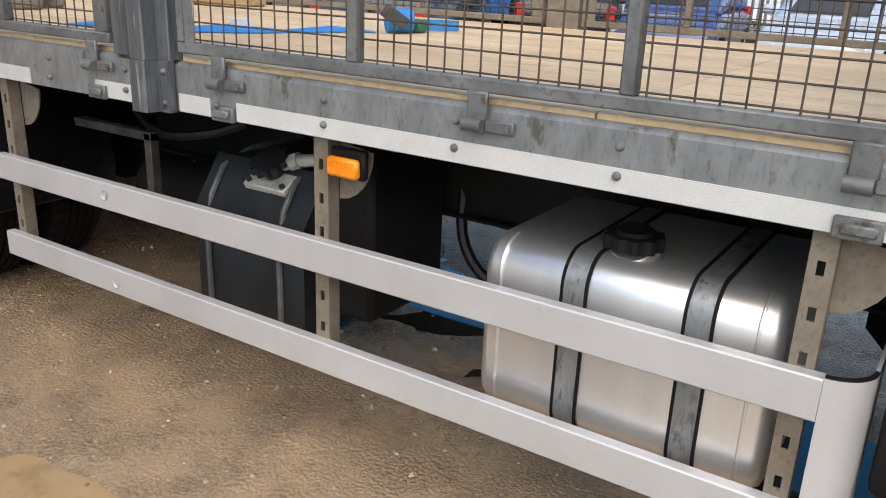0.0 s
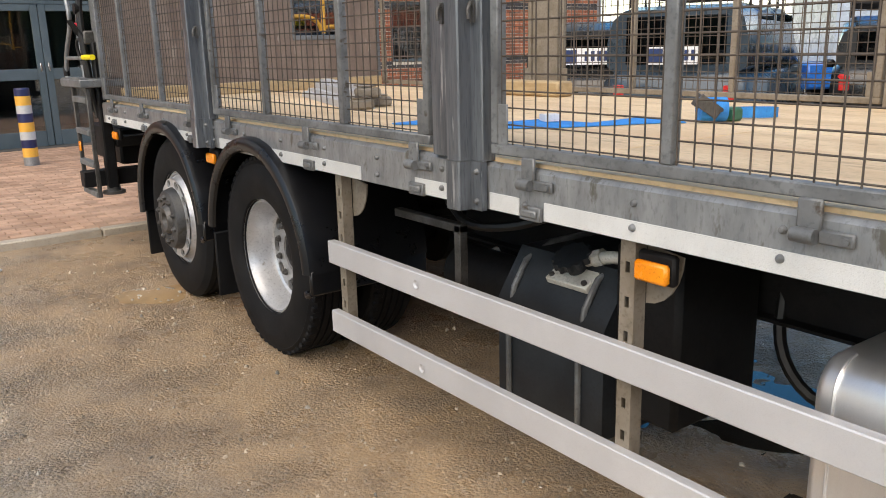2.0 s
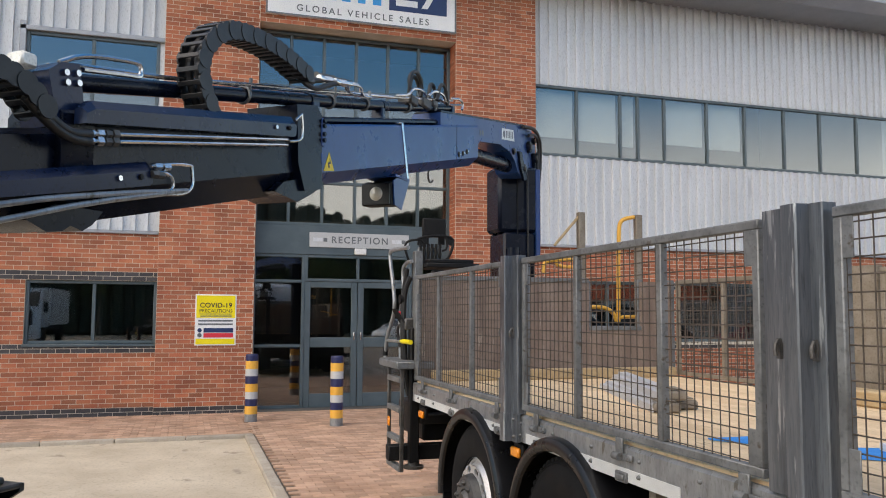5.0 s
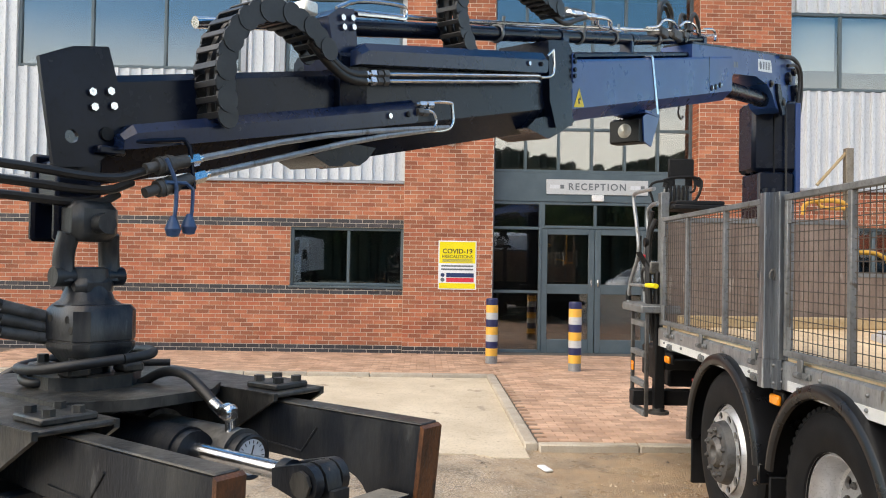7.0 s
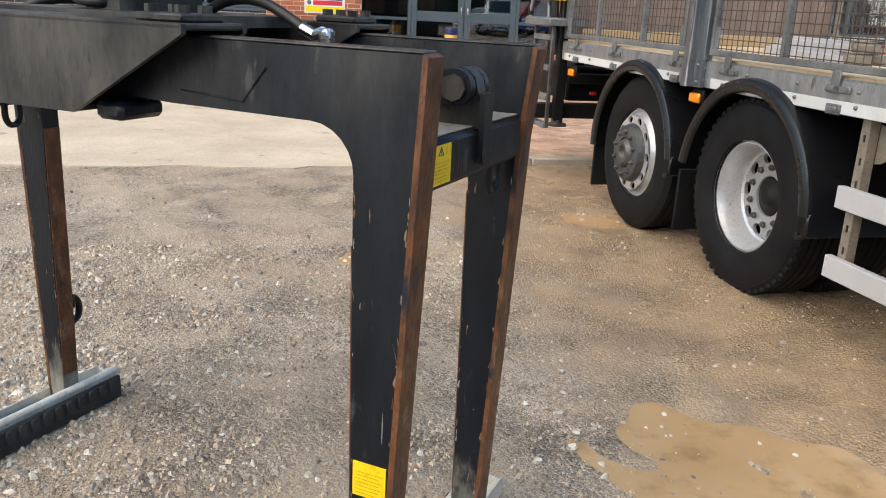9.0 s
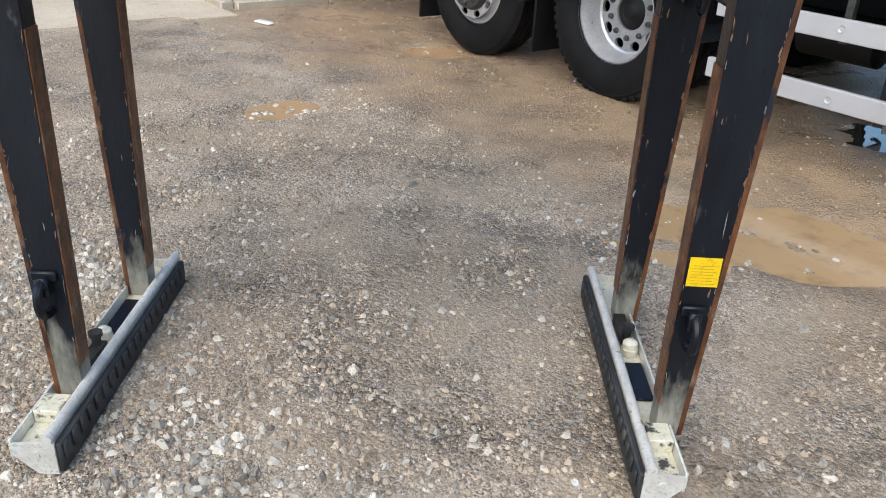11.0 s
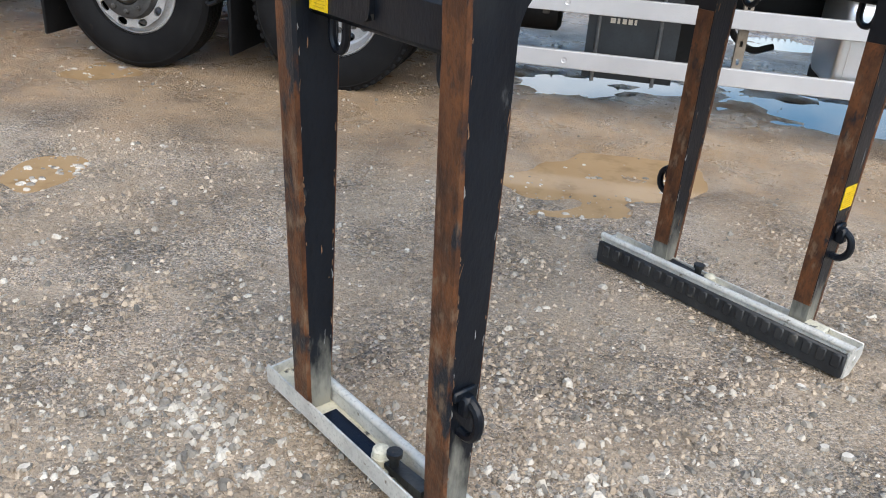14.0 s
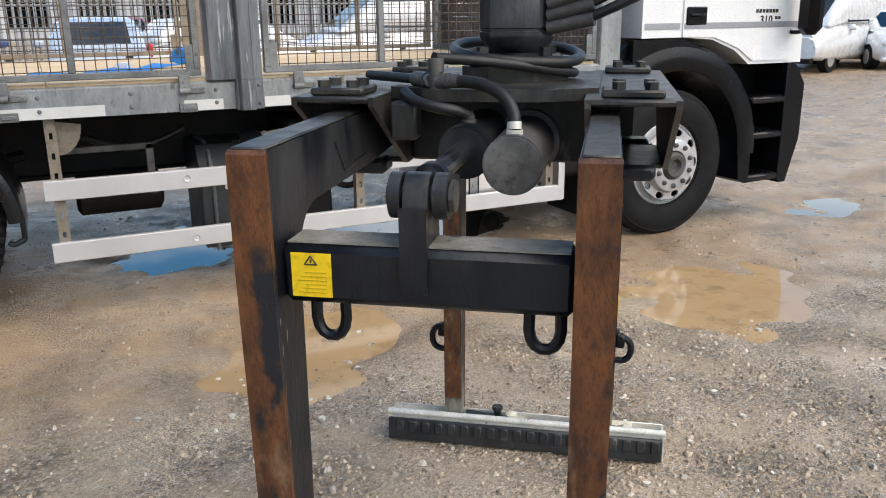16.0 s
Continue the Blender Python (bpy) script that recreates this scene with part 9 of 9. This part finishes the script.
def car(kind, x, y, turn, mat, label, group="parked cars", van_panel=False, sign=False, rack=0.0):
    c = CARS[kind]
    m = pose(x, y, 0.0, 0, 0, turn)
    t = thing(kind, m, label, "van" if kind == "van" else "car", group)
    P = lambda n_, s_, mt_, lb="", pr=None, an=40: part(n_, s_, mt_, pr or t, lb, m=m, angle=an)
    P("body", loft(c["lower"]), mat, an=60)
    P("roof", loft(c["upper"]), mat, an=60)
    up = c["upper"]
    L0, L1 = c["lower"][0][0], c["lower"][-1][0]
    (xa, wa, ta, za, zb), (xb, wb2, tb, zc, zd) = up[-2], up[-1]
    ws = Shape()
    f = lambda k: (xa + (xb - xa) * k, (ta + (tb - ta) * k) * 0.80, zb + (zd - zb) * k)
    p0, p1 = f(0.10), f(0.90)
    ws.add([(p0[0] + 0.012, -p0[1], p0[2] + 0.006), (p0[0] + 0.012, p0[1], p0[2] + 0.006), (p1[0] + 0.012, p1[1], p1[2] + 0.012), (p1[0] + 0.012, -p1[1], p1[2] + 0.012)], [(0, 1, 2, 3)])
    P("windscreen", ws, CAR_GLASS)
    for sg in (-1, 1):
        for a, b in ((up[1][0] + 0.12, (up[1][0] + up[-2][0]) / 2 - 0.04), ((up[1][0] + up[-2][0]) / 2 + 0.04, up[-2][0] + 0.1)):
            if van_panel and b < 0.2:
                continue
            zlo, zhi = up[2][3] + 0.06, up[2][4] - 0.10
            w0, w1 = up[2][1] * 1.004, (up[2][1] * 0.3 + up[2][2] * 0.7) * 1.01
            s = Shape().add([(a, sg * w0, zlo), (b, sg * w0, zlo), (b - 0.05, sg * w1, zhi), (a + 0.04, sg * w1, zhi)], [(0, 1, 2, 3)])
            P("side_window", s, CAR_GLASS)
        P("headlight", Shape().box(L1 - 0.22, L1 - 0.04, *sorted((sg * 0.48, sg * 0.76)), c["lower"][-1][4] - 0.05, c["lower"][-1][4] + 0.10, 0.04), LAMP_CLEAR)
        P("tail_light", Shape().box(L0 - 0.01, L0 + 0.09, *sorted((sg * 0.62, sg * 0.80)), 0.72, 0.98, 0.03), RED)
        P("door_mirror", Shape().box(0.55, 0.72, *sorted((sg * 0.88, sg * 1.06)), 0.98, 1.12, 0.04), mat)
        for ax in c["axles"]:
            yo = sg * 0.78
            wl_ = P("wheel", Shape().cyl((ax, yo - 0.10, c["wheel"]), (ax, yo + 0.10, c["wheel"]), c["wheel"], n=28), RUBBER)
            P("rim", Shape().cyl((ax, yo + sg * 0.101, c["wheel"]), (ax, yo + sg * 0.112, c["wheel"]), c["wheel"] * 0.62, c["wheel"] * 0.55, n=20), RIM, pr=wl_)
    fz = c["lower"][-1][3]
    P("grille", Shape().box(L1 - 0.08, L1 + 0.012, -0.42, 0.42, fz + 0.02, fz + 0.17, 0.02), BLACK_GLOSS)
    P("bumper", Shape().box(L1 - 0.16, L1 + 0.02, -0.78, 0.78, fz - 0.12, fz + 0.0, 0.03), BLACK_GLOSS if kind != "hatchback" else mat)
    P("number_plate", Shape().box(L1 + 0.013, L1 + 0.02, -0.26, 0.26, fz - 0.02, fz + 0.09), SIGN_WHITE)
    P("number_plate", Shape().box(L0 - 0.014, L0 - 0.004, -0.18, 0.18, 0.62, 0.72), PLATE_Y)
    if kind != "hatchback":
        P("rear_window", Shape().box(up[0][0] - 0.02, up[0][0] + 0.02, -up[0][2] * 0.8, up[0][2] * 0.8, up[0][3] + 0.12, up[0][4] - 0.08, 0.01), CAR_GLASS)
    if rack:
        for sg in (-1, 1):
            P("rack_rail", Shape().cyl((-2.1, sg * 0.70, rack + 0.12), (0.5, sg * 0.70, rack + 0.12), 0.025, n=8), BLACK)
        for k in range(5):
            P("rack_bar", Shape().tube([(-2.1 + k * 0.62, -0.70, rack - 0.04), (-2.1 + k * 0.62, -0.70, rack + 0.12), (-2.1 + k * 0.62, 0.70, rack + 0.12), (-2.1 + k * 0.62, 0.70, rack - 0.04)], 0.025, 8), BLACK)
        if sign:
            P("light_bar", Shape().box(-0.15, 0.15, -0.55, 0.1, rack + 0.14, rack + 0.34, 0.04), PLATE_Y, "yellow beacon bar on the roof")
    if sign:
        P("sign_board", Shape().box(L0 - 0.05, L0 - 0.03, -0.32, 0.32, 1.22, 1.44), SIGN_WHITE, "white sales board with blue bars")
        q = Shape()
        for k in range(4):
            q.box(L0 - 0.056, L0 - 0.05, -0.29 + k * 0.085, -0.24 + k * 0.085, 1.27, 1.40)
        q.box(L0 - 0.056, L0 - 0.05, 0.12, 0.30, 1.24, 1.42)
        P("sign_bars", q, SIGN_NAVY)
    return t


car("hatchback", -4.35, 12.9, -84, CAR_BLUE, "dark blue hatchback parked facing the yard")
car("hatchback", -1.75, 12.4, -94, CAR_SILVER, "pale silver blue hatchback parked facing the yard")
car("hatchback", 1.0, 13.6, 8, CAR_WHITE, "white hatchback parked along the fence")
car("van", 5.0, 13.9, 175, CAR_WHITE, "white van parked along the fence")
car("off_roader", 8.8, 14.6, 185, CAR_WHITE, "white off roader parked along the fence")
car("hatchback", -0.6, 20.6, -80, CAR_RED, "red hatchback parked behind the palisade fence")
car("hatchback", -5.2, 21.5, -85, CAR_WHITE, "white hatchback parked behind the palisade fence")
car("off_roader", -9.3, 8.5, 128, CAR_BLACK, "black off roader with a sales board on its tail", sign=True)
car("van", -7.6, 9.3, 112, CAR_TEAL, "dark teal van with a roof rack and a sales board", sign=True, rack=1.98)
car("off_roader", -6.6, 12.6, 118, CAR_BLACK, "black off roader with a roof rack parked across the yard", rack=1.85)
car("van", 15.6, 10.9, 197, CAR_WHITE, "white van with dark bumper parked across the yard", van_panel=True)
car("hatchback", 17.6, 10.6, -122, CAR_WHITE, "white hatchback parked across the yard")
car("van", 21.5, 14.5, -120, CAR_RED, "red van parked across the yard")
car("van", 19.2, 15.5, -120, LORRY_BLUE, "blue van parked across the yard")

# blue tractor unit
TL = pose(-10.1, 15.5, 0, 0, 0, 52)
tu = thing("tractor_unit", TL, "blue and white lorry tractor unit parked across the yard", "lorry")
P2 = lambda n_, s_, mt_, lb="", pr=None: part(n_, s_, mt_, pr or tu, lb, m=TL)
P2("cab", Shape().prism([(0.3, 1.0), (0.3, 2.95), (1.9, 2.95), (2.2, 2.2), (2.32, 1.0)], "y", -1.2, 1.2), CAR_SILVER)
P2("roof_fairing", Shape().prism([(0.2, 2.95), (0.2, 3.62), (0.5, 3.82), (0.9, 3.80), (1.5, 3.60), (1.85, 3.28), (2.0, 3.0), (1.9, 2.95)], "y", -1.18, 1.18), LORRY_BLUE, "bright blue roof fairing")
P2("cab_skirt", Shape().box(-0.2, 2.3, -1.22, 1.22, 0.45, 0.99, 0.05), LORRY_BLUE)
P2("chassis", Shape().box(-3.6, 0.3, -0.5, 0.5, 0.7, 0.98, 0.03), BLACK)
P2("fuel_tank", Shape().cyl((-1.6, -0.95, 0.72), (-0.4, -0.95, 0.72), 0.3, n=20), LORRY_BLUE)
P2("windscreen", Shape().prism([(1.93, 2.9), (2.21, 2.2), (2.24, 2.2), (1.97, 2.92)], "y", -1.05, 1.05), CAR_GLASS)
P2("headlight", Shape().box(2.2, 2.34, -1.1, -0.75, 0.6, 0.8, 0.03), LAMP_CLEAR)
P2("headlight", Shape().box(2.2, 2.34, 0.75, 1.1, 0.6, 0.8, 0.03), LAMP_CLEAR)
for sg in (-1, 1):
    P2("side_window", Shape().box(0.9, 1.8, *sorted((sg * 1.2, sg * 1.21)), 2.0, 2.75), CAR_GLASS)
    P2("marker_lamp", Shape().box(2.1, 2.3, *sorted((sg * 1.2, sg * 1.235)), 0.75, 0.95, 0.01), AMBER)
    for ax in (1.2, -2.6):
        w_ = P2("wheel", Shape().cyl((ax, sg * 1.2, 0.5), (ax, sg * 0.9, 0.5), 0.5, n=30), RUBBER)
        P2("rim", Shape().cyl((ax, sg * 1.202, 0.5), (ax, sg * 1.215, 0.5), 0.28, 0.24, n=24), RIM, "silver rim", w_)
    P2("wheel_arch", Shape().lathe([(0.56, -0.02), (0.62, -0.02), (0.62, 0.3), (0.56, 0.3)], (1.2, sg * 1.22 if sg < 0 else 0.92, 0.5), "y", 18, 0, 180), LORRY_BLUE)

# white lorries standing behind, mirrored in the windows
def rigid_lorry(x, y, turn, label):
    m = pose(x, y, 0, 0, 0, turn)
    t = thing("parked_lorry", m, label, "lorry", "lorries behind the yard")
    Q = lambda n_, s_, mt_, pr=None: part(n_, s_, mt_, pr or t, m=m)
    Q("cab", Shape().prism([(0.0, 0.95), (0.0, 2.95), (1.35, 2.95), (1.72, 2.1), (1.80, 0.95)], "y", -1.15, 1.15), CAR_WHITE)
    Q("bumper", Shape().box(1.55, 1.90, -1.15, 1.15, 0.35, 0.94, 0.08), CAR_WHITE)
    Q("windscreen", Shape().prism([(1.40, 2.85), (1.73, 2.08), (1.76, 2.08), (1.43, 2.87)], "y", -1.02, 1.02), CAR_GLASS)
    Q("grille", Shape().box(1.74, 1.83, -0.75, 0.75, 1.05, 1.85, 0.03), BLACK_GLOSS)
    Q("load_box", Shape().box(-5.6, -0.15, -1.22, 1.22, 1.05, 3.1, 0.04), CAR_WHITE)
    Q("chassis", Shape().box(-5.6, 0.0, -0.45, 0.45, 0.70, 1.0, 0.02), BLACK)
    for sg in (-1, 1):
        Q("headlight", Shape().box(1.84, 1.93, *sorted((sg * 0.72, sg * 1.08)), 0.55, 0.78, 0.03), LAMP_CLEAR)
        Q("door_mirror", Shape().box(1.30, 1.42, *sorted((sg * 1.2, sg * 1.42)), 1.75, 2.3, 0.03), BLACK_GLOSS)
        for ax in (0.9, -3.9):
            Q("wheel", Shape().cyl((ax, sg * 1.15, 0.47), (ax, sg * 0.85, 0.47), 0.47, n=26), RUBBER)


rigid_lorry(18.4, -12.9, 178, "white box lorry parked behind the yard")
rigid_lorry(20.6, -10.2, 183, "white box lorry parked behind the yard")

# palisade fence
fence = thing("palisade_fence", (0, 17.5, 0), "grey galvanised palisade fence along the yard", "fence")
pale = Shape().prism([(-0.034, 0.0), (-0.034, 2.1), (-0.012, 2.2), (0.0, 2.13), (0.012, 2.2), (0.034, 2.1), (0.034, 0.0)], "y", -0.008, 0.008).mesh("pale", False)
for k in range(150):
    place("pale", pale, GALV, fence, m=pose(-7.4 + k * 0.152, 17.5, 0.05))
for z in (0.45, 1.75):
    part("rail", Shape().box(-7.5, 15.5, 17.51, 17.55, z - 0.03, z + 0.03), GALV, fence, smooth=False)
for k in range(9):
    part("fence_post", Shape().box(-7.5 + k * 2.85, -7.4 + k * 2.85, 17.55, 17.63, 0, 2.15), GALV_DULL, fence, smooth=False)

# far buildings and trees
FAR_GREY = material("far_pale_wall", (0.42, 0.43, 0.44), (0.50, 0.51, 0.52), 0.4, 0.8, 0.0, 0.0, 10.0)
FAR_RED = material("far_red_front", (0.52, 0.09, 0.05), (0.60, 0.16, 0.08), 0.5, 0.6, 0.0, 0.0, 10.0)


def far_building(name, x, y, turn, L, D, H, mat, band, label):
    m = pose(x, y, 0, 0, 0, turn)
    b = thing(name, m, label, "building")
    P = lambda n_, s_, mt_, pr=None: part(n_, s_, mt_, pr or b, m=m, smooth=False)
    P("wall", Shape().box(-L / 2, L / 2, -D / 2, D / 2, 0, H), mat)
    P("roof", Shape().prism([(-D / 2 - 0.3, H), (D / 2 + 0.3, H), (0, H + D * 0.12)], "x", -L / 2 - 0.3, L / 2 + 0.3), EAVE)
    P("fascia", Shape().box(-L / 2, L / 2, -D / 2 - 0.12, -D / 2 - 0.002, H * 0.62, H * 0.92), band)
    n = int(L / 4)
    for k in range(n):
        a = -L / 2 + 1 + k * 4
        w = P("window", Shape().box(a, a + 2.4, -D / 2 - 0.08, -D / 2 - 0.002, 0.8, H * 0.55), FRAME)
        P("pane", Shape().box(a + 0.1, a + 2.3, -D / 2 - 0.09, -D / 2 - 0.081, 0.9, H * 0.53), CAR_GLASS, w)


far_building("retail_unit", 52, 40, -38, 34, 14, 5.2, FAR_GREY, FAR_RED, "far retail unit with a red fascia band")
far_building("warehouse", 6, 62, 0, 46, 16, 6.0, FAR_GREY, EAVE, "far pale grey warehouse beyond the fence")
HEDGE = material("dark_evergreen_leaves", (0.022, 0.030, 0.018), (0.042, 0.050, 0.032), 1.5, 0.8, 0.0, 0.0, 14.0, per_island=0.3)
LEAF = material("tree_leaves", (0.035, 0.06, 0.018), (0.07, 0.10, 0.03), 3.0, 0.8, 0.0, 0.0, 20.0, per_island=0.4)
BARK = material("tree_bark", (0.09, 0.07, 0.05), (0.14, 0.11, 0.08), 5.0, 0.9, 0.0, 0.2, 30.0)


def tree(x, y, h, seed):
    r = random.Random(seed)
    t = thing("tree", (x, y, 0), "leafy green tree in the distance", "tree", "trees in the distance")
    tr = Shape().cyl((x, y, 0), (x + 0.1, y, h * 0.45), 0.22, 0.14, n=10)
    ends = []
    for k in range(7):
        a = 2 * math.pi * k / 7 + r.uniform(-0.3, 0.3)
        e = Vector((x + math.cos(a) * h * r.uniform(0.16, 0.30), y + math.sin(a) * h * r.uniform(0.16, 0.30), h * r.uniform(0.55, 0.9)))
        tr.tube([(x + 0.05, y, h * r.uniform(0.3, 0.45)), (Vector((x, y, h * 0.5)) + e) / 2, e], 0.06, 6, 1)
        ends.append(e)
    part("trunk", tr, BARK, t)
    s = Shape()
    for e in ends:
        for k in range(190):
            p = e + Vector((r.gauss(0, 1), r.gauss(0, 1), r.gauss(0, 0.8))) * h * 0.10
            n1, n2 = Vector((r.uniform(-1, 1), r.uniform(-1, 1), r.uniform(-1, 1))).normalized() * 0.16, Vector((r.uniform(-1, 1), r.uniform(-1, 1), r.uniform(-1, 1))).normalized() * 0.16
            s.add([p - n1, p + n2, p + n1, p - n2], [(0, 1, 2, 3)])
    part("crown", s, LEAF, t, smooth=False)


for k, (x, y, h) in enumerate(((34, 44, 7), (24, 52, 8), (-16, 66, 9), (14, 76, 10), (70, 30, 9), (-40, -30, 9), (20, -40, 10), (-6, -48, 9), (38, 17, 8), (37, 9, 7), (39, 2, 8.5), (38, -8, 7.5), (36, -20, 8.5))):
    tree(x, y, h, k)
tagged(part("hedge", Shape().box(-60, 80, -60, -58, 0, 4, 0.5), LEAF, smooth=False), "dark hedge closing the yard behind", "hedge", kind="structure")
# trees out of view for the windows to mirror, heightened to darken upper glazing
belt, rb_ = Shape(), random.Random(8)
for k in range(98):
    y = -57 + 0.8 * k
    belt.box(40 + rb_.uniform(-0.8, 0.8), 44, y, y + 0.9, 0, 11.0 + 1.6 * noise.noise((y * 0.11, 0.5, 0.0)) + rb_.uniform(-0.35, 0.35), 0.25)
tagged(part("tree_belt", belt, HEDGE, smooth=False), "tall dark belt of trees, unseen, added to darken the window reflections", "trees", kind="structure")

# street lamp
sl = thing("street_lamp", (-16.5, 33, 0), "tall grey street lamp beyond the vehicles", "street lamp")
part("pole", Shape().cyl((-16.5, 33, 0), (-16.5, 33, 7.2), 0.08, 0.05, n=12), GALV, sl)
part("head", Shape().box(-16.4, -15.9, 32.9, 33.1, 7.15, 7.28, 0.03), EAVE, sl)

# ---- bricks ----
brick_block = Shape().box(-0.02, 0.0, -0.1075, 0.1075, -0.0325, 0.0325).mesh("brick", False)
brick_half = Shape().box(-0.02, 0.0, -0.049, 0.049, -0.0325, 0.0325).mesh("brick_half", False)


def bricks(owner, x, y0, y1, z0, z1, holes, dark, singles):
    """Stretcher bond; singles: the part of the face whose bricks are objects."""
    red, blue = Shape(), Shape()
    rows = int(round((z1 - z0) / 0.075))
    for r in range(rows):
        z = z0 + 0.0375 + r * 0.075
        y = y0 + (0.0 if r % 2 else -0.1125)
        while y < y1:
            a, b = max(y + 0.005, y0 + 0.004), min(y + 0.22, y1 - 0.004)
            y += 0.225
            if b - a < 0.03:
                continue
            spans = [(a, b)]
            for h in holes:
                if h[2] - 0.02 < z < h[3] + 0.02:
                    spans = [q for s0, s1 in spans for q in ((s0, min(s1, h[0] - 0.004)), (max(s0, h[1] + 0.004), s1)) if q[1] - q[0] > 0.03]
            for a2, b2 in spans:
                is_dark = any(d0 < z < d1 for d0, d1 in dark)
                yc = (a2 + b2) / 2
                if not is_dark and singles and singles[0] < yc < singles[1] and singles[2] < z < singles[3] and abs((b2 - a2) - 0.215) < 0.002:
                    place("brick", brick_block, BRICK_ONE, owner, m=pose(x, yc, z))
                    continue
                (blue if is_dark else red).box(x - 0.02, x + random.uniform(-0.0015, 0.0015), a2, b2, z - 0.0325, z + 0.0325)
    if red.v:
        tagged(place("brickwork", red.mesh("brickwork", False, recalc=False), BRICK, owner), kind="stuff")
    if blue.v:
        tagged(place("dark_brickwork", blue.mesh("dark_brickwork", False, recalc=False), BRICK_DARK, owner), kind="stuff")


BANDS = [(-0.1, 0.17), (1.07, 1.22), (2.27, 2.42)]
bricks(wall_left, XW, -10.0, -2.28, 0.02, 3.08, [WIN], BANDS, (-4.3, -2.3, 0.17, 1.07))
bricks(pier_left, XP, -2.28, -0.69, 0.02, 8.57, [], [(-0.1, 0.17)], (-2.28, -0.69, 0.2, 2.4))
bricks(pier_right, XP, 3.0, 4.66, 0.02, 8.57, [], [(-0.1, 0.17)], None)
bricks(wall_right, XW, 4.66, END, 0.02, 3.08, [(5.6, 7.05, 1.2, 2.42), (7.85, 10.3, 1.2, 2.42)], BANDS, None)
bricks(lintel, XP, -0.69, 3.0, 6.95, 8.57, [], [], None)
# returns of the piers into the entrance
rt = Shape()
for r in range(114):
    z = 0.02 + 0.0375 + r * 0.075
    for yy, sgn in ((-0.69, 1), (3.0, -1)):
        for a, b in (((XW - 0.24, XP - 0.126), (XP - 0.116, XP - 0.02)) if r % 2 else ((XW - 0.24, XW - 0.12), (XW - 0.11, XP - 0.02))):
            rt.box(a, b, *sorted((yy, yy + sgn * 0.008)), z - 0.0325, z + 0.0325)
tagged(place("brickwork", rt.mesh("brickwork", False, recalc=False), BRICK, pier_left), kind="stuff")

# ---- block paving ----
pave = bpy.data.objects["pavement"]
block = Shape().box(-0.0462, 0.0462, -0.0962, 0.0962, -0.03, 0.016, 0.004).mesh("paving_block", False)
many = Shape()
count = 0
for x0, x1, y0, y1 in ((-14.37, -7.23, -0.84, 6.4), (-14.37, -11.74, -9.0, -0.86)):
    r = 0
    x = x1 - 0.05
    while x > x0:
        y = y0 + (0.1 if r % 2 else 0.2)
        while y < y1:
            if count < 300 and y0 > -1 and y < 3.0 and x > -8.3:
                place("paving_block", block, PAVER_ONE, pave, m=pose(x, y, 0.035 + random.uniform(-0.001, 0.002)))
                count += 1
            else:
                h = 0.051 + random.uniform(-0.002, 0.002)
                many.add([(x - 0.0445, y - 0.0945, h), (x + 0.0445, y - 0.0945, h), (x + 0.0445, y + 0.0945, h), (x - 0.0445, y + 0.0945, h), (x - 0.0465, y - 0.0965, 0.03), (x + 0.0465, y - 0.0965, 0.03), (x + 0.0465, y + 0.0965, 0.03), (x - 0.0465, y + 0.0965, 0.03)], [(0, 1, 2, 3), (0, 4, 5, 1), (1, 5, 6, 2), (2, 6, 7, 3), (3, 7, 4, 0)])
            y += 0.2
        x -= 0.1
        r += 1
tagged(place("paving_blocks", many.mesh("paving_blocks", False, recalc=False), PAVER, pave), kind="stuff")
